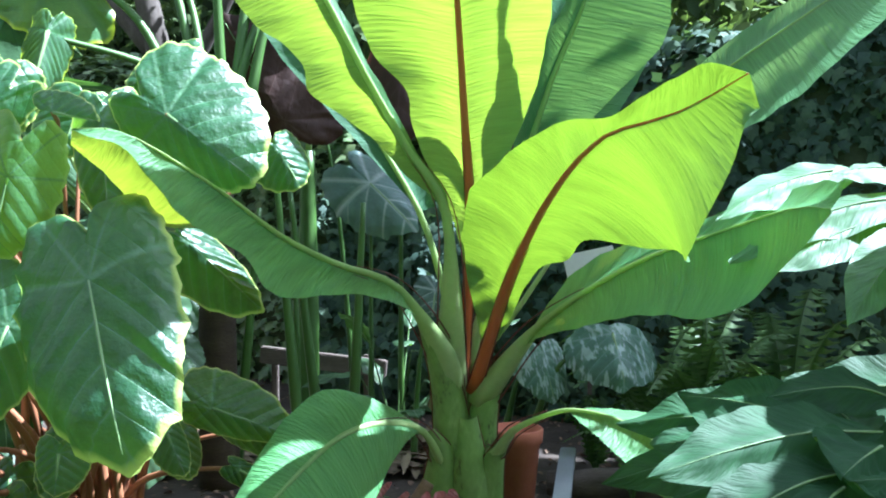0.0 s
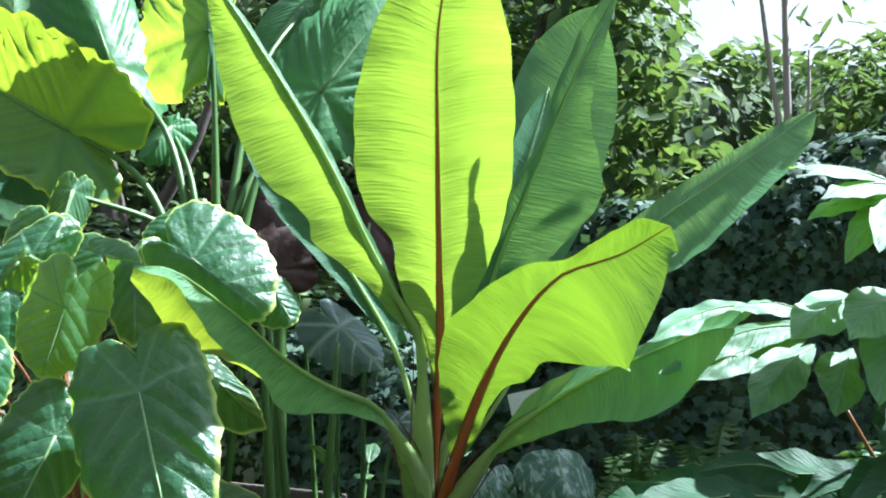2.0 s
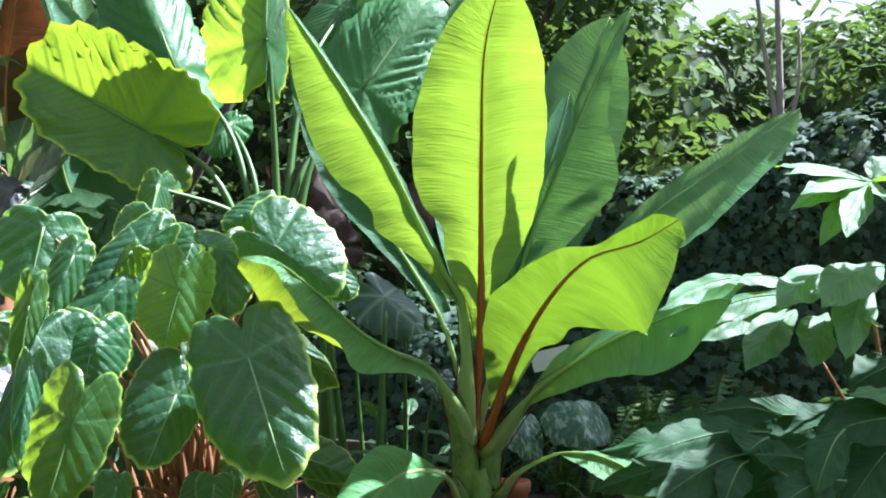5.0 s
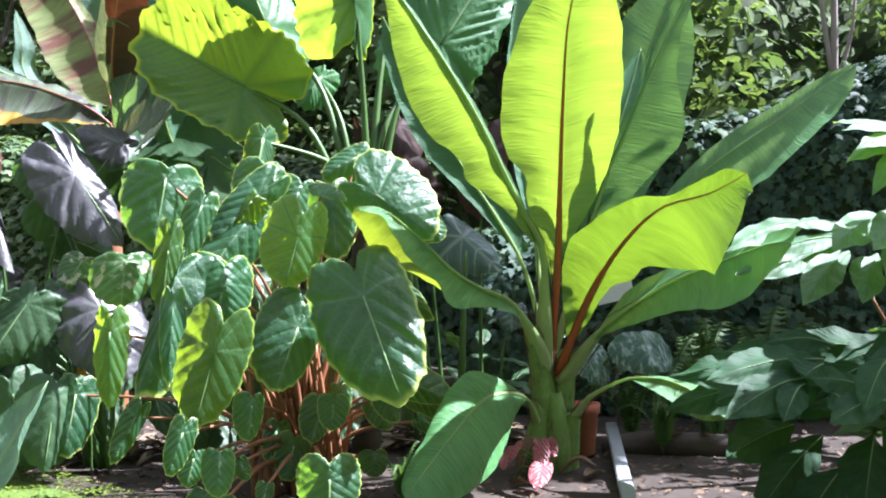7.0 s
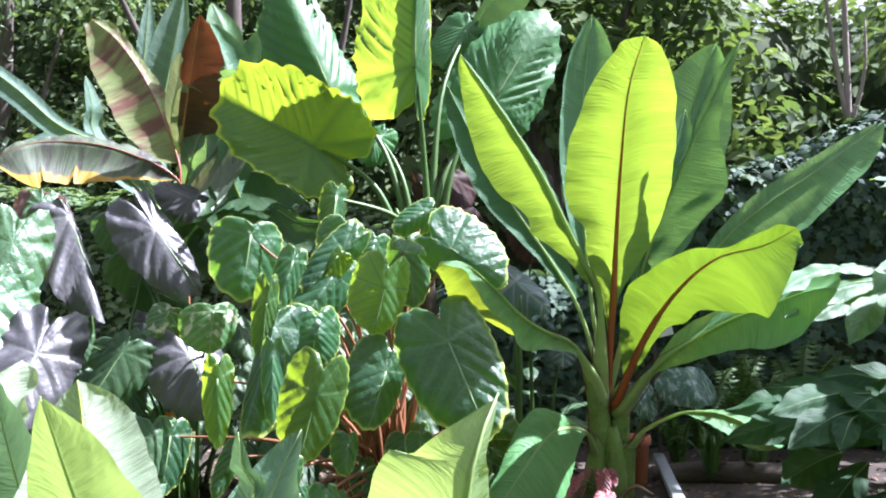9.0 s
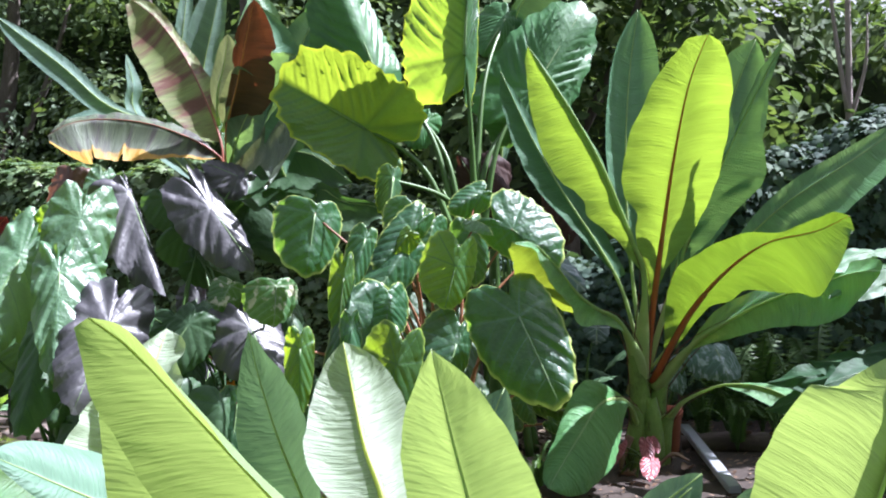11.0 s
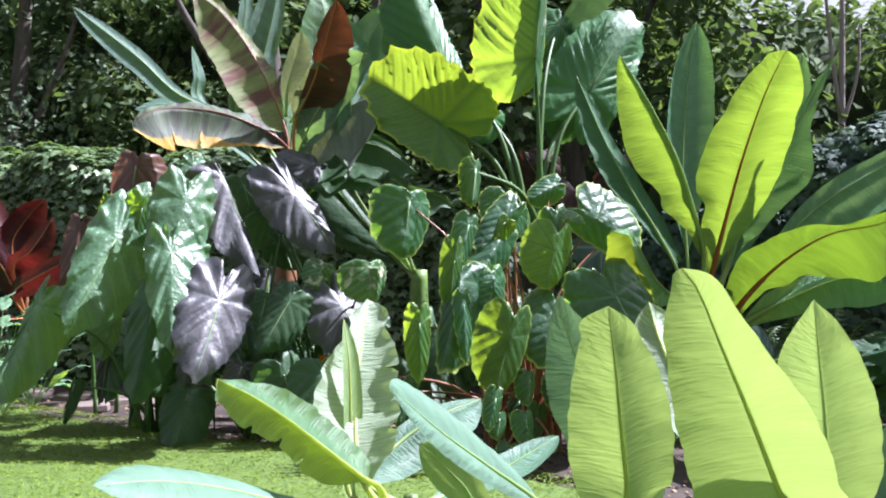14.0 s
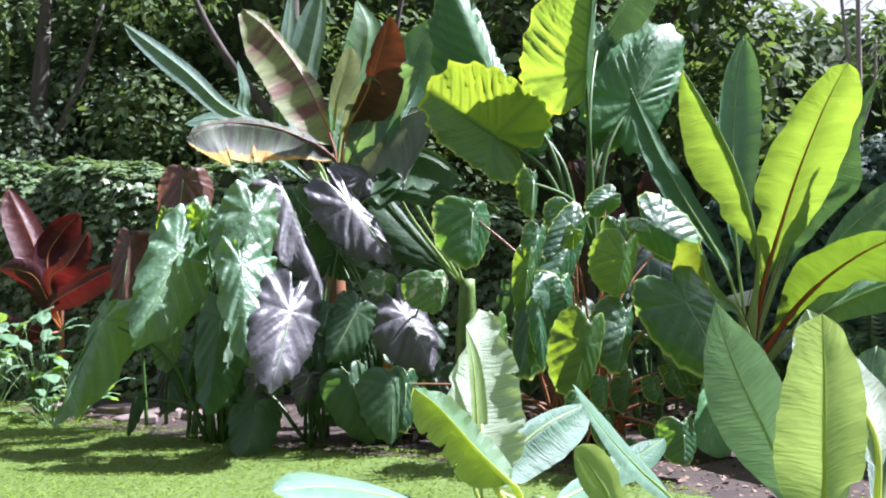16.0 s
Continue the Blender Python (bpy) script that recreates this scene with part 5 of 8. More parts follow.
heart_leaf(variegated_ear, leaf_dark, (-3.040, 3.561, 0.567), (-2.900, 3.498, 0.142), (-0.198, -0.053, -0.057), (0.172, 0.046, 0.049), 0.35, petiole=(-2.75, 4.1, 0.02), round_tip=0.4)
heart_leaf(variegated_ear, leaf_dark, (-2.758, 3.466, 0.558), (-2.776, 3.335, 0.164), (-0.198, -0.076, 0.019), (0.188, 0.072, -0.017), 0.35, petiole=(-2.75, 4.1, 0.02), round_tip=0.4)
heart_leaf(variegated_ear, leaf_dark, (-3.186, 4.122, 1.102), (-3.232, 4.053, 0.914), (-0.179, -0.033, 0.050), (0.246, 0.044, -0.068), 0.4, petiole=(-2.75, 4.1, 0.02), round_tip=0.4)
heart_leaf(variegated_ear, leaf_dark, (-3.194, 4.613, 1.763), (-2.997, 4.630, 1.547), (-0.155, -0.095, -0.152), (0.186, 0.115, 0.185), 0.4, petiole=(-2.75, 4.1, 0.02), round_tip=0.4)
heart_leaf(variegated_ear, leaf_dark, (-3.045, 4.536, 1.502), (-2.782, 4.618, 1.371), (-0.066, -0.040, -0.135), (0.069, 0.041, 0.140), 0.5, petiole=(-2.75, 4.1, 0.02), round_tip=0.4)
heart_leaf(variegated_ear, leaf_dark, (-3.404, 4.900, 2.053), (-3.326, 4.899, 1.785), (-0.158, -0.071, -0.057), (0.140, 0.062, 0.051), 0.4, petiole=(-2.75, 4.1, 0.02), round_tip=0.4)
heart_leaf(upright_ear, leaf_pale, (-3.735, 3.810, 1.821), (-3.799, 3.571, 1.276), (-0.212, -0.085, 0.033), (0.223, 0.089, -0.036), 0.5, petiole=(-4.1, 4.55, 0.02), round_tip=0.15, quilt=0.042, wave=0.060, cup=0.42)
heart_leaf(upright_ear, leaf_pale, (-3.812, 3.600, 1.455), (-3.739, 3.289, 0.760), (-0.154, -0.069, -0.010), (0.280, 0.126, 0.019), 0.35, petiole=(-4.1, 4.55, 0.02), round_tip=0.15, quilt=0.042, wave=0.060, cup=0.42)
heart_leaf(upright_ear, leaf_pale, (-4.347, 4.355, 1.579), (-4.600, 3.954, 0.897), (-0.177, -0.071, 0.094), (0.337, 0.135, -0.180), 0.55, petiole=(-4.1, 4.55, 0.02), round_tip=0.15, quilt=0.042, wave=0.060, cup=0.42)
heart_leaf(upright_ear, leaf_pale, (-4.205, 4.593, 1.854), (-4.418, 4.399, 1.583), (-0.096, -0.038, 0.096), (0.145, 0.058, -0.143), 0.6, petiole=(-4.1, 4.55, 0.02), round_tip=0.15, quilt=0.042, wave=0.060, cup=0.42)
heart_leaf(upright_ear, leaf_pale, (-3.745, 4.314, 2.132), (-3.787, 4.193, 1.880), (-0.096, -0.038, 0.020), (0.093, 0.037, -0.019), 0.5, petiole=(-4.1, 4.55, 0.02), round_tip=0.15, quilt=0.042, wave=0.060, cup=0.42)
heart_leaf(upright_ear, leaf_pale, (-4.431, 4.539, 0.916), (-4.461, 4.385, 0.642), (-0.140, -0.056, 0.036), (0.097, 0.039, -0.025), 0.35, petiole=(-4.1, 4.55, 0.02), round_tip=0.15, quilt=0.042, wave=0.060, cup=0.42)
heart_leaf(upright_ear, leaf_pale, (-4.925, 4.344, 1.083), (-5.174, 3.960, 0.349), (-0.034, -0.014, 0.018), (0.279, 0.112, -0.150), 0.3, petiole=(-4.1, 4.55, 0.02), round_tip=0.15, quilt=0.042, wave=0.060, cup=0.42)
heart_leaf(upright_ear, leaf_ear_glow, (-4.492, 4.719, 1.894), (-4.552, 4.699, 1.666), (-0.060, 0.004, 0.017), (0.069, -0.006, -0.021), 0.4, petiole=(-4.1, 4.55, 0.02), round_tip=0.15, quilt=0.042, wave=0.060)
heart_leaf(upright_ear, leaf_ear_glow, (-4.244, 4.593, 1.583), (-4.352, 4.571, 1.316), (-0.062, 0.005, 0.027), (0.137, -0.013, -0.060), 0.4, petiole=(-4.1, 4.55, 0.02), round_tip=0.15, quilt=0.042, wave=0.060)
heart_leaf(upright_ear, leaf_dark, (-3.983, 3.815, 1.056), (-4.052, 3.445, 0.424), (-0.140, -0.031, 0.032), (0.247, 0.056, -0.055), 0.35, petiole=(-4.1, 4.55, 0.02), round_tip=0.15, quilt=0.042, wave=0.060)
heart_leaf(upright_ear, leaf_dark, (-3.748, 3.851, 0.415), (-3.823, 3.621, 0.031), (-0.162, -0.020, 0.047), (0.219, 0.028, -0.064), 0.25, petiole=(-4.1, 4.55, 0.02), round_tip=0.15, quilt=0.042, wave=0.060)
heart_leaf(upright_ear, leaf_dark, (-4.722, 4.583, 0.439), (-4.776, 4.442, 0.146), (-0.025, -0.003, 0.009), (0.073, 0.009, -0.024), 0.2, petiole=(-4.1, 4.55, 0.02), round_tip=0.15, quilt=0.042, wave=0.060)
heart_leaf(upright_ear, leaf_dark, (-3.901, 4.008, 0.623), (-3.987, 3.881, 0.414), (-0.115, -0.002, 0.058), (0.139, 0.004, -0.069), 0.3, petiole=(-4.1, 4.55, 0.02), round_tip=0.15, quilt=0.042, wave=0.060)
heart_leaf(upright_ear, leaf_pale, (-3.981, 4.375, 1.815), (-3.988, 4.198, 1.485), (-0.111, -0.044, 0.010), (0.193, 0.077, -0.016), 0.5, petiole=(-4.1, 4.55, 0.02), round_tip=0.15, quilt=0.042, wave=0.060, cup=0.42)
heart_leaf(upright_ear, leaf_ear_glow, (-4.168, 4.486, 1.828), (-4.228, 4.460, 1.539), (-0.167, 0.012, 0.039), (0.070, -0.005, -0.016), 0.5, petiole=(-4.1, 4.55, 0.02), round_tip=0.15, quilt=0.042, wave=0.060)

# red banana with mottled leaves
blade(red_banana, leaf_mottled, rib_maroon, [(-3.070, 5.450, 2.050), (-3.036, 5.450, 2.426), (-3.068, 5.500, 2.633), (-3.178, 5.550, 2.942), (-3.369, 5.650, 3.356), (-3.633, 5.750, 3.737), (-3.869, 5.800, 3.944)],
      [(0.038, -0.139, -0.030, -0.048), (0.168, -0.248, -0.060, -0.110), (0.348, -0.309, -0.080, -0.174), (0.596, -0.273, -0.080, -0.227), (0.823, -0.202, -0.050, -0.232), (1.000, -0.046, -0.020, -0.059)],
      [(0.101, 0.042, 0.020, 0.020), (0.205, 0.059, 0.040, 0.036), (0.342, 0.088, 0.060, 0.060), (0.536, 0.052, 0.060, 0.053), (0.756, 0.045, 0.040, 0.055), (0.937, 0.028, 0.020, 0.058)], 0.25, 0.010, pleat=0.008)
blade(red_banana, leaf_mottled_dark, rib_maroon, [(-3.070, 5.450, 2.050), (-2.996, 5.400, 2.321), (-3.104, 5.350, 2.489), (-3.347, 5.250, 2.623), (-3.633, 5.150, 2.712), (-3.957, 5.050, 2.729), (-4.179, 4.950, 2.678), (-4.321, 4.900, 2.580)],
      [(0.049, -0.060, -0.030, -0.066), (0.171, -0.064, -0.080, -0.146), (0.338, -0.088, -0.120, -0.266), (0.502, -0.052, -0.130, -0.341), (0.717, 0.023, -0.120, -0.332), (0.971, 0.123, -0.080, -0.173), (1.000, 0.023, -0.030, -0.057)],
      [(0.113, 0.013, 0.050, 0.031), (0.293, 0.014, 0.120, 0.064), (0.483, -0.000, 0.150, 0.073), (0.737, -0.020, 0.120, 0.067), (0.900, -0.023, 0.050, 0.040)], 0.22, 0.010, pleat=0.008, torn=((-1, 0.55, 0.25), (-1, 0.75, 0.2)))
long_leaf(red_banana, leaf_long_green, rib_green, [(-3.070, 5.450, 2.050), (-3.213, 5.500, 2.445), (-3.620, 5.500, 2.749), (-4.021, 5.450, 2.931), (-4.359, 5.400, 3.252), (-4.907, 5.400, 3.691)], [(0.60, -0.082, -0.020, -0.105)], [(0.61, 0.045, 0.050, 0.055)], 0.35, 0.012)
long_leaf(red_banana, leaf_brown, rib_orange, [(-3.070, 5.450, 2.050), (-2.995, 5.400, 2.350), (-2.960, 5.200, 2.634), (-2.783, 4.700, 2.944), (-2.600, 4.400, 3.506)], [(0.53, -0.055, 0.012, 0.025), (0.78, -0.082, -0.035, 0.006)], [(0.46, 0.270, 0.041, -0.092), (0.88, 0.153, 0.028, -0.038)], 0.3, 0.012, torn=1)
long_leaf(red_banana, leaf_pale_gloss, rib_maroon, [(-3.070, 5.450, 2.050), (-2.951, 5.350, 2.344), (-2.766, 5.100, 2.540), (-2.450, 4.900, 2.743), (-2.191, 4.700, 2.786)], [(0.57, 0.022, 0.119, 0.082)], [(0.49, 0.036, -0.324, -0.380), (0.97, -0.101, -0.218, -0.405)], 0.2, 0.012)
long_leaf(red_banana, leaf_pale_gloss, rib_green, [(-3.006, 5.300, 2.650), (-2.907, 5.000, 2.753), (-2.802, 4.800, 2.890), (-2.763, 4.600, 3.044)], [(0.30, -0.079, -0.016, 0.031)], [(0.72, 0.166, 0.033, -0.001)], 0.1, 0.012)
long_leaf(red_banana, leaf_pale_gloss, rib_green, [(-3.052, 5.400, 2.718), (-3.028, 5.200, 2.943), (-2.949, 5.100, 3.178), (-2.898, 5.000, 3.398)], [(0.40, -0.070, 0.028, 0.036)], [(0.70, 0.121, 0.010, -0.022)], 0.1, 0.012)
long_leaf(red_banana, leaf_long_green, rib_green, [(-3.070, 5.450, 2.050), (-3.332, 5.900, 2.801), (-3.290, 6.000, 3.320), (-3.189, 6.000, 3.770), (-3.087, 6.000, 4.250)], [(0.62, -0.196, -0.050, 0.045)], [(0.70, 0.105, 0.050, -0.019)], 0.2, 0.012)
long_leaf(red_banana, leaf_long_green, rib_green, [(-3.070, 5.450, 2.050), (-3.524, 5.900, 2.692), (-3.509, 6.000, 3.320), (-3.454, 6.000, 3.767), (-3.403, 6.000, 4.217)], [(0.76, -0.063, -0.050, 0.004)], [(0.78, 0.075, 0.050, -0.006)], 0.2, 0.012)
long_leaf(red_banana, leaf_long_green, rib_green, [(-3.070, 5.450, 2.050), (-3.826, 5.800, 2.870), (-3.872, 5.800, 3.168), (-3.928, 5.800, 3.450)], [(0.85, -0.039, -0.050, -0.006)], [(0.86, 0.041, 0.100, 0.010)], 0.1, 0.012)
long_leaf(red_banana, leaf_long_green, rib_green, [(-3.070, 5.450, 2.050), (-3.673, 5.500, 2.660), (-3.925, 5.500, 2.819), (-4.179, 5.500, 2.837), (-4.406, 5.500, 2.796)], [(0.80, -0.007, -0.100, -0.116)], [(0.78, 0.003, 0.100, 0.086)], 0.1, 0.012)
long_leaf(red_banana, leaf_long_green, rib_green, [(-3.070, 5.450, 2.050), (-2.915, 5.200, 2.428), (-2.768, 5.000, 2.702), (-2.568, 4.900, 2.984), (-2.313, 4.700, 3.140)], [(0.72, -0.097, 0.001, 0.149)], [(0.77, 0.079, -0.058, -0.202)], 0.2, 0.012)
long_leaf(red_banana, leaf_banana, rib_green, [(-3.070, 5.450, 2.050), (-2.933, 5.600, 2.911), (-2.752, 5.700, 3.365), (-2.687, 5.700, 3.750), (-2.787, 5.700, 4.024)], [(0.75, -0.204, -0.100, 0.037)], [(0.79, 0.152, 0.100, -0.027)], 0.2, 0.012)
long_leaf(back_banana, leaf_banana_dim, rib_green, [(-0.750, 5.100, 1.600), (-0.563, 5.000, 3.277), (-0.432, 4.950, 3.647), (-0.221, 4.900, 3.899), (0.092, 4.900, 4.235)], [(0.75, -0.048, -0.016, 0.036)], [(0.87, 0.124, 0.100, -0.113)], 0.2, 0.012)
long_leaf(back_banana, leaf_banana_dim, rib_green, [(-1.900, 5.200, 1.200), (-2.512, 5.200, 2.165), (-2.385, 5.200, 2.941), (-2.264, 5.200, 3.462), (-1.938, 5.200, 3.780)], [(0.68, -0.168, 0.000, 0.039)], [(0.85, 0.155, 0.000, -0.154)], 0.3, 0.012)
long_leaf(back_banana, leaf_banana_dim, rib_green, [(-1.900, 5.200, 1.200), (-2.463, 5.000, 2.216), (-2.480, 4.900, 2.698), (-2.515, 4.900, 3.151), (-2.640, 4.900, 3.608)], [(0.79, -0.111, 0.000, -0.033)], [(0.80, 0.196, 0.100, 0.050)], 0.3, 0.012)
long_leaf(back_banana, leaf_dark, rib_green, [(-1.900, 5.200, 1.200), (-2.203, 4.900, 2.061), (-1.972, 4.800, 1.972), (-1.724, 4.800, 1.931), (-1.628, 4.800, 1.829)], [(0.72, 0.013, -0.005, 0.045)], [(0.78, -0.040, -0.050, -0.223)], 0.1, 0.012)
long_leaf(back_banana, leaf_dark, rib_green, [(-1.900, 5.200, 1.200), (-2.774, 5.200, 2.248), (-2.522, 5.100, 2.413), (-2.234, 5.000, 2.391), (-1.914, 4.900, 2.143)], [(0.72, 0.025, 0.040, 0.097)], [(0.89, -0.182, -0.055, -0.215)], 0.1, 0.012)
long_leaf(back_banana, leaf_dark, rib_green, [(-1.900, 5.200, 1.200), (-2.686, 5.200, 2.013), (-2.527, 5.100, 2.183), (-2.238, 5.000, 2.209), (-1.963, 4.900, 1.966)], [(0.71, 0.006, 0.046, 0.122)], [(0.89, -0.162, -0.054, -0.167)], 0.1, 0.012)

# red canna
long_leaf(red_canna, leaf_red, rib_orange, [(-6.158, 8.293, 0.831), (-6.359, 8.176, 1.614), (-6.459, 8.176, 1.944), (-6.696, 8.176, 2.518)], [(0.75, -0.187, -0.117, -0.076)], [(0.62, 0.122, 0.117, 0.053)], 0.1, 0.012)
long_leaf(red_canna, leaf_maroon, rib_orange, [(-6.158, 8.293, 0.831), (-6.279, 8.176, 1.612), (-6.147, 8.176, 1.937), (-5.911, 8.176, 2.208)], [(0.77, -0.104, -0.117, 0.094)], [(0.79, 0.143, 0.117, -0.123)], 0.1, 0.012)
long_leaf(red_canna, leaf_maroon, rib_orange, [(-6.158, 8.293, 0.831), (-6.222, 8.059, 1.414), (-6.007, 7.942, 1.600), (-5.766, 7.942, 1.967)], [(0.72, -0.081, 0.000, 0.050)], [(0.73, 0.136, 0.117, -0.088)], 0.1, 0.012)
long_leaf(red_canna, leaf_maroon, rib_orange, [(-6.158, 8.293, 0.831), (-6.345, 8.059, 1.417), (-6.495, 7.942, 1.550), (-6.736, 7.942, 1.589)], [(0.84, 0.021, 0.000, 0.117)], [(0.68, -0.150, 0.074, -0.109)], 0.1, 0.012)
long_leaf(red_canna, leaf_maroon, rib_orange, [(-6.158, 8.293, 0.831), (-6.228, 8.059, 1.122), (-5.889, 7.942, 1.339), (-5.420, 7.942, 1.582)], [(0.67, -0.053, 0.000, 0.098)], [(0.60, 0.083, 0.117, -0.158)], 0.1, 0.012)
long_leaf(red_canna, leaf_maroon, rib_orange, [(-6.158, 8.293, 0.831), (-6.325, 8.059, 0.836), (-6.507, 7.942, 0.913), (-6.865, 7.942, 1.022)], [(0.72, 0.027, 0.000, 0.088)], [(0.63, -0.048, 0.117, -0.152)], 0.1, 0.012)
heart_leaf(bronze_ear, leaf_bronze_pale, (-4.468, 5.880, 2.328), (-4.525, 5.676, 1.704), (-0.270, 0.019, 0.019), (0.311, 0.069, -0.051), 0.3, petiole=(-4.6, 5.9, 0.02))
heart_leaf(bronze_ear, leaf_bronze_pale, (-4.945, 5.700, 1.694), (-5.007, 5.464, 1.018), (-0.169, 0.001, 0.015), (0.243, 0.104, -0.059), 0.3, petiole=(-4.9, 5.8, 0.02))
heart_leaf(bronze_ear, leaf_bronze, (-0.795, 4.900, 2.290), (-0.899, 4.745, 2.009), (-0.153, 0.041, 0.034), (0.224, 0.006, -0.086), 0.4, petiole=(-0.5, 5.2, 0.02))
heart_leaf(bronze_ear, leaf_bronze, (-0.765, 4.500, 1.754), (-1.071, 4.400, 2.282), (-0.162, 0.000, -0.102), (0.259, 0.050, 0.097), 0.3, cup=0.3, petiole=(-0.75, 4.6, 0.02))
heart_leaf(bronze_ear, leaf_bronze, (-0.195, 4.600, 2.041), (-0.227, 4.500, 1.575), (-0.20, -0.02, -0.06), (0.20, 0.02, 0.06), 0.5, petiole=(-0.2, 5.0, 0.02))
heart_leaf(white_vein_ear, leaf_whitevein, (-0.357, 4.620, 1.449), (-0.123, 4.450, 1.237), (-0.152, -0.072, -0.110), (0.098, 0.026, 0.088), 0.75, petiole=(-0.3, 4.75, 0.02), wave=0.03)
heart_leaf(white_vein_ear, leaf_whitevein, (-0.031, 4.550, 0.914), (-0.044, 4.500, 0.793), (-0.078, -0.036, 0.023), (0.073, -0.042, 0.010), 0.6, petiole=(-0.1, 4.7, 0.02), wave=0.03)
heart_leaf(painted_ear, leaf_painted, (0.792, 4.200, 0.746), (0.823, 4.000, 0.547), (-0.202, -0.033, 0.002), (0.233, 0.035, 0.001), 0.35, petiole=(0.45, 4.35, 0.25), wave=0.03, round_tip=0.15)
heart_leaf(painted_ear, leaf_painted, (0.478, 4.300, 0.641), (0.535, 4.200, 0.434), (-0.114, -0.073, 0.004), (0.097, 0.003, 0.025), 0.3, petiole=(0.4, 4.4, 0.25), wave=0.03, round_tip=0.15)

# young bananas close to the path
blade(young_banana, leaf_young, rib_yellow, [(-1.720, -0.720, 0.450), (-1.574, -1.020, 0.571), (-1.674, -1.120, 0.711), (-1.824, -1.280, 0.935), (-1.935, -1.390, 1.099), (-2.025, -1.480, 1.232), (-2.070, -1.510, 1.275)],
      [(0.001, -0.180, 0.020, -0.062), (0.241, -0.185, 0.030, -0.075), (0.445, -0.167, 0.030, -0.061), (0.642, -0.139, 0.020, -0.058), (0.783, -0.111, 0.010, -0.042), (0.913, -0.074, 0.010, -0.035), (1.000, -0.019, 0.000, -0.012)],
      [(0.068, 0.040, -0.120, 0.010), (0.365, 0.044, -0.220, 0.020), (0.542, 0.040, -0.210, 0.020), (0.699, 0.034, -0.150, 0.020), (0.843, 0.024, -0.085, 0.018), (0.960, 0.014, -0.035, 0.012)], 0.25, 0.010, pleat=0.003, bow=0.06)
blade(young_banana, leaf_young, rib_yellow, [(-1.720, -0.720, 0.450), (-1.987, -0.930, 0.584), (-2.018, -0.980, 0.741), (-2.054, -1.050, 0.910), (-2.084, -1.110, 1.055), (-2.113, -1.160, 1.189)],
      [(0.221, -0.093, 0.010, -0.009), (0.385, -0.132, 0.020, -0.011), (0.579, -0.130, 0.020, -0.012), (0.763, -0.104, 0.020, -0.010), (0.900, -0.073, 0.010, -0.009), (0.987, -0.034, 0.000, -0.003)],
      [(0.031, 0.034, 0.020, 0.053), (0.365, 0.131, 0.030, -0.005), (0.539, 0.145, 0.030, 0.001), (0.716, 0.123, 0.020, 0.003), (0.866, 0.080, 0.010, 0.005), (0.970, 0.032, 0.000, 0.002)], 0.25, 0.010, pleat=0.003, bow=0.06)
blade(young_banana, leaf_young, rib_green, [(-1.720, -0.720, 0.450), (-1.455, -0.950, 0.545), (-1.490, -1.000, 0.692), (-1.526, -1.060, 0.877), (-1.564, -1.110, 1.038), (-1.596, -1.150, 1.192)],
      [(0.028, 0.005, 0.020, 0.058), (0.385, -0.092, 0.040, -0.010), (0.552, -0.106, 0.050, -0.012), (0.709, -0.101, 0.050, -0.011), (0.840, -0.076, 0.040, -0.007), (0.937, -0.035, 0.020, -0.006)],
      [(0.191, 0.065, -0.000, 0.005), (0.368, 0.134, -0.020, 0.003), (0.529, 0.136, -0.030, 0.008), (0.683, 0.121, -0.030, 0.010), (0.823, 0.091, -0.020, 0.006), (0.937, 0.046, -0.000, 0.004)], 0.25, 0.010, pleat=0.003, bow=0.06)
blade(young_banana, leaf_blue, rib_green, [(-1.720, -0.720, 0.450), (-1.843, -0.500, 0.451), (-1.834, -0.440, 0.582), (-1.881, -0.400, 0.744), (-1.955, -0.370, 0.932), (-2.004, -0.350, 1.092), (-2.025, -0.350, 1.201)],
      [(0.105, -0.039, 0.040, -0.015), (0.298, -0.086, 0.060, -0.052), (0.467, -0.109, 0.060, -0.062), (0.620, -0.105, 0.050, -0.054), (0.774, -0.075, 0.030, -0.029), (0.903, -0.035, 0.010, -0.008)],
      [(0.123, 0.012, -0.060, 0.024), (0.302, 0.030, -0.100, 0.047), (0.470, 0.062, -0.100, 0.055), (0.631, 0.080, -0.080, 0.053), (0.796, 0.068, -0.050, 0.029), (0.932, 0.027, -0.020, 0.007)], 0.3, 0.010, pleat=0.004, bow=0.06)
long_leaf(young_banana, leaf_torn, rib_yellow, [(-1.720, -0.720, 0.450), (-1.683, -0.700, 0.772), (-1.732, -0.600, 0.944), (-1.761, -0.520, 1.076), (-1.778, -0.500, 1.172)], [(0.57, -0.130, -0.020, -0.040), (0.87, -0.070, 0.000, -0.020)], [(0.33, 0.120, 0.060, 0.040), (0.67, 0.110, 0.060, 0.030)], 0.3, 0.012)
long_leaf(young_banana, leaf_blue, rib_green, [(-1.720, -0.720, 0.450), (-1.442, -0.500, 0.878), (-1.445, -0.500, 0.977), (-1.450, -0.500, 1.051)], [(0.88, -0.033, 0.050, -0.001)], [(0.88, 0.021, 0.000, 0.000)], 0.1, 0.012)
long_leaf(young_banana_small, leaf_young, rib_green, [(-1.12, -1.25, 0.4), (-1.07, -1.5, 0.8), (-1.035, -1.62, 1.05), (-1.02, -1.655, 1.15), (-0.99, -1.61, 1.21)], [(0.5, -0.10, 0.17, -0.03), (0.8, -0.08, 0.14, -0.02)], [(0.5, 0.035, 0.09, -0.02), (0.8, 0.02, 0.07, -0.01)], 0.3, 0.01)
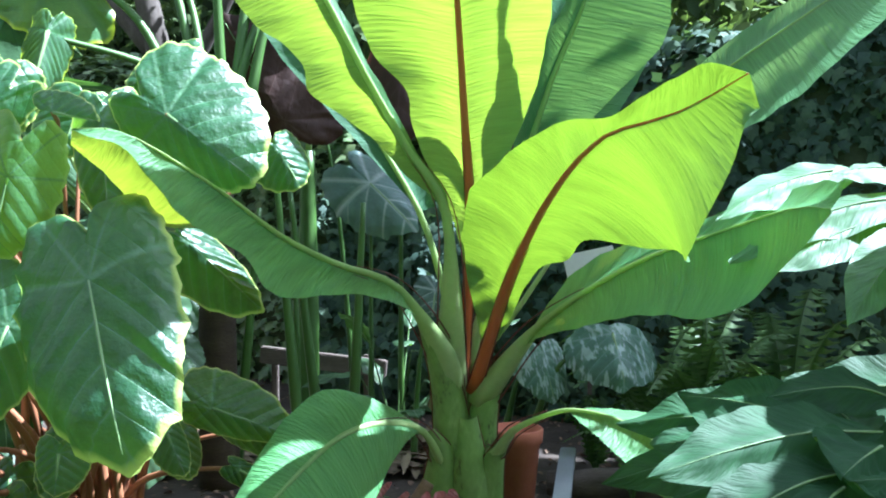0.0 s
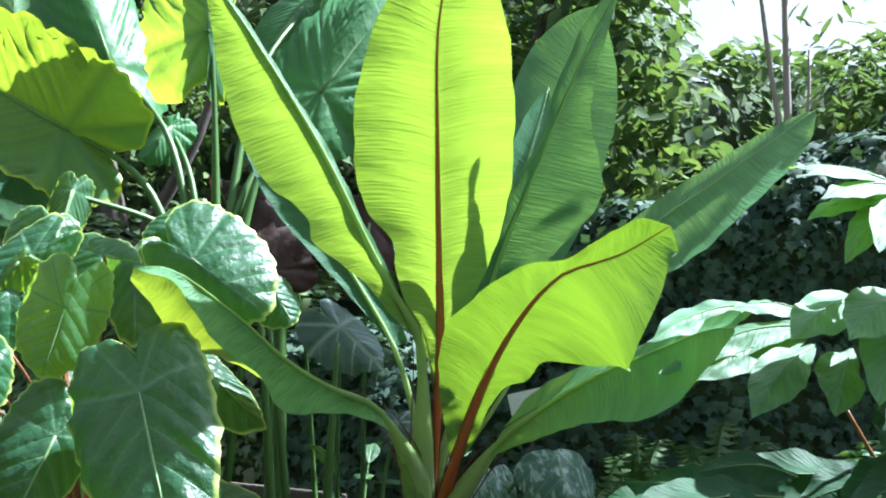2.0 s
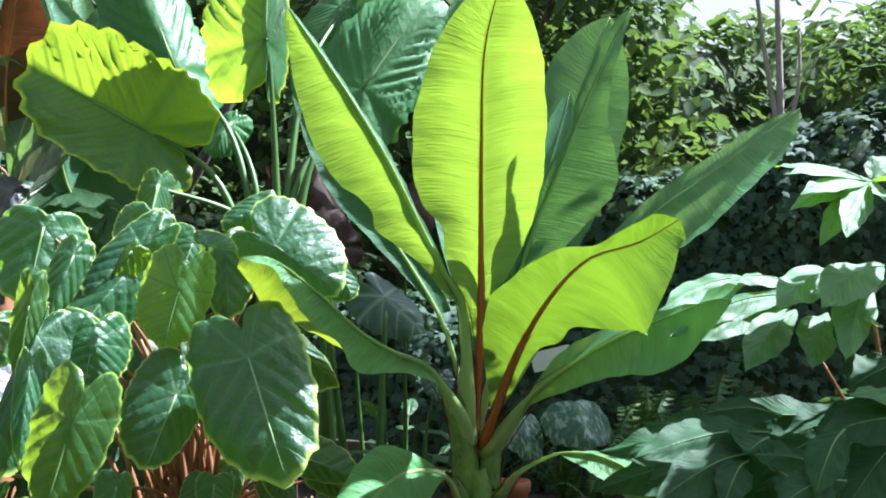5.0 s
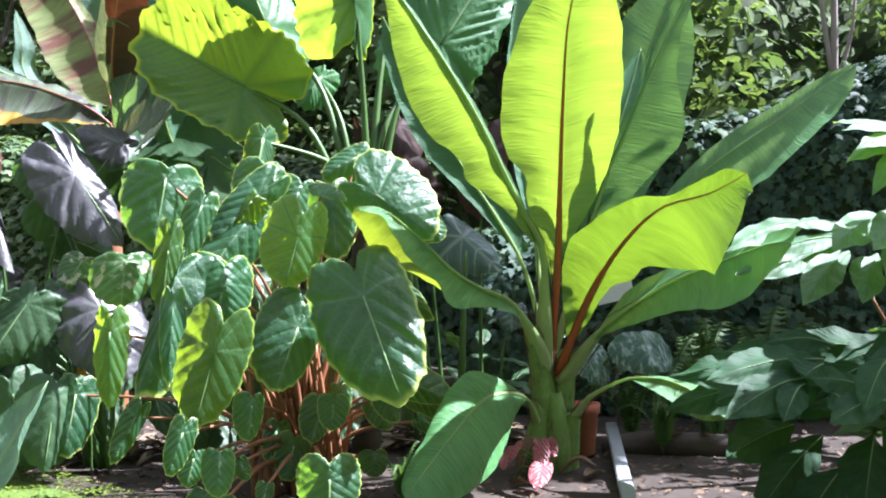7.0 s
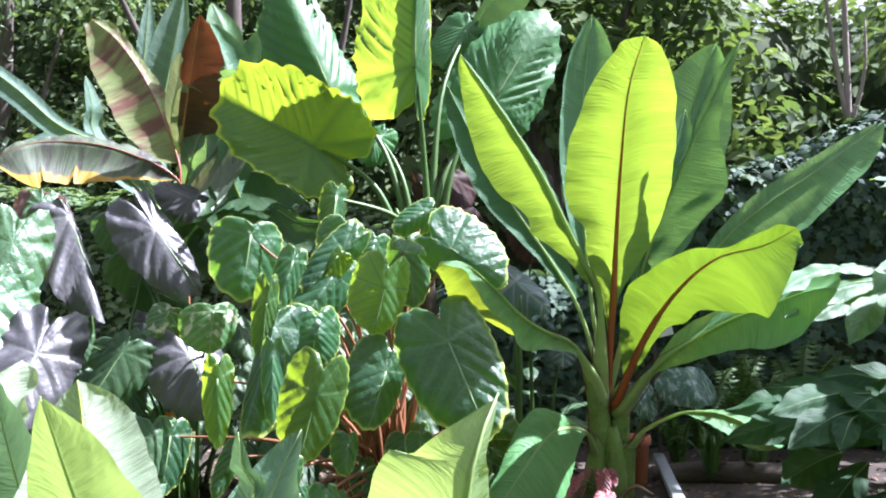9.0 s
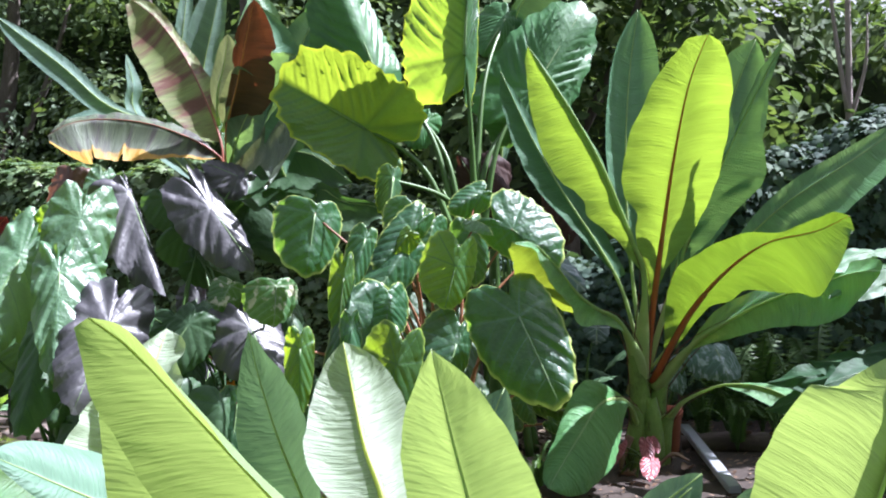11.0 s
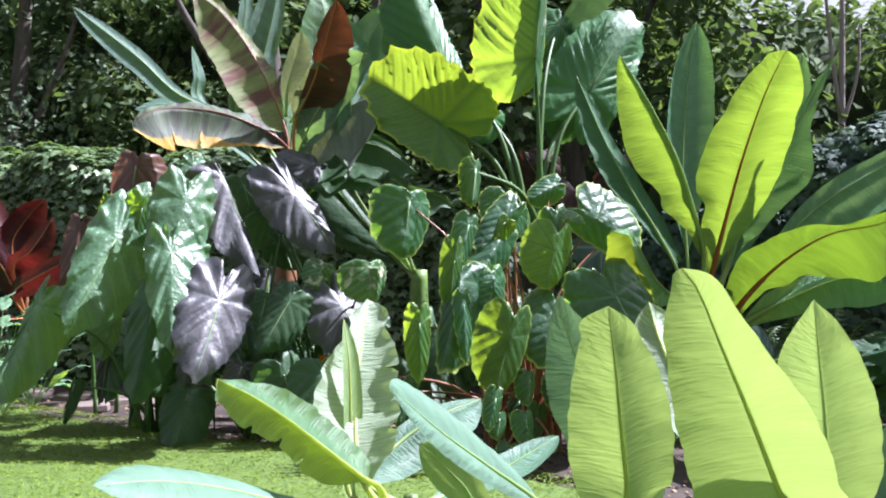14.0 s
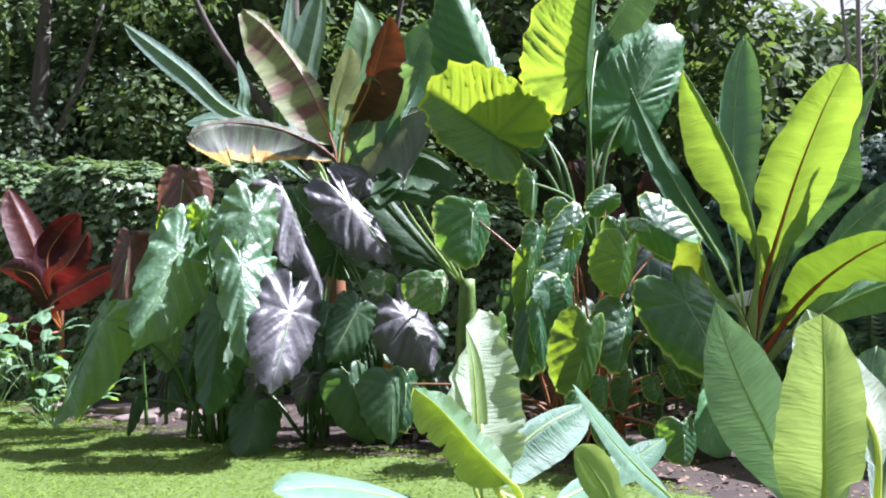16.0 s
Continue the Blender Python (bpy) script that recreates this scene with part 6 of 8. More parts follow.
long_leaf(young_banana_small, leaf_blue, rib_green, [(-1.350, -0.750, 0.400), (-1.463, -0.400, 0.761), (-1.431, -0.300, 0.852), (-1.396, -0.250, 0.935), (-1.355, -0.220, 1.016)], [(0.69, -0.127, 0.061, -0.023), (0.86, -0.066, 0.051, 0.002)], [(0.64, 0.102, -0.065, 0.037), (0.83, 0.061, -0.091, 0.029)], 0.2, 0.012)
long_leaf(young_banana_small, leaf_blue, rib_green, [(-1.150, -1.150, 0.400), (-1.174, -0.850, 0.746), (-1.132, -0.880, 0.813), (-1.071, -0.920, 0.879)], [(0.81, 0.029, 0.076, 0.016)], [(0.94, -0.001, -0.044, -0.028)], 0.1, 0.012)
long_leaf(young_banana_small, leaf_blue, rib_green, [(-1.150, -1.150, 0.400), (-0.807, -0.500, 0.625), (-0.803, -0.500, 0.730), (-0.761, -0.530, 0.796)], [(0.90, -0.003, 0.050, 0.007)], [(0.95, -0.021, -0.084, -0.028)], 0.1, 0.012)
long_leaf(young_banana_small, leaf_blue, rib_green, [(-1.150, -1.150, 0.400), (-1.291, -0.800, 0.596), (-1.239, -0.800, 0.680), (-1.155, -0.860, 0.803), (-1.041, -0.900, 0.903)], [(0.75, 0.063, 0.147, 0.029)], [(0.77, 0.008, -0.146, -0.075)], 0.1, 0.012)
blade(young_banana_torn, leaf_torn, rib_yellow, [(-2.460, 0.560, 0.200), (-2.627, 0.600, 0.441), (-2.641, 0.650, 0.548), (-2.634, 0.780, 0.717), (-2.601, 0.950, 0.945), (-2.557, 1.100, 1.158)],
      [(0.120, -0.034, -0.040, 0.006), (0.232, -0.140, -0.140, 0.020), (0.377, -0.179, -0.200, 0.035), (0.499, -0.166, -0.200, 0.036), (0.677, -0.132, -0.160, 0.028), (0.803, -0.072, -0.100, 0.019), (0.940, -0.040, -0.050, 0.007)],
      [(0.044, 0.051, -0.020, 0.029), (0.173, 0.145, -0.060, 0.010), (0.342, 0.176, -0.100, 0.011), (0.480, 0.166, -0.100, 0.003), (0.659, 0.166, -0.100, -0.009), (0.774, 0.139, -0.080, -0.022), (0.868, 0.085, -0.050, -0.015), (0.984, 0.043, -0.020, -0.004)], 0.2, 0.012, pleat=0.012, torn=((1, 0.62, 0.35), (1, 0.3, 0.25)))
long_leaf(young_banana_torn, leaf_young, rib_yellow, [(-2.420, 0.620, 0.300), (-2.662, 0.700, 0.343), (-2.656, 0.720, 0.622), (-2.660, 0.750, 0.905), (-2.679, 0.800, 1.083)], [(0.64, -0.034, -0.035, 0.005)], [(0.63, 0.048, 0.015, -0.000)], 0.1, 0.012)
blade(young_banana_torn, leaf_lime, rib_yellow, [(-2.500, 0.500, 0.200), (-2.550, 0.420, 0.420), (-2.628, 0.250, 0.511), (-2.706, 0.170, 0.591), (-2.791, 0.060, 0.682), (-2.891, -0.120, 0.797), (-2.988, -0.330, 0.903), (-3.079, -0.500, 0.979)],
      [(0.081, -0.023, 0.010, -0.029), (0.126, -0.047, 0.030, -0.061), (0.245, -0.074, 0.040, -0.094), (0.408, -0.065, 0.050, -0.083), (0.513, -0.058, 0.050, -0.074), (0.662, -0.060, 0.040, -0.079), (0.791, -0.055, 0.030, -0.087), (0.913, -0.032, 0.020, -0.059), (0.993, -0.008, 0.000, -0.016)],
      [(0.060, 0.036, 0.060, 0.021), (0.266, 0.060, 0.160, 0.030), (0.506, 0.062, 0.180, 0.037), (0.735, 0.035, 0.140, 0.032), (0.916, 0.010, 0.080, 0.014)], 0.28, 0.012, pleat=0.006, torn=((-1, 0.52, 0.45), (-1, 0.34, 0.4), (-1, 0.72, 0.3)))
long_leaf(young_banana_torn, leaf_blue, rib_green, [(-2.000, 0.500, 0.300), (-1.973, 0.250, 0.391), (-2.190, 0.000, 0.580), (-2.405, -0.300, 0.767), (-2.588, -0.570, 0.950)], [(0.44, -0.035, 0.098, 0.114)], [(0.66, 0.003, -0.045, -0.063)], 0.1, 0.012)
long_leaf(young_banana_torn, leaf_young, rib_green, [(-2.000, 0.500, 0.300), (-2.183, 0.300, 0.369), (-2.262, 0.200, 0.480), (-2.364, 0.050, 0.598), (-2.450, -0.075, 0.692)], [(0.66, -0.052, -0.004, -0.052)], [(0.60, 0.058, 0.013, 0.064)], 0.1, 0.012)
long_leaf(young_banana_torn, leaf_blue, rib_green, [(-2.420, 0.620, 0.300), (-2.807, 0.600, 0.328), (-3.141, 0.350, 0.478), (-3.346, 0.100, 0.571), (-3.521, -0.100, 0.606)], [(0.59, -0.105, 0.105, 0.052)], [(0.82, 0.072, -0.078, -0.076)], 0.1, 0.012)
long_leaf(young_banana_torn, leaf_blue, rib_green, [(-2.420, 0.620, 0.300), (-2.606, 0.700, 0.411), (-2.461, 0.850, 0.520), (-2.273, 0.950, 0.620), (-2.034, 1.100, 0.678)], [(0.62, -0.045, 0.064, 0.022)], [(0.62, 0.090, -0.038, -0.133)], 0.15, 0.012)
long_leaf(young_banana_torn, leaf_blue, rib_green, [(-2.420, 0.620, 0.300), (-2.089, 0.850, 0.354), (-1.951, 0.900, 0.400), (-1.694, 1.000, 0.507)], [(0.73, -0.040, 0.071, 0.025)], [(0.69, 0.055, -0.120, -0.019)], 0.1, 0.012)

# leaflets of the shrub with large divided leaves
leaflet(shrub, leaf_shrub, [(1.648, 2.250, 1.769), (1.503, 2.257, 1.831), (1.363, 2.263, 1.853), (1.242, 2.256, 1.837)], 0.054, (0.45, -0.35, 0.8))
leaflet(shrub, leaf_shrub, [(1.648, 2.250, 1.769), (1.496, 2.210, 1.809), (1.346, 2.169, 1.812), (1.217, 2.124, 1.783)], 0.048, (0.45, -0.35, 0.8))
leaflet(shrub, leaf_shrub, [(1.648, 2.250, 1.769), (1.503, 2.178, 1.772), (1.361, 2.105, 1.740), (1.237, 2.033, 1.686)], 0.053, (0.45, -0.35, 0.8))
leaflet(shrub, leaf_shrub, [(1.648, 2.250, 1.769), (1.510, 2.230, 1.756), (1.374, 2.208, 1.711), (1.256, 2.180, 1.643)], 0.059, (0.45, -0.35, 0.8))
leaflet(shrub, leaf_shrub, [(1.648, 2.250, 1.769), (1.534, 2.194, 1.702), (1.422, 2.136, 1.601), (1.323, 2.076, 1.488)], 0.053, (0.45, -0.35, 0.8))
leaflet(shrub, leaf_shrub, [(1.648, 2.250, 1.769), (1.548, 2.143, 1.707), (1.448, 2.034, 1.612), (1.359, 1.932, 1.504)], 0.059, (0.45, -0.35, 0.8))
leaflet(shrub, leaf_shrub, [(1.648, 2.250, 1.769), (1.700, 2.199, 1.797), (1.750, 2.149, 1.803), (1.789, 2.103, 1.789)], 0.059, (0.45, -0.35, 0.8))
leaflet(shrub, leaf_shrub, [(1.648, 2.250, 1.769), (1.641, 2.164, 1.729), (1.633, 2.076, 1.667), (1.622, 1.998, 1.596)], 0.059, (0.45, -0.35, 0.8))
leaflet(shrub, leaf_shrub, [(1.648, 2.250, 1.769), (1.704, 2.276, 1.845), (1.758, 2.305, 1.879), (1.799, 2.320, 1.875)], 0.059, (0.45, -0.35, 0.8))
leaflet(shrub, leaf_shrub, [(1.568, 2.400, 1.425), (1.421, 2.302, 1.399), (1.277, 2.202, 1.336), (1.152, 2.106, 1.253)], 0.088, (0.45, -0.35, 0.8))
leaflet(shrub, leaf_shrub, [(1.727, 2.350, 1.430), (1.558, 2.207, 1.406), (1.391, 2.062, 1.337), (1.246, 1.925, 1.244)], 0.096, (0.45, -0.35, 0.8))
leaflet(shrub, leaf_shrub, [(1.382, 2.500, 1.277), (1.215, 2.445, 1.263), (1.052, 2.389, 1.206), (0.915, 2.328, 1.127)], 0.088, (0.45, -0.35, 0.8))
leaflet(shrub, leaf_shrub, [(1.435, 2.500, 1.325), (1.209, 2.469, 1.315), (0.995, 2.435, 1.250), (0.814, 2.388, 1.150)], 0.081, (0.45, -0.35, 0.8))
leaflet(shrub, leaf_shrub, [(1.320, 2.700, 1.414), (1.140, 2.649, 1.403), (0.967, 2.596, 1.349), (0.820, 2.537, 1.266)], 0.081, (0.45, -0.35, 0.8))
leaflet(shrub, leaf_shrub, [(1.383, 2.450, 1.251), (1.259, 2.351, 1.200), (1.138, 2.250, 1.114), (1.033, 2.154, 1.013)], 0.081, (0.45, -0.35, 0.8))
leaflet(shrub, leaf_shrub, [(1.495, 2.400, 1.235), (1.419, 2.298, 1.185), (1.344, 2.194, 1.108), (1.278, 2.099, 1.020)], 0.081, (0.45, -0.35, 0.8))
leaflet(shrub, leaf_shrub, [(1.558, 2.400, 1.269), (1.562, 2.292, 1.254), (1.566, 2.184, 1.215), (1.565, 2.087, 1.164)], 0.073, (0.45, -0.35, 0.8))
leaflet(shrub, leaf_shrub, [(1.691, 2.400, 1.411), (1.571, 2.253, 1.322), (1.451, 2.105, 1.191), (1.345, 1.967, 1.046)], 0.088, (0.45, -0.35, 0.8))
leaflet(shrub, leaf_shrub, [(1.432, 2.600, 1.380), (1.328, 2.590, 1.409), (1.226, 2.580, 1.410), (1.137, 2.564, 1.389)], 0.074, (0.45, -0.35, 0.8))
leaflet(broad_leaf, leaf_broad, [(1.669, 2.200, 0.921), (1.513, 2.130, 0.821), (1.357, 2.060, 0.694), (1.223, 2.000, 0.564)], 0.134, (0.1, -0.75, 0.65))
leaflet(broad_leaf, leaf_broad, [(1.592, 2.300, 0.736), (1.395, 2.248, 0.696), (1.197, 2.195, 0.630), (1.028, 2.150, 0.552)], 0.119, (0.1, -0.75, 0.65))
leaflet(broad_leaf, leaf_broad, [(1.624, 2.400, 0.784), (1.383, 2.435, 0.812), (1.142, 2.470, 0.810), (0.935, 2.500, 0.783)], 0.119, (0.1, -0.75, 0.65))
leaflet(broad_leaf, leaf_broad, [(1.446, 2.300, 0.673), (1.229, 2.317, 0.640), (1.011, 2.335, 0.580), (0.824, 2.350, 0.506)], 0.120, (0.1, -0.75, 0.65))
leaflet(broad_leaf, leaf_broad, [(1.297, 2.500, 0.679), (1.040, 2.570, 0.700), (0.784, 2.640, 0.690), (0.564, 2.700, 0.654)], 0.135, (0.1, -0.75, 0.65))
leaflet(broad_leaf, leaf_broad, [(1.198, 2.500, 0.658), (0.957, 2.535, 0.631), (0.716, 2.570, 0.574), (0.510, 2.600, 0.500)], 0.120, (0.1, -0.75, 0.65))
leaflet(broad_leaf, leaf_broad, [(1.646, 2.300, 0.826), (1.495, 2.300, 0.808), (1.344, 2.300, 0.772), (1.214, 2.300, 0.725)], 0.104, (0.1, -0.75, 0.65))
leaflet(broad_leaf, leaf_broad, [(1.599, 2.100, 0.733), (1.488, 2.030, 0.677), (1.377, 1.960, 0.601), (1.282, 1.900, 0.522)], 0.120, (0.1, -0.75, 0.65))
leaflet(broad_leaf, leaf_broad, [(1.700, 2.200, 1.033), (1.598, 2.165, 1.010), (1.497, 2.130, 0.975), (1.410, 2.100, 0.933)], 0.119, (0.1, -0.75, 0.65))
leaflet(broad_leaf, leaf_broad, [(1.024, 2.000, 0.764), (0.872, 2.105, 0.754), (0.720, 2.210, 0.726), (0.590, 2.300, 0.687)], 0.149, (0.1, -0.75, 0.65))
leaflet(broad_leaf, leaf_broad, [(1.024, 2.000, 0.758), (0.877, 2.035, 0.719), (0.731, 2.070, 0.664), (0.605, 2.100, 0.605)], 0.134, (0.1, -0.75, 0.65))
leaflet(broad_leaf, leaf_broad, [(1.024, 2.000, 0.745), (0.921, 1.965, 0.719), (0.819, 1.930, 0.682), (0.730, 1.900, 0.640)], 0.120, (0.1, -0.75, 0.65))
leaflet(broad_leaf, leaf_broad, [(1.014, 2.100, 0.774), (0.898, 2.205, 0.796), (0.783, 2.310, 0.804), (0.684, 2.400, 0.797)], 0.135, (0.1, -0.75, 0.65))
leaflet(broad_leaf, leaf_broad, [(1.006, 1.900, 0.782), (0.963, 1.865, 0.773), (0.920, 1.830, 0.759), (0.883, 1.800, 0.742)], 0.104, (0.1, -0.75, 0.65))
leaflet(broad_leaf, leaf_broad, [(1.067, 2.100, 0.747), (1.036, 2.170, 0.789), (1.005, 2.240, 0.823), (0.978, 2.300, 0.845)], 0.120, (0.1, -0.75, 0.65))
leaflet(broad_leaf, leaf_broad, [(1.203, 2.400, 0.395), (1.062, 2.330, 0.307), (0.921, 2.260, 0.190), (0.800, 2.200, 0.067)], 0.104, (0.1, -0.75, 0.65))
leaflet(broad_leaf, leaf_broad, [(1.192, 2.200, 0.275), (1.113, 2.165, 0.205), (1.033, 2.130, 0.117), (0.965, 2.100, 0.026)], 0.104, (0.1, -0.75, 0.65))
leaflet(broad_leaf, leaf_broad, [(1.108, 2.500, 0.434), (0.980, 2.465, 0.406), (0.851, 2.430, 0.357), (0.741, 2.400, 0.297)], 0.119, (0.1, -0.75, 0.65))
leaflet(broad_leaf, leaf_broad, [(1.308, 2.200, 0.735), (1.225, 2.200, 0.696), (1.142, 2.200, 0.643), (1.071, 2.200, 0.585)], 0.105, (0.1, -0.75, 0.65))
leaflet(broad_leaf, leaf_broad, [(1.352, 2.200, 0.426), (1.314, 2.165, 0.327), (1.276, 2.130, 0.210), (1.244, 2.100, 0.095)], 0.120, (0.1, -0.75, 0.65))
leaflet(broad_leaf, leaf_broad, [(1.050, 2.000, 0.790), (0.864, 1.940, 0.802), (0.677, 1.880, 0.777), (0.491, 1.820, 0.735)], 0.095, (0.1, -0.75, 0.65))
leaflet(broad_leaf, leaf_broad, [(0.948, 1.900, 0.730), (0.806, 1.833, 0.716), (0.663, 1.767, 0.665), (0.521, 1.700, 0.597)], 0.085, (0.1, -0.75, 0.65))
leaflet(broad_leaf, leaf_broad, [(0.907, 1.850, 0.707), (0.856, 1.800, 0.694), (0.805, 1.750, 0.644), (0.754, 1.700, 0.577)], 0.060, (0.1, -0.75, 0.65))
leaflet(broad_leaf, leaf_broad, [(1.234, 1.950, 0.659), (1.118, 1.900, 0.704), (1.002, 1.850, 0.725), (0.886, 1.800, 0.734)], 0.085, (0.1, -0.75, 0.65))
leaflet(broad_leaf, leaf_broad, [(1.002, 1.850, 0.669), (1.020, 1.807, 0.662), (1.037, 1.763, 0.619), (1.055, 1.720, 0.558)], 0.060, (0.1, -0.75, 0.65))
leaflet(broad_leaf, leaf_broad, [(1.144, 2.100, 0.838), (1.032, 2.083, 0.875), (0.920, 2.067, 0.875), (0.808, 2.050, 0.858)], 0.060, (0.1, -0.75, 0.65))
leaflet(broad_leaf, leaf_broad, [(1.242, 1.800, 0.814), (1.178, 1.750, 0.778), (1.114, 1.700, 0.706), (1.050, 1.650, 0.616)], 0.070, (0.1, -0.75, 0.65))
leaflet(broad_leaf, leaf_broad, [(1.211, 1.750, 0.643), (1.108, 1.707, 0.652), (1.006, 1.663, 0.626), (0.903, 1.620, 0.581)], 0.070, (0.1, -0.75, 0.65))
leaflet(broad_leaf, leaf_shrub, [(1.688, 2.000, 0.855), (1.555, 1.950, 0.920), (1.423, 1.900, 0.936), (1.290, 1.850, 0.929)], 0.070, (0.45, -0.35, 0.8))
leaflet(broad_leaf, leaf_broad, [(1.635, 1.950, 0.803), (1.471, 1.900, 0.838), (1.306, 1.850, 0.826), (1.142, 1.800, 0.789)], 0.090, (0.1, -0.75, 0.65))

# ---- small things in the bed ----
def fern(place, fronds, label, seed, size=0.5):
    """A fern: arching fronds, each a stalk with two rows of narrowing leaflets."""
    rng = random.Random(seed)
    top = thing("fern", place, label, "fern", "ferns under the hedge")
    for k in range(fronds):
        a = rng.uniform(0, 2 * math.pi)
        reach, rise = size * rng.uniform(0.45, 0.8), size * rng.uniform(0.7, 1.15)
        o = np.array([math.cos(a), math.sin(a), 0])
        base = np.array(place)
        line = spline([base, base + o * reach * 0.3 + (0, 0, rise * 0.7), base + o * reach * 0.75 + (0, 0, rise), base + o * reach * 1.2 + (0, 0, rise * 0.82)], 24)
        tang = np.gradient(line, axis=0)
        tang /= np.linalg.norm(tang, axis=1)[:, None]
        across = np.cross(tang, np.array([0, 0, 1.0]) + o * 0.2)
        across /= np.linalg.norm(across, axis=1)[:, None]
        verts, faces = [tuple(q) for q in line], []
        for i in range(3, 23):
            w = size * 0.20 * math.sin(math.pi * (0.12 + 0.86 * (i / 23))) ** 0.8 * (1.1 - 0.6 * i / 23)
            for sgn in (-1, 1):
                d = across[i] * sgn + tang[i] * 0.45 - np.array([0, 0, 0.25])
                n = len(verts)
                half = size * 0.016
                verts += [line[i] + d * w * 0.5 - tang[i] * half, line[i] + d * w, line[i] + d * w * 0.5 + tang[i] * half]
                faces += [(i, n, n + 1, n + 2), (i, n + 2, i + 1)]
        faces += [(0, 1, 2), (1, 2, 3)]
        frond = part("frond", verts, faces, fern_leaf, top)
        v, f = tube(line, [0.005, 0.003, 0.001], 5, 12)
        part("stalk", v, f, stalk_green, frond)
    return top


fern((1.30, 4.65, 0.02), 9, "green fern with arching fronds below the ivy", 1, 0.74)
fern((1.05, 4.75, 0.02), 8, "green fern with arching fronds below the ivy", 2, 0.68)
fern((1.72, 4.6, 0.02), 6, "green fern with arching fronds below the ivy", 3, 0.8)
fern((2.05, 3.75, 0.02), 7, "yellow-green fern standing behind the shrub", 4, 0.7)
fern((2.25, 3.1, 0.02), 7, "yellow-green fern standing behind the shrub", 5, 0.8)
fern((0.85, 4.0, 0.02), 7, "low dark fern beside the edging strip", 6, 0.36)
fern((1.25, 4.2, 0.02), 6, "low dark fern behind the old log", 7, 0.40)
fern((-0.78, 2.95, 0.02), 8, "small yellow-green ferny plant beside the banana", 8, 0.26)
fern((0.75, 4.45, 0.02), 7, "small dark fern behind the flower pot", 9, 0.42)


def bar(name, a, b, width, height, material, label, category, bevel=0.006):
    """A straight bar from a to b lying on its lower face, with bevelled edges."""
    a, b = Vector(a), Vector(b)
    d = b - a
    bm = bmesh.new()
    bmesh.ops.create_cube(bm, size=1)
    for v in bm.verts:
        v.co = Vector((v.co.x * d.length, v.co.y * width, (v.co.z + 0.5) * height))
    bmesh.ops.bevel(bm, geom=bm.edges[:], offset=bevel, segments=2, affect="EDGES")
    me = bpy.data.meshes.new(name)
    bm.to_mesh(me)
    bm.free()
    me.materials.append(material)
    ob = new(name, me)
    ob.matrix_world = Matrix.Translation((a + b) / 2) @ d.to_track_quat("X", "Z").to_matrix().to_4x4()
    return tagged(ob, label, category)


bar("edging_strip", (0.36, 2.75, 0.0), (0.62, 4.5, 0.10), 0.075, 0.05, grey_plastic, "grey edging strip lying across the soil", "edging")
bar("timber_plank", (-1.1, 5.45, 0.42), (-0.35, 5.4, 0.34), 0.05, 0.10, old_wood, "weathered grey plank along the back of the bed", "plank")
for x in (-1.0, -0.45):
    bar("stake", (x, 5.50, -0.02), (x, 5.50, 0.46), 0.04, 0.04, old_wood, "wooden stake that carries the weathered plank", "stake")
board = bar("sign_board", (0.70, 5.26, 0.92), (0.98, 5.24, 0.98), 0.012, 0.14, white_board, "blank off-white board among the leaves", "board", 0.003)
bar("stake", (0.84, 5.275, -0.02), (0.84, 5.275, 0.96), 0.025, 0.025, old_wood, "thin wooden stake behind the white board", "stake")

# old log at the edge of the soil
rngl = random.Random(3)
v, f = tube([(0.50, 4.22, 0.03), (0.9, 4.12, 0.06), (1.35, 3.98, 0.04), (1.75, 3.85, 0.03)], [0.075, 0.085, 0.08, 0.06], 14, 30)
v = np.array([q + np.array(noise.noise_vector(Vector(q) * 9)) * 0.012 for q in v])
log = mesh_object("log", v, f, old_wood)
tagged(log, "old weathered grey-brown log lying on the soil", "log")


def curl(place, size, turn, label, material=dry_leaf, name="fallen_leaf"):
    """A dead leaf, curled along its length."""
    n, m = 10, 7
    verts, faces = [], []
    for i in range(n):
        u = i / (n - 1)
        w = math.sin(math.pi * (0.08 + 0.9 * u)) ** 0.7
        for j in range(m):
            s = (j / (m - 1) - 0.5) * 2
            a = s * 1.7 * w
            p = Vector(((u - 0.5) * 2, math.sin(a) * 0.38 * w, (1 - math.cos(a)) * 0.38 * w + 0.25 * (u - 0.5) ** 2)) * size
            verts.append(tuple(p))
    faces = [(i * m + j, (i + 1) * m + j, (i + 1) * m + j + 1, i * m + j + 1) for i in range(n - 1) for j in range(m - 1)]
    ob = mesh_object(name, verts, faces, material)
    ob.matrix_world = Matrix.Translation(place) @ Euler((0.1, 0.05, turn)).to_matrix().to_4x4()
    return tagged(ob, label, "leaf")


curl((0.93, 4.05, 0.13), 0.075, 0.5, "curled brown dead leaf resting on the log")
curl((1.12, 4.0, 0.12), 0.06, 1.9, "curled brown dead leaf resting on the log")
curl((0.30, 3.45, 0.02), 0.09, 0.9, "curled brown dead leaf on bare soil")
curl((-0.15, 3.3, 0.02), 0.07, 2.4, "curled brown dead leaf on bare soil")
curl((-0.55, 3.75, 0.03), 0.10, 0.2, "curled brown dead leaf on bare soil")

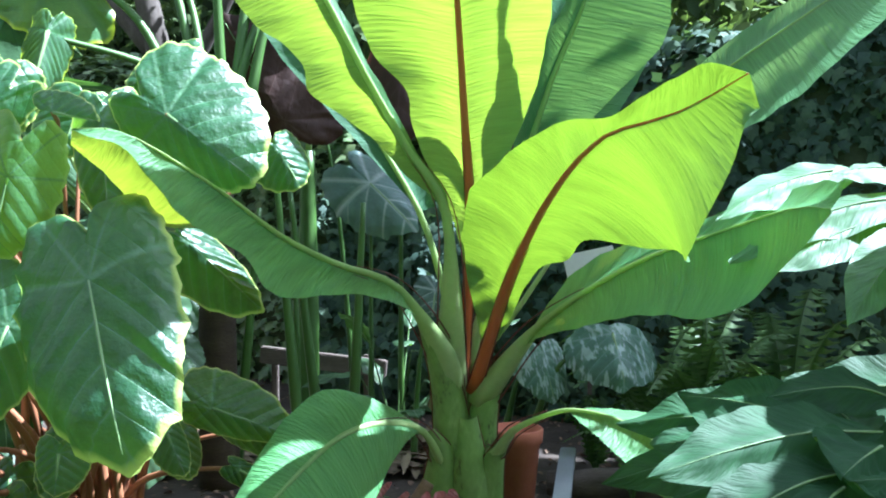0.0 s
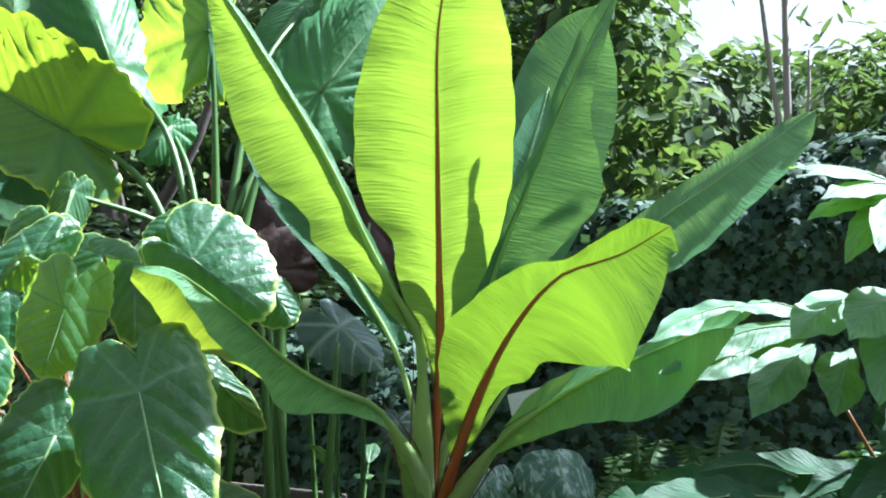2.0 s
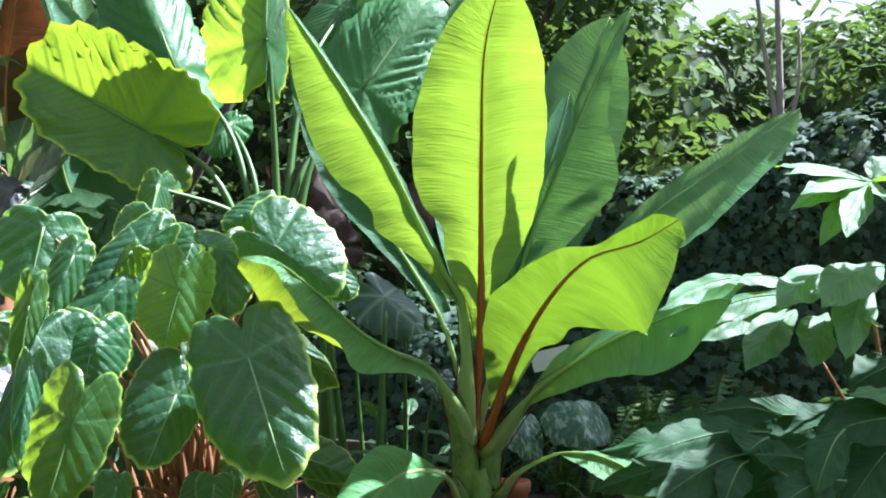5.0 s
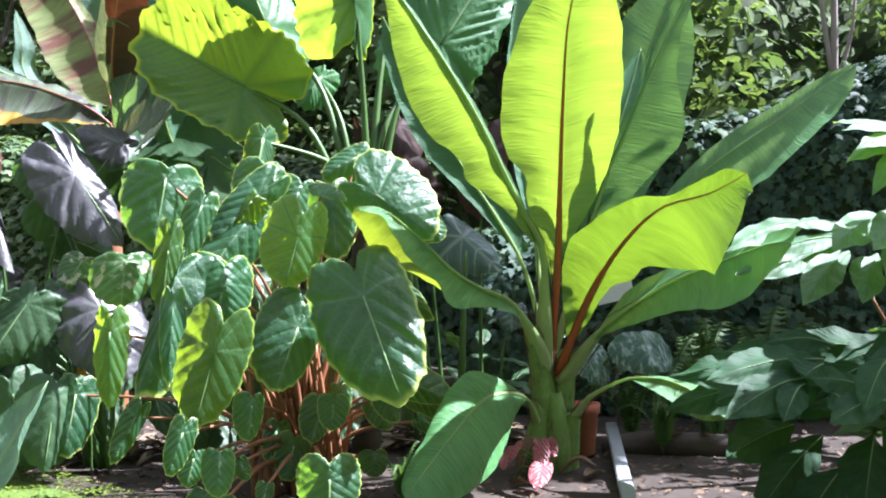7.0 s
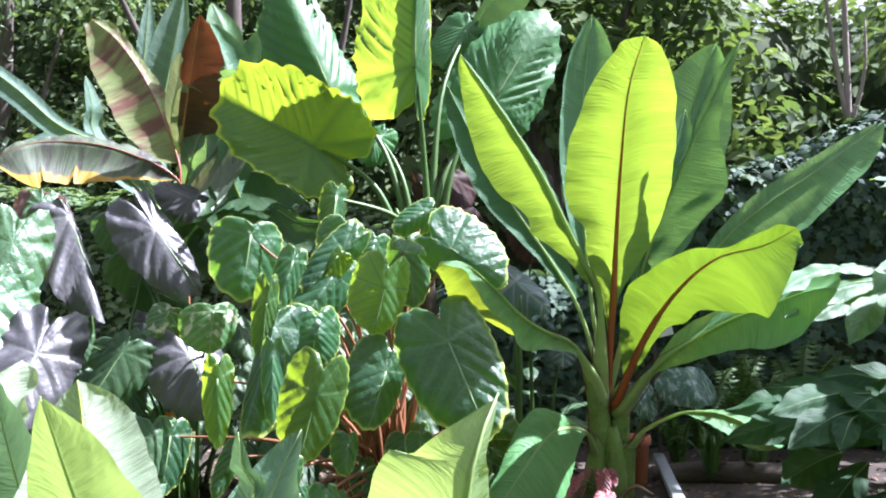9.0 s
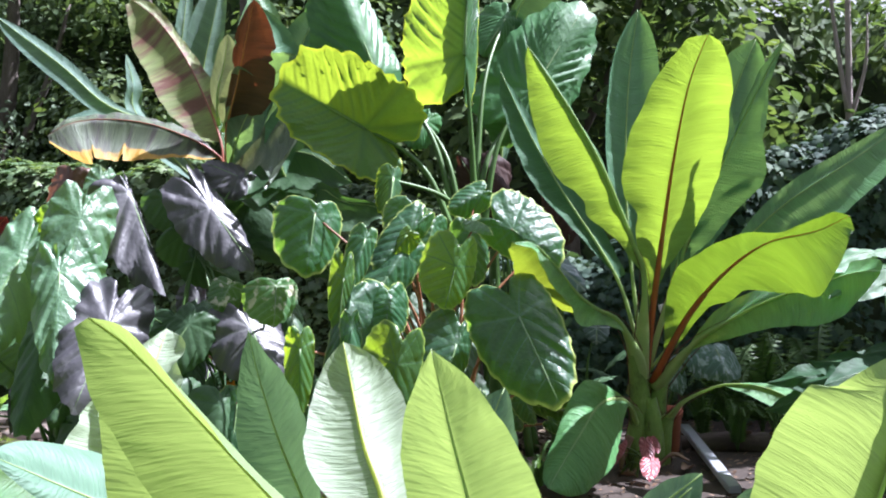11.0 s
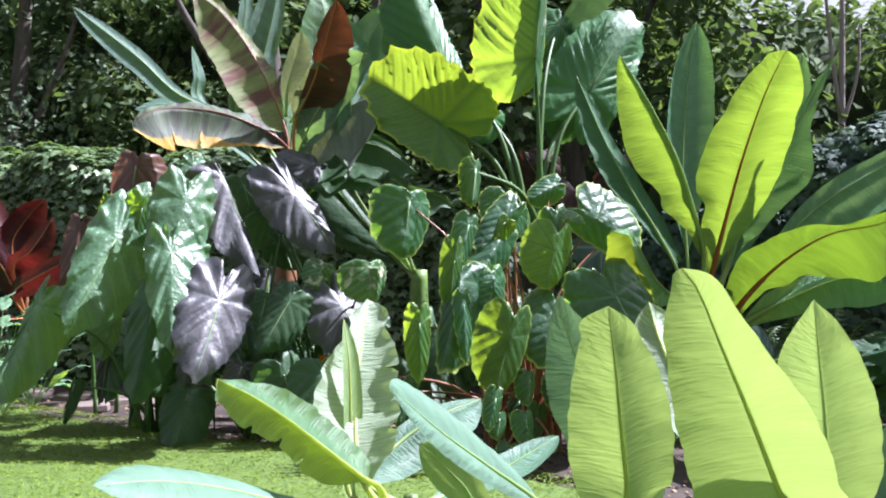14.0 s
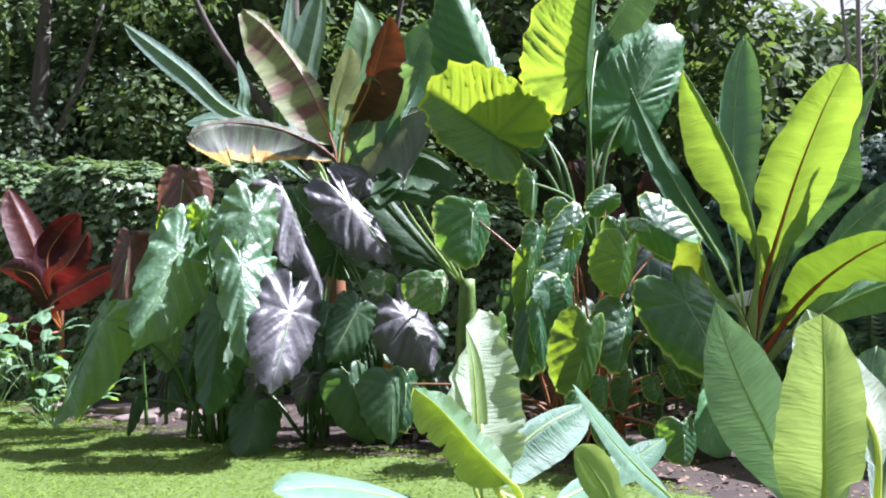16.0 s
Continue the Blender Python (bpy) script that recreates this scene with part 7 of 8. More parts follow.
# terracotta pot
prof = [(0.0, 0.0), (0.075, 0.0), (0.080, 0.01), (0.105, 0.255), (0.116, 0.26), (0.120, 0.315), (0.114, 0.322), (0.106, 0.318), (0.100, 0.27), (0.0, 0.268)]
verts = [(r * math.cos(a * math.pi / 12), r * math.sin(a * math.pi / 12), z) for r, z in prof for a in range(24)]
faces = [(i * 24 + j, i * 24 + (j + 1) % 24, (i + 1) * 24 + (j + 1) % 24, (i + 1) * 24 + j) for i in range(len(prof) - 1) for j in range(24)]
pot = mesh_object("flower_pot", verts, faces, terracotta)
pot.location = (0.34, 4.02, 0.03)
tagged(pot, "round terracotta flower pot behind the banana stem", "pot")

# pink caladiums
caladium = thing("caladium", (-0.06, 3.35, 0), "low caladium with pink and red heart-shaped leaves", "plant")
for a, t, u, w in (((-0.01, 3.30, 0.20), (-0.02, 3.16, 0.03), (1, 0, 0.1), 0.13), ((-0.17, 3.40, 0.18), (-0.24, 3.27, 0.08), (0.8, 0.2, 0.3), 0.17), ((-0.03, 3.16, 0.12), (-0.08, 2.99, 0.03), (1, 0.1, -0.1), 0.18),
                   ((0.05, 3.38, 0.22), (0.07, 3.28, 0.14), (0.9, 0, 0.2), 0.11), ((-0.22, 3.5, 0.22), (-0.27, 3.42, 0.16), (0.9, 0.3, 0.2), 0.11)):
    u, w = np.array(u) / np.linalg.norm(u), w * 0.75
    t = tuple(np.array(a) + (np.array(t) - np.array(a)) * 0.75)
    heart_leaf(caladium, leaf_caladium, a, t, tuple(-u * w / 2), tuple(u * w / 2), 0.5, petiole=(-0.06, 3.42, 0.0), thick=0.005, quilt=0.012, cup=0.12, roll=0.02)

# flowers and a small glowing understorey
for place, mat, lab, s in (((-2.76, 3.9, 0.63), orange_flower, "small orange flower on a green stalk", 0.045), ((-3.67, 4.6, 2.09), red_flower, "small bright red flower above dark leaves", 0.05)):
    fl = thing("flower", place, lab, "flower")
    for k in range(6):
        a = k * math.pi / 3
        o = np.array([math.cos(a), -0.3, math.sin(a)])
        c = np.array(place)
        s1 = np.array([-math.sin(a), 0, math.cos(a)])
        part("petal", [c, c + o * s * 0.6 + s1 * s * 0.35, c + o * s * 1.2, c + o * s * 0.6 - s1 * s * 0.35], [(0, 1, 2, 3)], mat, fl)
    v, f = tube([(place[0], place[1] + 0.01, place[2]), (place[0] + 0.03, place[1] + 0.05, place[2] * 0.5), (place[0] + 0.02, place[1] + 0.08, 0.0)], [0.004, 0.006, 0.007], 6, 10)
    part("stalk", v, f, stalk_green, fl)


def leafy_plant(place, count, height, size, material, label, seed, spread=0.35):
    """A low bushy plant: short stalks carrying oval leaves."""
    rng = random.Random(seed)
    top = thing("leafy_plant", place, label, "plant", "low leafy plants at the bed's far end")
    for k in range(count):
        a, r = rng.uniform(0, 2 * math.pi), spread * rng.uniform(0.2, 1.0)
        h = height * rng.uniform(0.3, 1.0)
        foot = np.array(place)
        tip = foot + np.array([math.cos(a) * r, math.sin(a) * r, h])
        d = np.array([math.cos(a) * 0.9, math.sin(a) * 0.9, rng.uniform(-0.4, 0.7)])
        d /= np.linalg.norm(d)
        side = np.cross(d, (0, 0, 1))
        side /= np.linalg.norm(side)
        ln = size * rng.uniform(0.7, 1.2)
        w = tuple(side * ln * 0.24)
        long_leaf(top, material, rib_pale, [tuple(tip), tuple(tip + d * ln * 0.5 + np.array([0, 0, 0.03])), tuple(tip + d * ln)], [(0.5, *w)], [(0.5, -w[0], -w[1], -w[2])], 0.0, 0.004, shape="leaflet")
        v, f = tube([foot, foot * 0.4 + tip * 0.6 + np.array([0, 0, 0.03]), tip], [0.007, 0.005, 0.003], 5, 8)
        part("stalk", v, f, stalk_green, top)
    return top


leafy_plant((-6.05, 6.9, 0), 26, 0.95, 0.30, leaf_shrub, "bushy low plant with bright green oval leaves", 11, 0.5)
leafy_plant((-5.6, 6.5, 0), 16, 0.6, 0.26, leaf_shrub, "bushy low plant with bright green oval leaves", 12, 0.4)
leafy_plant((-6.6, 7.2, 0), 22, 1.1, 0.32, leaf_pale, "bushy low plant with grey-green oval leaves", 13, 0.5)
leafy_plant((-5.75, 6.1, 0), 14, 0.35, 0.24, leaf_pale, "bushy low plant with grey-green oval leaves", 14, 0.35)
# added to fill the gap behind the banana; its dark colour imitates shade
leafy_plant((-0.25, 4.9, 0), 14, 0.7, 0.30, leaf_dark, "leafy filler plant coloured dark for the shade behind the banana", 15, 0.4)
leafy_plant((2.3, 3.4, 0), 22, 0.9, 0.34, leaf_shrub, "green leafy plant between shrub and hedge", 16, 0.5)
leafy_plant((1.9, 2.2, 0), 20, 0.5, 0.34, leaf_shrub, "green leafy plant under the large shrub", 17, 0.5)
leafy_plant((2.6, 2.0, 0), 20, 0.8, 0.36, leaf_shrub, "green leafy plant beside the large shrub", 18, 0.5)

# dry stalks of the taro and reed-like stems behind the banana
for a, b in (((-1.08, 4.25, 1.5), (-1.22, 4.3, 2.0)),):
    stem(giant_taro, [a, ((a[0] + b[0]) / 2 + 0.03, (a[1] + b[1]) / 2, (a[2] + b[2]) / 2), b], [0.022, 0.018, 0.014], stalk_green, "cut_stalk", 8)
rngs = random.Random(9)
for k in range(4):
    x, y = rngs.uniform(-1.0, -0.2), rngs.uniform(4.0, 4.7)
    lean = rngs.uniform(-0.18, 0.18)
    stem(white_vein_ear if k % 3 == 0 else giant_taro if k % 3 == 1 else elephant_ear, [(x, y, -0.03), (x + lean * 0.4, y, 0.5), (x + lean, y - 0.03, rngs.uniform(1.3, 1.6))], [0.034, 0.024, 0.012], stalk_green, "stalk", 8)
for k in range(26):
    x, y = -1.33 + rngs.uniform(-0.28, 0.28), 3.42 + rngs.uniform(-0.2, 0.25)
    lean, h = rngs.uniform(-0.22, 0.22), rngs.uniform(0.35, 0.9)
    stem(elephant_ear, [(x, y, -0.03), (x + lean * 0.3, y - 0.02, h * 0.5), (x + lean, y - 0.05, h)], [0.02, 0.016, 0.010], stalk_red, "stalk", 8)

# mulch, straw and fallen leaves in the bed
rng = np.random.default_rng(17)
mx, my = rng.uniform(-7, 5, 9000), rng.uniform(1.6, 7.5, 9000)
ok = my > np.interp(mx, [q[0] for q in LAWN_EDGE], [q[1] for q in LAWN_EDGE]) + 0.02
mx, my = mx[ok], my[ok]
mz = np.array([ground_height(a, b) + 0.008 for a, b in zip(mx, my)])
tagged(scatter_mesh("leaf_litter", np.stack([mx, my, mz], 1), np.stack([rng.normal(0, 0.35, len(mx)), rng.normal(0, 0.35, len(mx)), np.ones(len(mx))], 1), rng.uniform(0.02, 0.06, len(mx)), dry_leaf, "diamond", seed=18),
       "brown fallen leaves and bark mulch over the soil", "mulch", kind="stuff")
sx, sy = np.r_[rng.uniform(-1.9, 0.0, 500), rng.uniform(-3.0, -2.0, 120)], np.r_[rng.uniform(4.4, 5.2, 500), rng.uniform(4.3, 4.8, 120)]
sz = np.array([ground_height(a, b) + 0.03 for a, b in zip(sx, sy)]) + rng.uniform(0, 0.06, len(sx))
lay = np.stack([rng.normal(size=len(sx)), rng.normal(size=len(sx)), rng.normal(0, 0.15, len(sx))], 1)
tagged(scatter_mesh("straw", np.stack([sx, sy, sz], 1), np.stack([rng.normal(0, 0.3, len(sx)), rng.normal(0, 0.3, len(sx)), np.ones(len(sx))], 1), rng.uniform(0.12, 0.30, len(sx)), dry_straw, "long", spin=lay, seed=19),
       "pale dry straw lying under the plants", "straw", kind="stuff")

# stepping stones along the far end of the bed
for k, (x, y) in enumerate(((-4.35, 6.35), (-4.85, 6.75), (-5.35, 7.2), (-5.0, 6.25), (-5.95, 7.75))):
    rngk = random.Random(40 + k)
    n = 9
    rim = [(math.cos(i * 2 * math.pi / n) * rngk.uniform(0.2, 0.28), math.sin(i * 2 * math.pi / n) * rngk.uniform(0.16, 0.24)) for i in range(n)]
    verts = [(a, b, 0.0) for a, b in rim] + [(a * 0.98, b * 0.98, 0.05) for a, b in rim] + [(a * 0.9, b * 0.9, 0.062) for a, b in rim]
    faces = [tuple(2 * n + i for i in range(n))] + [(i, (i + 1) % n, n + (i + 1) % n, n + i) for i in range(n)] + [(n + i, n + (i + 1) % n, 2 * n + (i + 1) % n, 2 * n + i) for i in range(n)]
    st = mesh_object("stepping_stone", verts, faces, stone_paving, smooth=False)
    st.location = (x, y, ground_height(x, y) + 0.005)
    tagged(st, "flat pinkish stepping stone at the edge of the bed", "stone", "stepping stones along the bed")

# unseen crown leaves, added on the shrub's sunny side to shade the leaves below
crown_rng = random.Random(77)
for k in range(54):
    if k < 26:
        hx, hy = crown_rng.uniform(2.1, 2.9), crown_rng.uniform(1.4, 2.05)
        hz = 1.5 + (hx - 2.1) * 0.9 + crown_rng.uniform(0.0, 0.9)
    else:
        hx, hy = crown_rng.uniform(2.4, 3.2), crown_rng.uniform(2.05, 3.2)
        hz = 1.0 + (hx - 2.4) * 0.9 + crown_rng.uniform(0.0, 0.6)
    stem(shrub, [(2.05, 2.5, 0.0), (hx * 0.6 + 0.9, hy * 0.6 + 1.0, hz * 0.55), (hx, hy, hz)], [0.02, 0.014, 0.005], stalk_red, "branch", 6)
    for i in range(7):
        a = i * 2 * math.pi / 7 + crown_rng.uniform(-0.3, 0.3)
        size = crown_rng.uniform(0.26, 0.38)
        d = np.array([math.cos(a), math.sin(a), 0.0])
        side = np.array([-d[1], d[0], 0.0])
        if hx + d[0] * size < 1.95:
            continue
        c = np.array([hx, hy, hz])
        long_leaf(shrub, leaf_shrub, rib_pale, [c, c + d * size * 0.4 + np.array([0, 0, 0.04]), c + d * size * 0.75 + np.array([0, 0, 0.01]), c + d * size - np.array([0, 0, 0.08])],
                  [(0.5, *(side * 0.07 - np.array([0, 0, 0.015])))], [(0.5, *(-side * 0.07 - np.array([0, 0, 0.015])))], 0.0, 0.003, shape="leaflet")

# leaves added deeper inside the clumps, behind those in front, to stand for dark shade
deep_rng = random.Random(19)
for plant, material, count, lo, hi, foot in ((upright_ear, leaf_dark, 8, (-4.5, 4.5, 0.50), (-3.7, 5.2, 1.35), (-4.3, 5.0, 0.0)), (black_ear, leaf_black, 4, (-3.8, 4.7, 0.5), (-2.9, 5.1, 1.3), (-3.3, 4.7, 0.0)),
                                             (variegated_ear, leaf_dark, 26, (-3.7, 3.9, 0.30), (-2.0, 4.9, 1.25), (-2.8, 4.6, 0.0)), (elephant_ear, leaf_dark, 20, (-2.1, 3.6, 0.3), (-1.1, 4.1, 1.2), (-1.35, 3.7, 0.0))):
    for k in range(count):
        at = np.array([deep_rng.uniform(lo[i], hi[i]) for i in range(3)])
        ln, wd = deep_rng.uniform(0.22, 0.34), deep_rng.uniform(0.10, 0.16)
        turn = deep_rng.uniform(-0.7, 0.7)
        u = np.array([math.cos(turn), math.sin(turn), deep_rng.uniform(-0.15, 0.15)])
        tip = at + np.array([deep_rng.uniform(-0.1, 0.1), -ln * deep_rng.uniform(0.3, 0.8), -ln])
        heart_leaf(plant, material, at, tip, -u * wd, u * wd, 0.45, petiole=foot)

# ---- ivy hedge, trees and distance ----
def mass_wall(name, path, height, depth, label, category, seed, leaf_count, size, material, kind="ivy", tilt=0.25, lumps=0.25, puff=0.10):
    """A leafy wall along a path on the ground: an uneven core, coloured dark for the shade inside, with leaves laid
    over its face and top.
    """
    rng = np.random.default_rng(seed)
    p = spline([(a, b, 0) for a, b in path], 60)
    tang = np.gradient(p, axis=0)
    tang /= np.linalg.norm(tang, axis=1)[:, None]
    front = np.stack([tang[:, 1], -tang[:, 0], 0 * tang[:, 0]], 1)
    hs = np.array([height(q[0]) if callable(height) else height for q in p])
    profile = [(0.0, 0.0), (0.06, 0.25), (0.03, 0.5), (0.05, 0.75), (-0.05, 0.93), (-0.35, 1.0), (-0.75, 0.98), (-1.0, 0.85), (-1.0, 0.0)]
    verts, faces = [], []
    for i in range(60):
        for a, b in profile:
            bulge = lumps * noise.noise(Vector((p[i][0] * 1.1, b * hs[i] * 1.1, seed))) + 0.5 * lumps * noise.noise(Vector((p[i][0] * 3, b * hs[i] * 3, seed + 5)))
            q = p[i] + front[i] * (a * depth + bulge * (0.3 + b))
            verts.append((q[0], q[1], b * hs[i] + (bulge * 0.8 if b > 0.9 else 0)))
    m = len(profile)
    for i in range(59):
        for j in range(m - 1):
            faces.append((i * m + j, (i + 1) * m + j, (i + 1) * m + j + 1, i * m + j + 1))
    core = mesh_object(name, verts, faces, shaded_core)
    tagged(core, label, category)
    v = np.array(verts).reshape(60, m, 3)
    t1, t2 = rng.uniform(0, 58.99, leaf_count), rng.uniform(0, 1, leaf_count) ** 0.9 * (m - 3.01)
    i, j = t1.astype(int), t2.astype(int)
    fu, fv = (t1 - i)[:, None], (t2 - j)[:, None]
    places = (v[i, j] * (1 - fu) + v[i + 1, j] * fu) * (1 - fv) + (v[i, j + 1] * (1 - fu) + v[i + 1, j + 1] * fu) * fv
    nor = np.cross(v[i + 1, j] - v[i, j], v[i, j + 1] - v[i, j])
    nor /= np.linalg.norm(nor, axis=1)[:, None] + 1e-9
    clump = np.array([noise.noise(Vector(q) * 2.6) for q in places])
    places = places + nor * puff * (rng.uniform(0.0, 1.0, leaf_count) + np.clip(clump, -0.3, 1))[:, None]
    face = nor + rng.normal(0, 0.38, (leaf_count, 3)) + np.array([0, 0, tilt])
    down = np.array([0, 0, -1.0]) + rng.normal(0, 0.5, (leaf_count, 3))
    leaves = scatter_mesh("leaves", places, face, rng.uniform(0.7, 1.25, leaf_count) * size, material, kind, spin=down, seed=seed)
    leaves.parent = core
    tagged(leaves, label, kind="stuff")
    return core


right_height = lambda x: float(np.interp(x, [0.2, 1.0, 2.0, 3.2, 4.5, 8.0], [1.5, 2.0, 2.35, 2.9, 3.4, 3.6]))
left_height = lambda x: float(np.interp(x, [-13.0, -7.0, -4.5, -2.2, -0.6], [3.0, 2.85, 2.75, 2.4, 1.9]))
mass_wall("ivy_hedge", [(-0.9, 6.3), (0.4, 5.9), (1.4, 5.55), (2.6, 5.2), (4.2, 4.9), (7.0, 4.6)], right_height, 0.9, "tall hedge wall densely covered in dark ivy", "hedge", 11, 12000, 0.095, ivy_leaf)
mass_wall("ivy_hedge", [(-13.0, 11.0), (-9.5, 9.6), (-7.0, 8.9), (-4.5, 8.3), (-2.2, 7.6), (-0.6, 6.9)], left_height, 1.0, "tall ivy-covered hedge with sunlit top", "hedge", 23, 15000, 0.11, ivy_leaf_sunlit, tilt=1.0)


wood_height = lambda x: float(np.interp(x, [-16, -3, 1.5, 3.0, 3.7, 6.0, 12.0], [9.0, 8.5, 8.0, 7.2, 5.4, 5.2, 5.6]))
mass_wall("woodland", [(-20.0, 15.0), (-12.0, 14.0), (-6.0, 13.2), (0.0, 12.0), (4.0, 11.2), (9.0, 9.6), (14.0, 7.0)], wood_height, 2.5, "dense dark green trees closing the garden behind", "woodland", 61, 20000, 0.27, tree_leaf, "diamond", tilt=0.5, lumps=0.7, puff=0.7)

# trees out of view behind the camera, added to lessen sky fill
mass_wall("woodland", [(16.0, -2.0), (12.0, -9.0), (0.0, -12.0), (-12.0, -11.0), (-18.0, -2.0)], 7.5, 2.5, "unseen tall dark green trees added behind the path to cut skylight", "woodland", 67, 9000, 0.4, tree_leaf, "diamond", tilt=0.5, lumps=0.7, puff=0.7)


def tree(name, foot, trunk, limbs, clumps, label, leaf, size, per, seed, material=tree_leaf, bark_material=bark, kind="diamond"):
    """A tapered trunk with limbs and a crown of leaf clumps given as (x, y, z, radius, flatness)."""
    rng = np.random.default_rng(seed)
    top = thing(name, foot, label, "tree")
    v, f = tube(trunk[0], trunk[1], 10, 18)
    part("trunk", v, f, bark_material, top)
    for pts, rad in limbs:
        v, f = tube(pts, rad, 7, 12)
        part("limb", v, f, bark_material, top)
    places, normals = [], []
    for x, y, z, r, flat in clumps:
        k = int(per * r * r)
        d = rng.normal(size=(k, 3))
        d /= np.linalg.norm(d, axis=1)[:, None]
        rr = r * rng.uniform(0.35, 1.05, k) ** 0.6
        q = d * rr[:, None] * np.array([1, 1, flat])
        q += 0.22 * r * np.stack([np.sin(q[:, 1] * 5 / r + x), np.sin(q[:, 2] * 6 / r + y), np.sin(q[:, 0] * 5 / r)], 1)
        places.append(q + np.array([x, y, z]))
        normals.append(d * 0.6 + np.array([0, -0.1, 0.7]) + rng.normal(0, 0.32, (k, 3)))
    places, normals = np.vstack(places), np.vstack(normals)
    down = np.array([0, 0, -0.6]) + rng.normal(0, 0.6, (len(places), 3))
    crown = scatter_mesh("crown", places, normals, rng.uniform(0.7, 1.3, len(places)) * size, material, kind, spin=down, seed=seed)
    crown.location = Vector((0, 0, 0)) - top.location
    crown.parent = top
    return top


def clumps_in(seed, count, lo, hi, rad):
    rng = random.Random(seed)
    return [(rng.uniform(lo[0], hi[0]), rng.uniform(lo[1], hi[1]), rng.uniform(lo[2], hi[2]), rng.uniform(*rad), rng.uniform(0.55, 0.9)) for _ in range(count)]


tree("tree", (0.6, 8.6, 0), ([(0.6, 8.6, 0), (0.5, 8.5, 2.5), (0.1, 8.4, 4.5), (-0.2, 8.3, 7)], [0.16, 0.13, 0.10, 0.04]),
     [([(0.5, 8.5, 2.6), (1.2, 8.2, 4.0), (1.8, 8.0, 5.6)], [0.08, 0.05, 0.02]), ([(0.3, 8.4, 3.4), (-0.8, 8.2, 4.6), (-1.6, 8.0, 5.8)], [0.09, 0.06, 0.02]), ([(0.2, 8.4, 4.2), (0.7, 8.0, 5.2), (0.9, 7.8, 6.6)], [0.06, 0.04, 0.02])],
     clumps_in(31, 40, (-0.8, 7.6, 2.6), (3.0, 9.4, 6.8), (0.45, 0.9)), "leafy garden tree with dark branches behind the hedge", tree_leaf, 0.20, 330, 41)
tree("tree", (-3.2, 10.2, 0), ([(-3.2, 10.2, 0), (-3.1, 10.1, 2.5), (-3.4, 10.0, 4.5), (-3.3, 9.9, 7.5)], [0.18, 0.15, 0.11, 0.05]),
     [([(-3.1, 10.1, 2.4), (-2.2, 9.9, 4.0), (-1.7, 9.8, 6.0)], [0.09, 0.06, 0.02]), ([(-3.2, 10.1, 3.0), (-4.4, 9.8, 4.6), (-5.0, 9.6, 6.0)], [0.09, 0.06, 0.02])],
     clumps_in(32, 40, (-6.0, 10.6, 2.4), (-0.6, 12.4, 7.0), (0.5, 1.0)), "leafy garden tree with dark branches in shade", tree_leaf, 0.14, 420, 42)
tree("tree", (-7.6, 11.8, 0), ([(-7.6, 11.8, 0), (-7.5, 11.8, 2.5), (-7.2, 11.7, 4.5), (-7.0, 11.6, 7.0)], [0.2, 0.16, 0.12, 0.05]),
     [([(-7.5, 11.8, 2.6), (-6.6, 11.5, 4.4), (-6.2, 11.4, 5.6)], [0.09, 0.06, 0.02])],
     clumps_in(33, 46, (-10.5, 10.9, 1.6), (-5.6, 12.6, 6.5), (0.6, 1.1)), "green tree behind the low hedge, leaves paled for haze", tree_leaf, 0.14, 420, 43, material=tree_leaf_hazy)
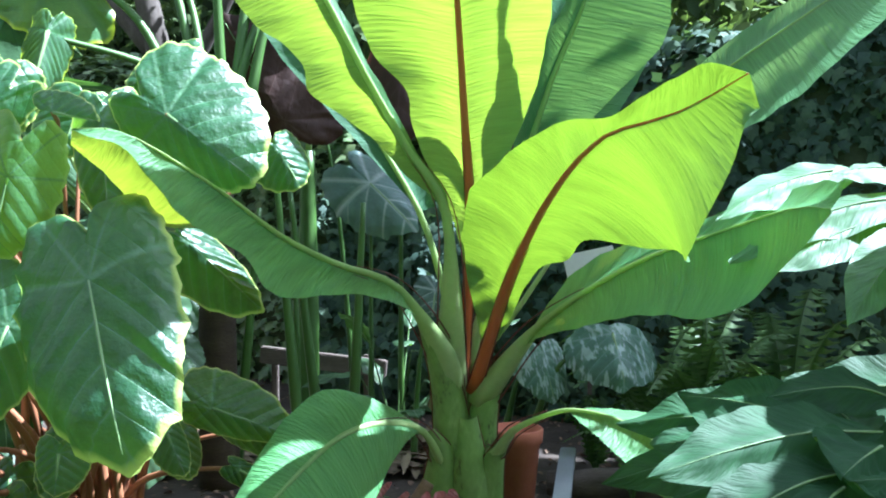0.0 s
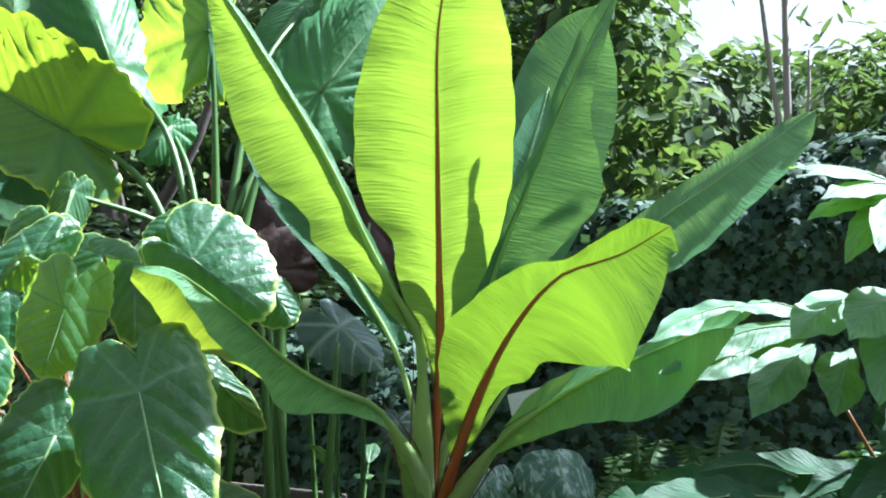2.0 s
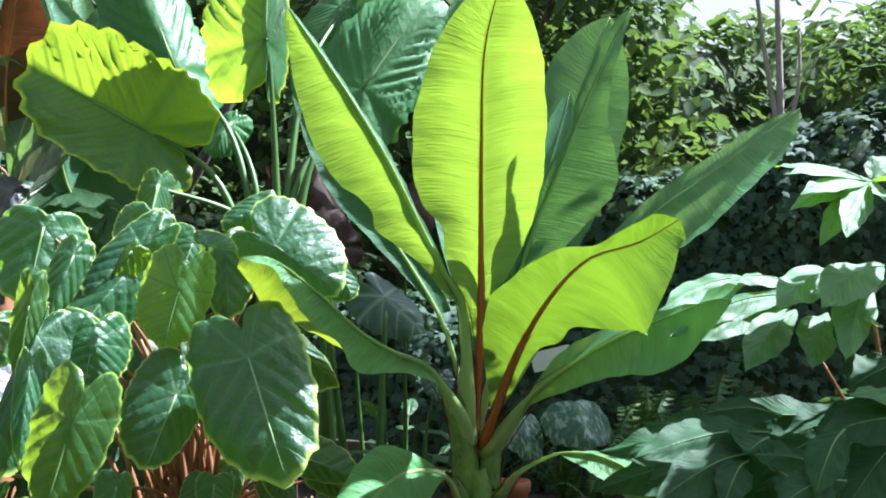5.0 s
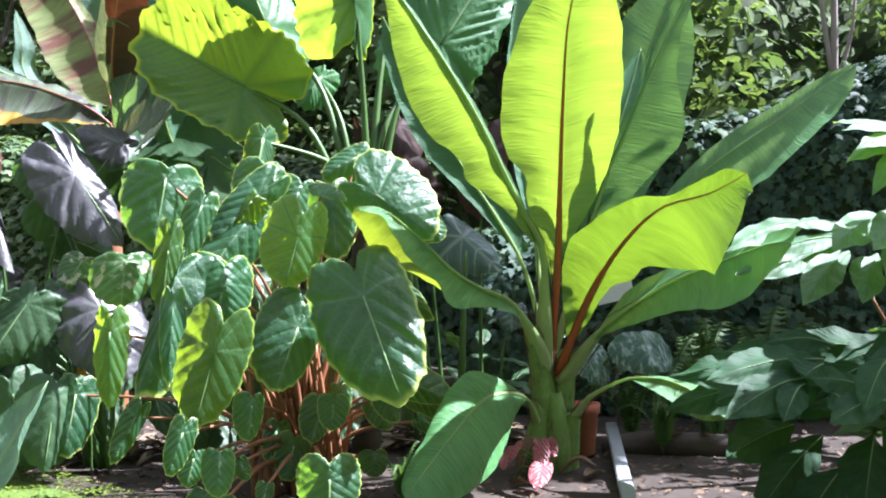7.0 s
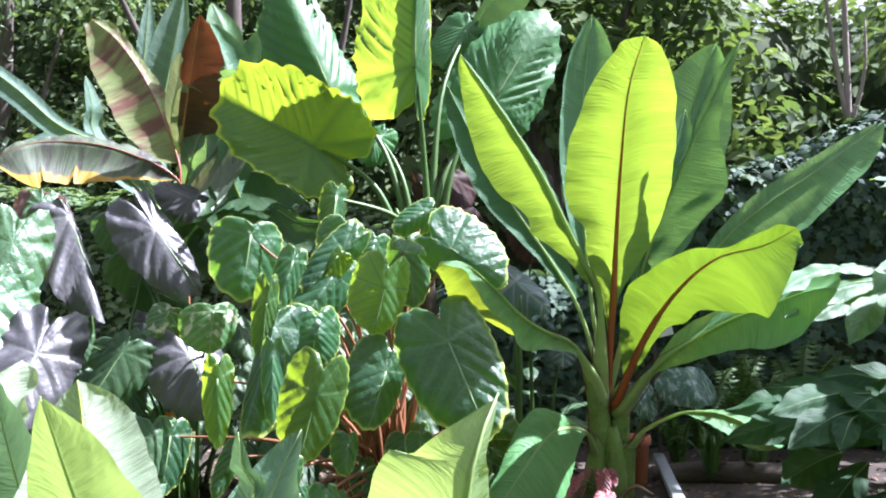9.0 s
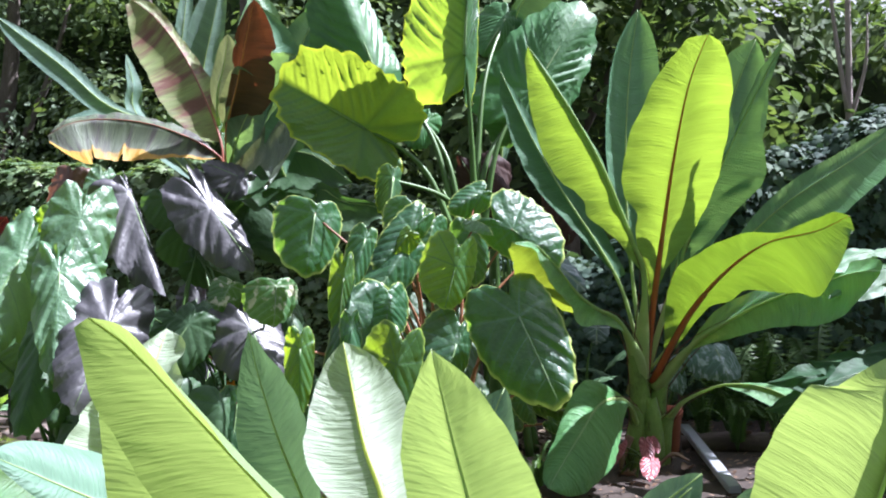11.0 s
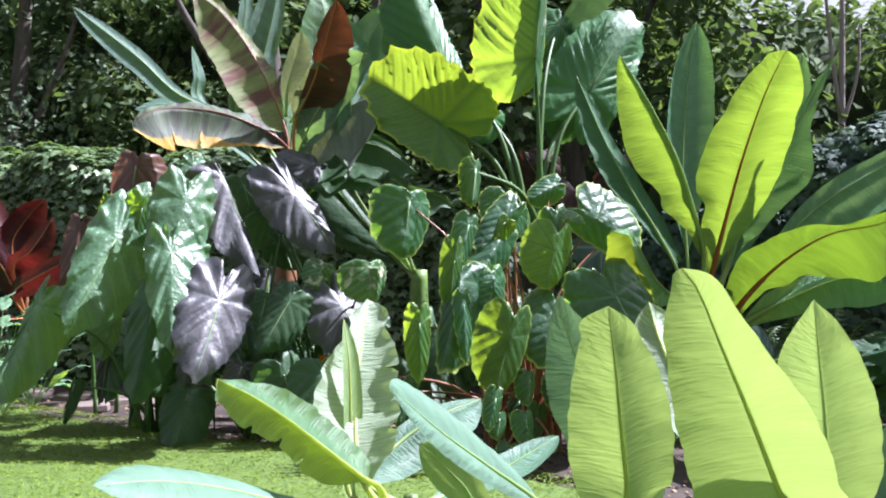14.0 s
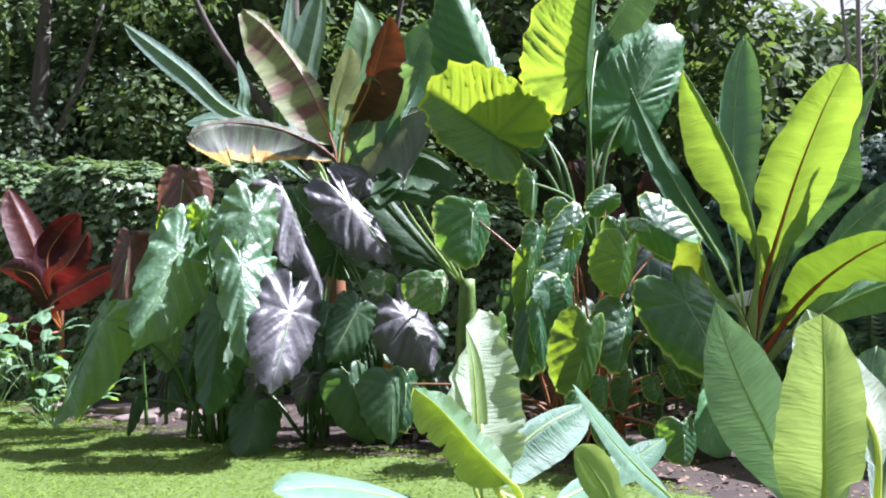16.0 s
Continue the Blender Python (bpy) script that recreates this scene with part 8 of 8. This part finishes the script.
tree("tree", (3.6, 7.6, 0), ([(3.6, 7.6, 0), (3.62, 7.6, 2.6), (3.65, 7.6, 3.4), (3.72, 7.55, 6.4)], [0.05, 0.045, 0.032, 0.014]),
     [([(3.62, 7.6, 3.1), (3.5, 7.6, 4.2), (3.4, 7.6, 5.8)], [0.03, 0.022, 0.01]), ([(3.65, 7.6, 3.0), (3.8, 7.5, 3.6), (3.85, 7.5, 4.2)], [0.025, 0.02, 0.01])],
     [(4.05, 7.4, 4.6, 0.35, 1.2), (4.0, 7.3, 3.9, 0.28, 1.2), (4.9, 7.4, 5.2, 0.4, 0.5), (4.2, 7.4, 5.4, 0.35, 0.6), (3.2, 7.5, 5.9, 0.4, 0.6)],
     "slender pale-barked tree with drooping leaflets", tree_leaf, 0.22, 170, 44, bark_material=pale_bark, kind="long")
tree("tree", (6.4, 8.2, 0), ([(6.4, 8.2, 0), (6.3, 8.2, 1.8), (6.5, 8.3, 4.6)], [0.1, 0.08, 0.03]),
     [([(6.3, 8.2, 1.6), (5.4, 8.1, 2.8), (4.8, 8.0, 3.8)], [0.05, 0.035, 0.012]), ([(6.35, 8.2, 2.0), (7.4, 8.2, 3.2), (8.2, 8.2, 4.4)], [0.05, 0.035, 0.012])],
     clumps_in(57, 26, (4.4, 7.6, 2.6), (9.5, 9.0, 4.9), (0.45, 0.75)), "bushy sunlit tree behind the tall ivy hedge", tree_leaf, 0.15, 400, 49)
tree("distant_tree", (9.0, 16.0, 0), ([(9, 16, 0), (9, 16, 2), (9, 16, 4)], [0.3, 0.25, 0.1]), [], clumps_in(36, 34, (3.2, 12, 0.4), (16, 19, 3.6), (0.9, 1.6)),
     "far sunlit bushes under the open sky", tree_leaf, 0.24, 130, 46)
# out-of-view tree, its clumps placed towards the sun to shade parts of the bed
crown_rng = random.Random(52)
shade = clumps_in(58, 16, (3.3, 4.55, 5.4), (4.4, 5.5, 7.0), (0.30, 0.45))
for k in range(30):
    y = crown_rng.uniform(3.8, 4.9)
    shade.append((2.75 + 0.58 * (y - 3) + crown_rng.uniform(0.0, 0.9), y, crown_rng.uniform(3.5, 5.6), crown_rng.uniform(0.28, 0.42), crown_rng.uniform(0.6, 0.9)))
tree("tree", (4.3, 3.5, 0), ([(4.3, 3.5, 0), (4.25, 3.5, 1.8), (4.0, 3.6, 3.4), (3.8, 4.2, 5.4), (3.8, 4.7, 6.6)], [0.12, 0.10, 0.07, 0.04, 0.015]),
     [([(4.1, 3.55, 2.8), (3.5, 3.3, 3.8), (3.1, 3.1, 4.6)], [0.05, 0.035, 0.012]), ([(3.95, 3.6, 3.5), (3.8, 4.2, 4.4), (3.8, 4.6, 5.0)], [0.05, 0.03, 0.012])],
     shade, "unseen leafy tree on the sunny side, added to shade the bed", tree_leaf, 0.15, 800, 47)
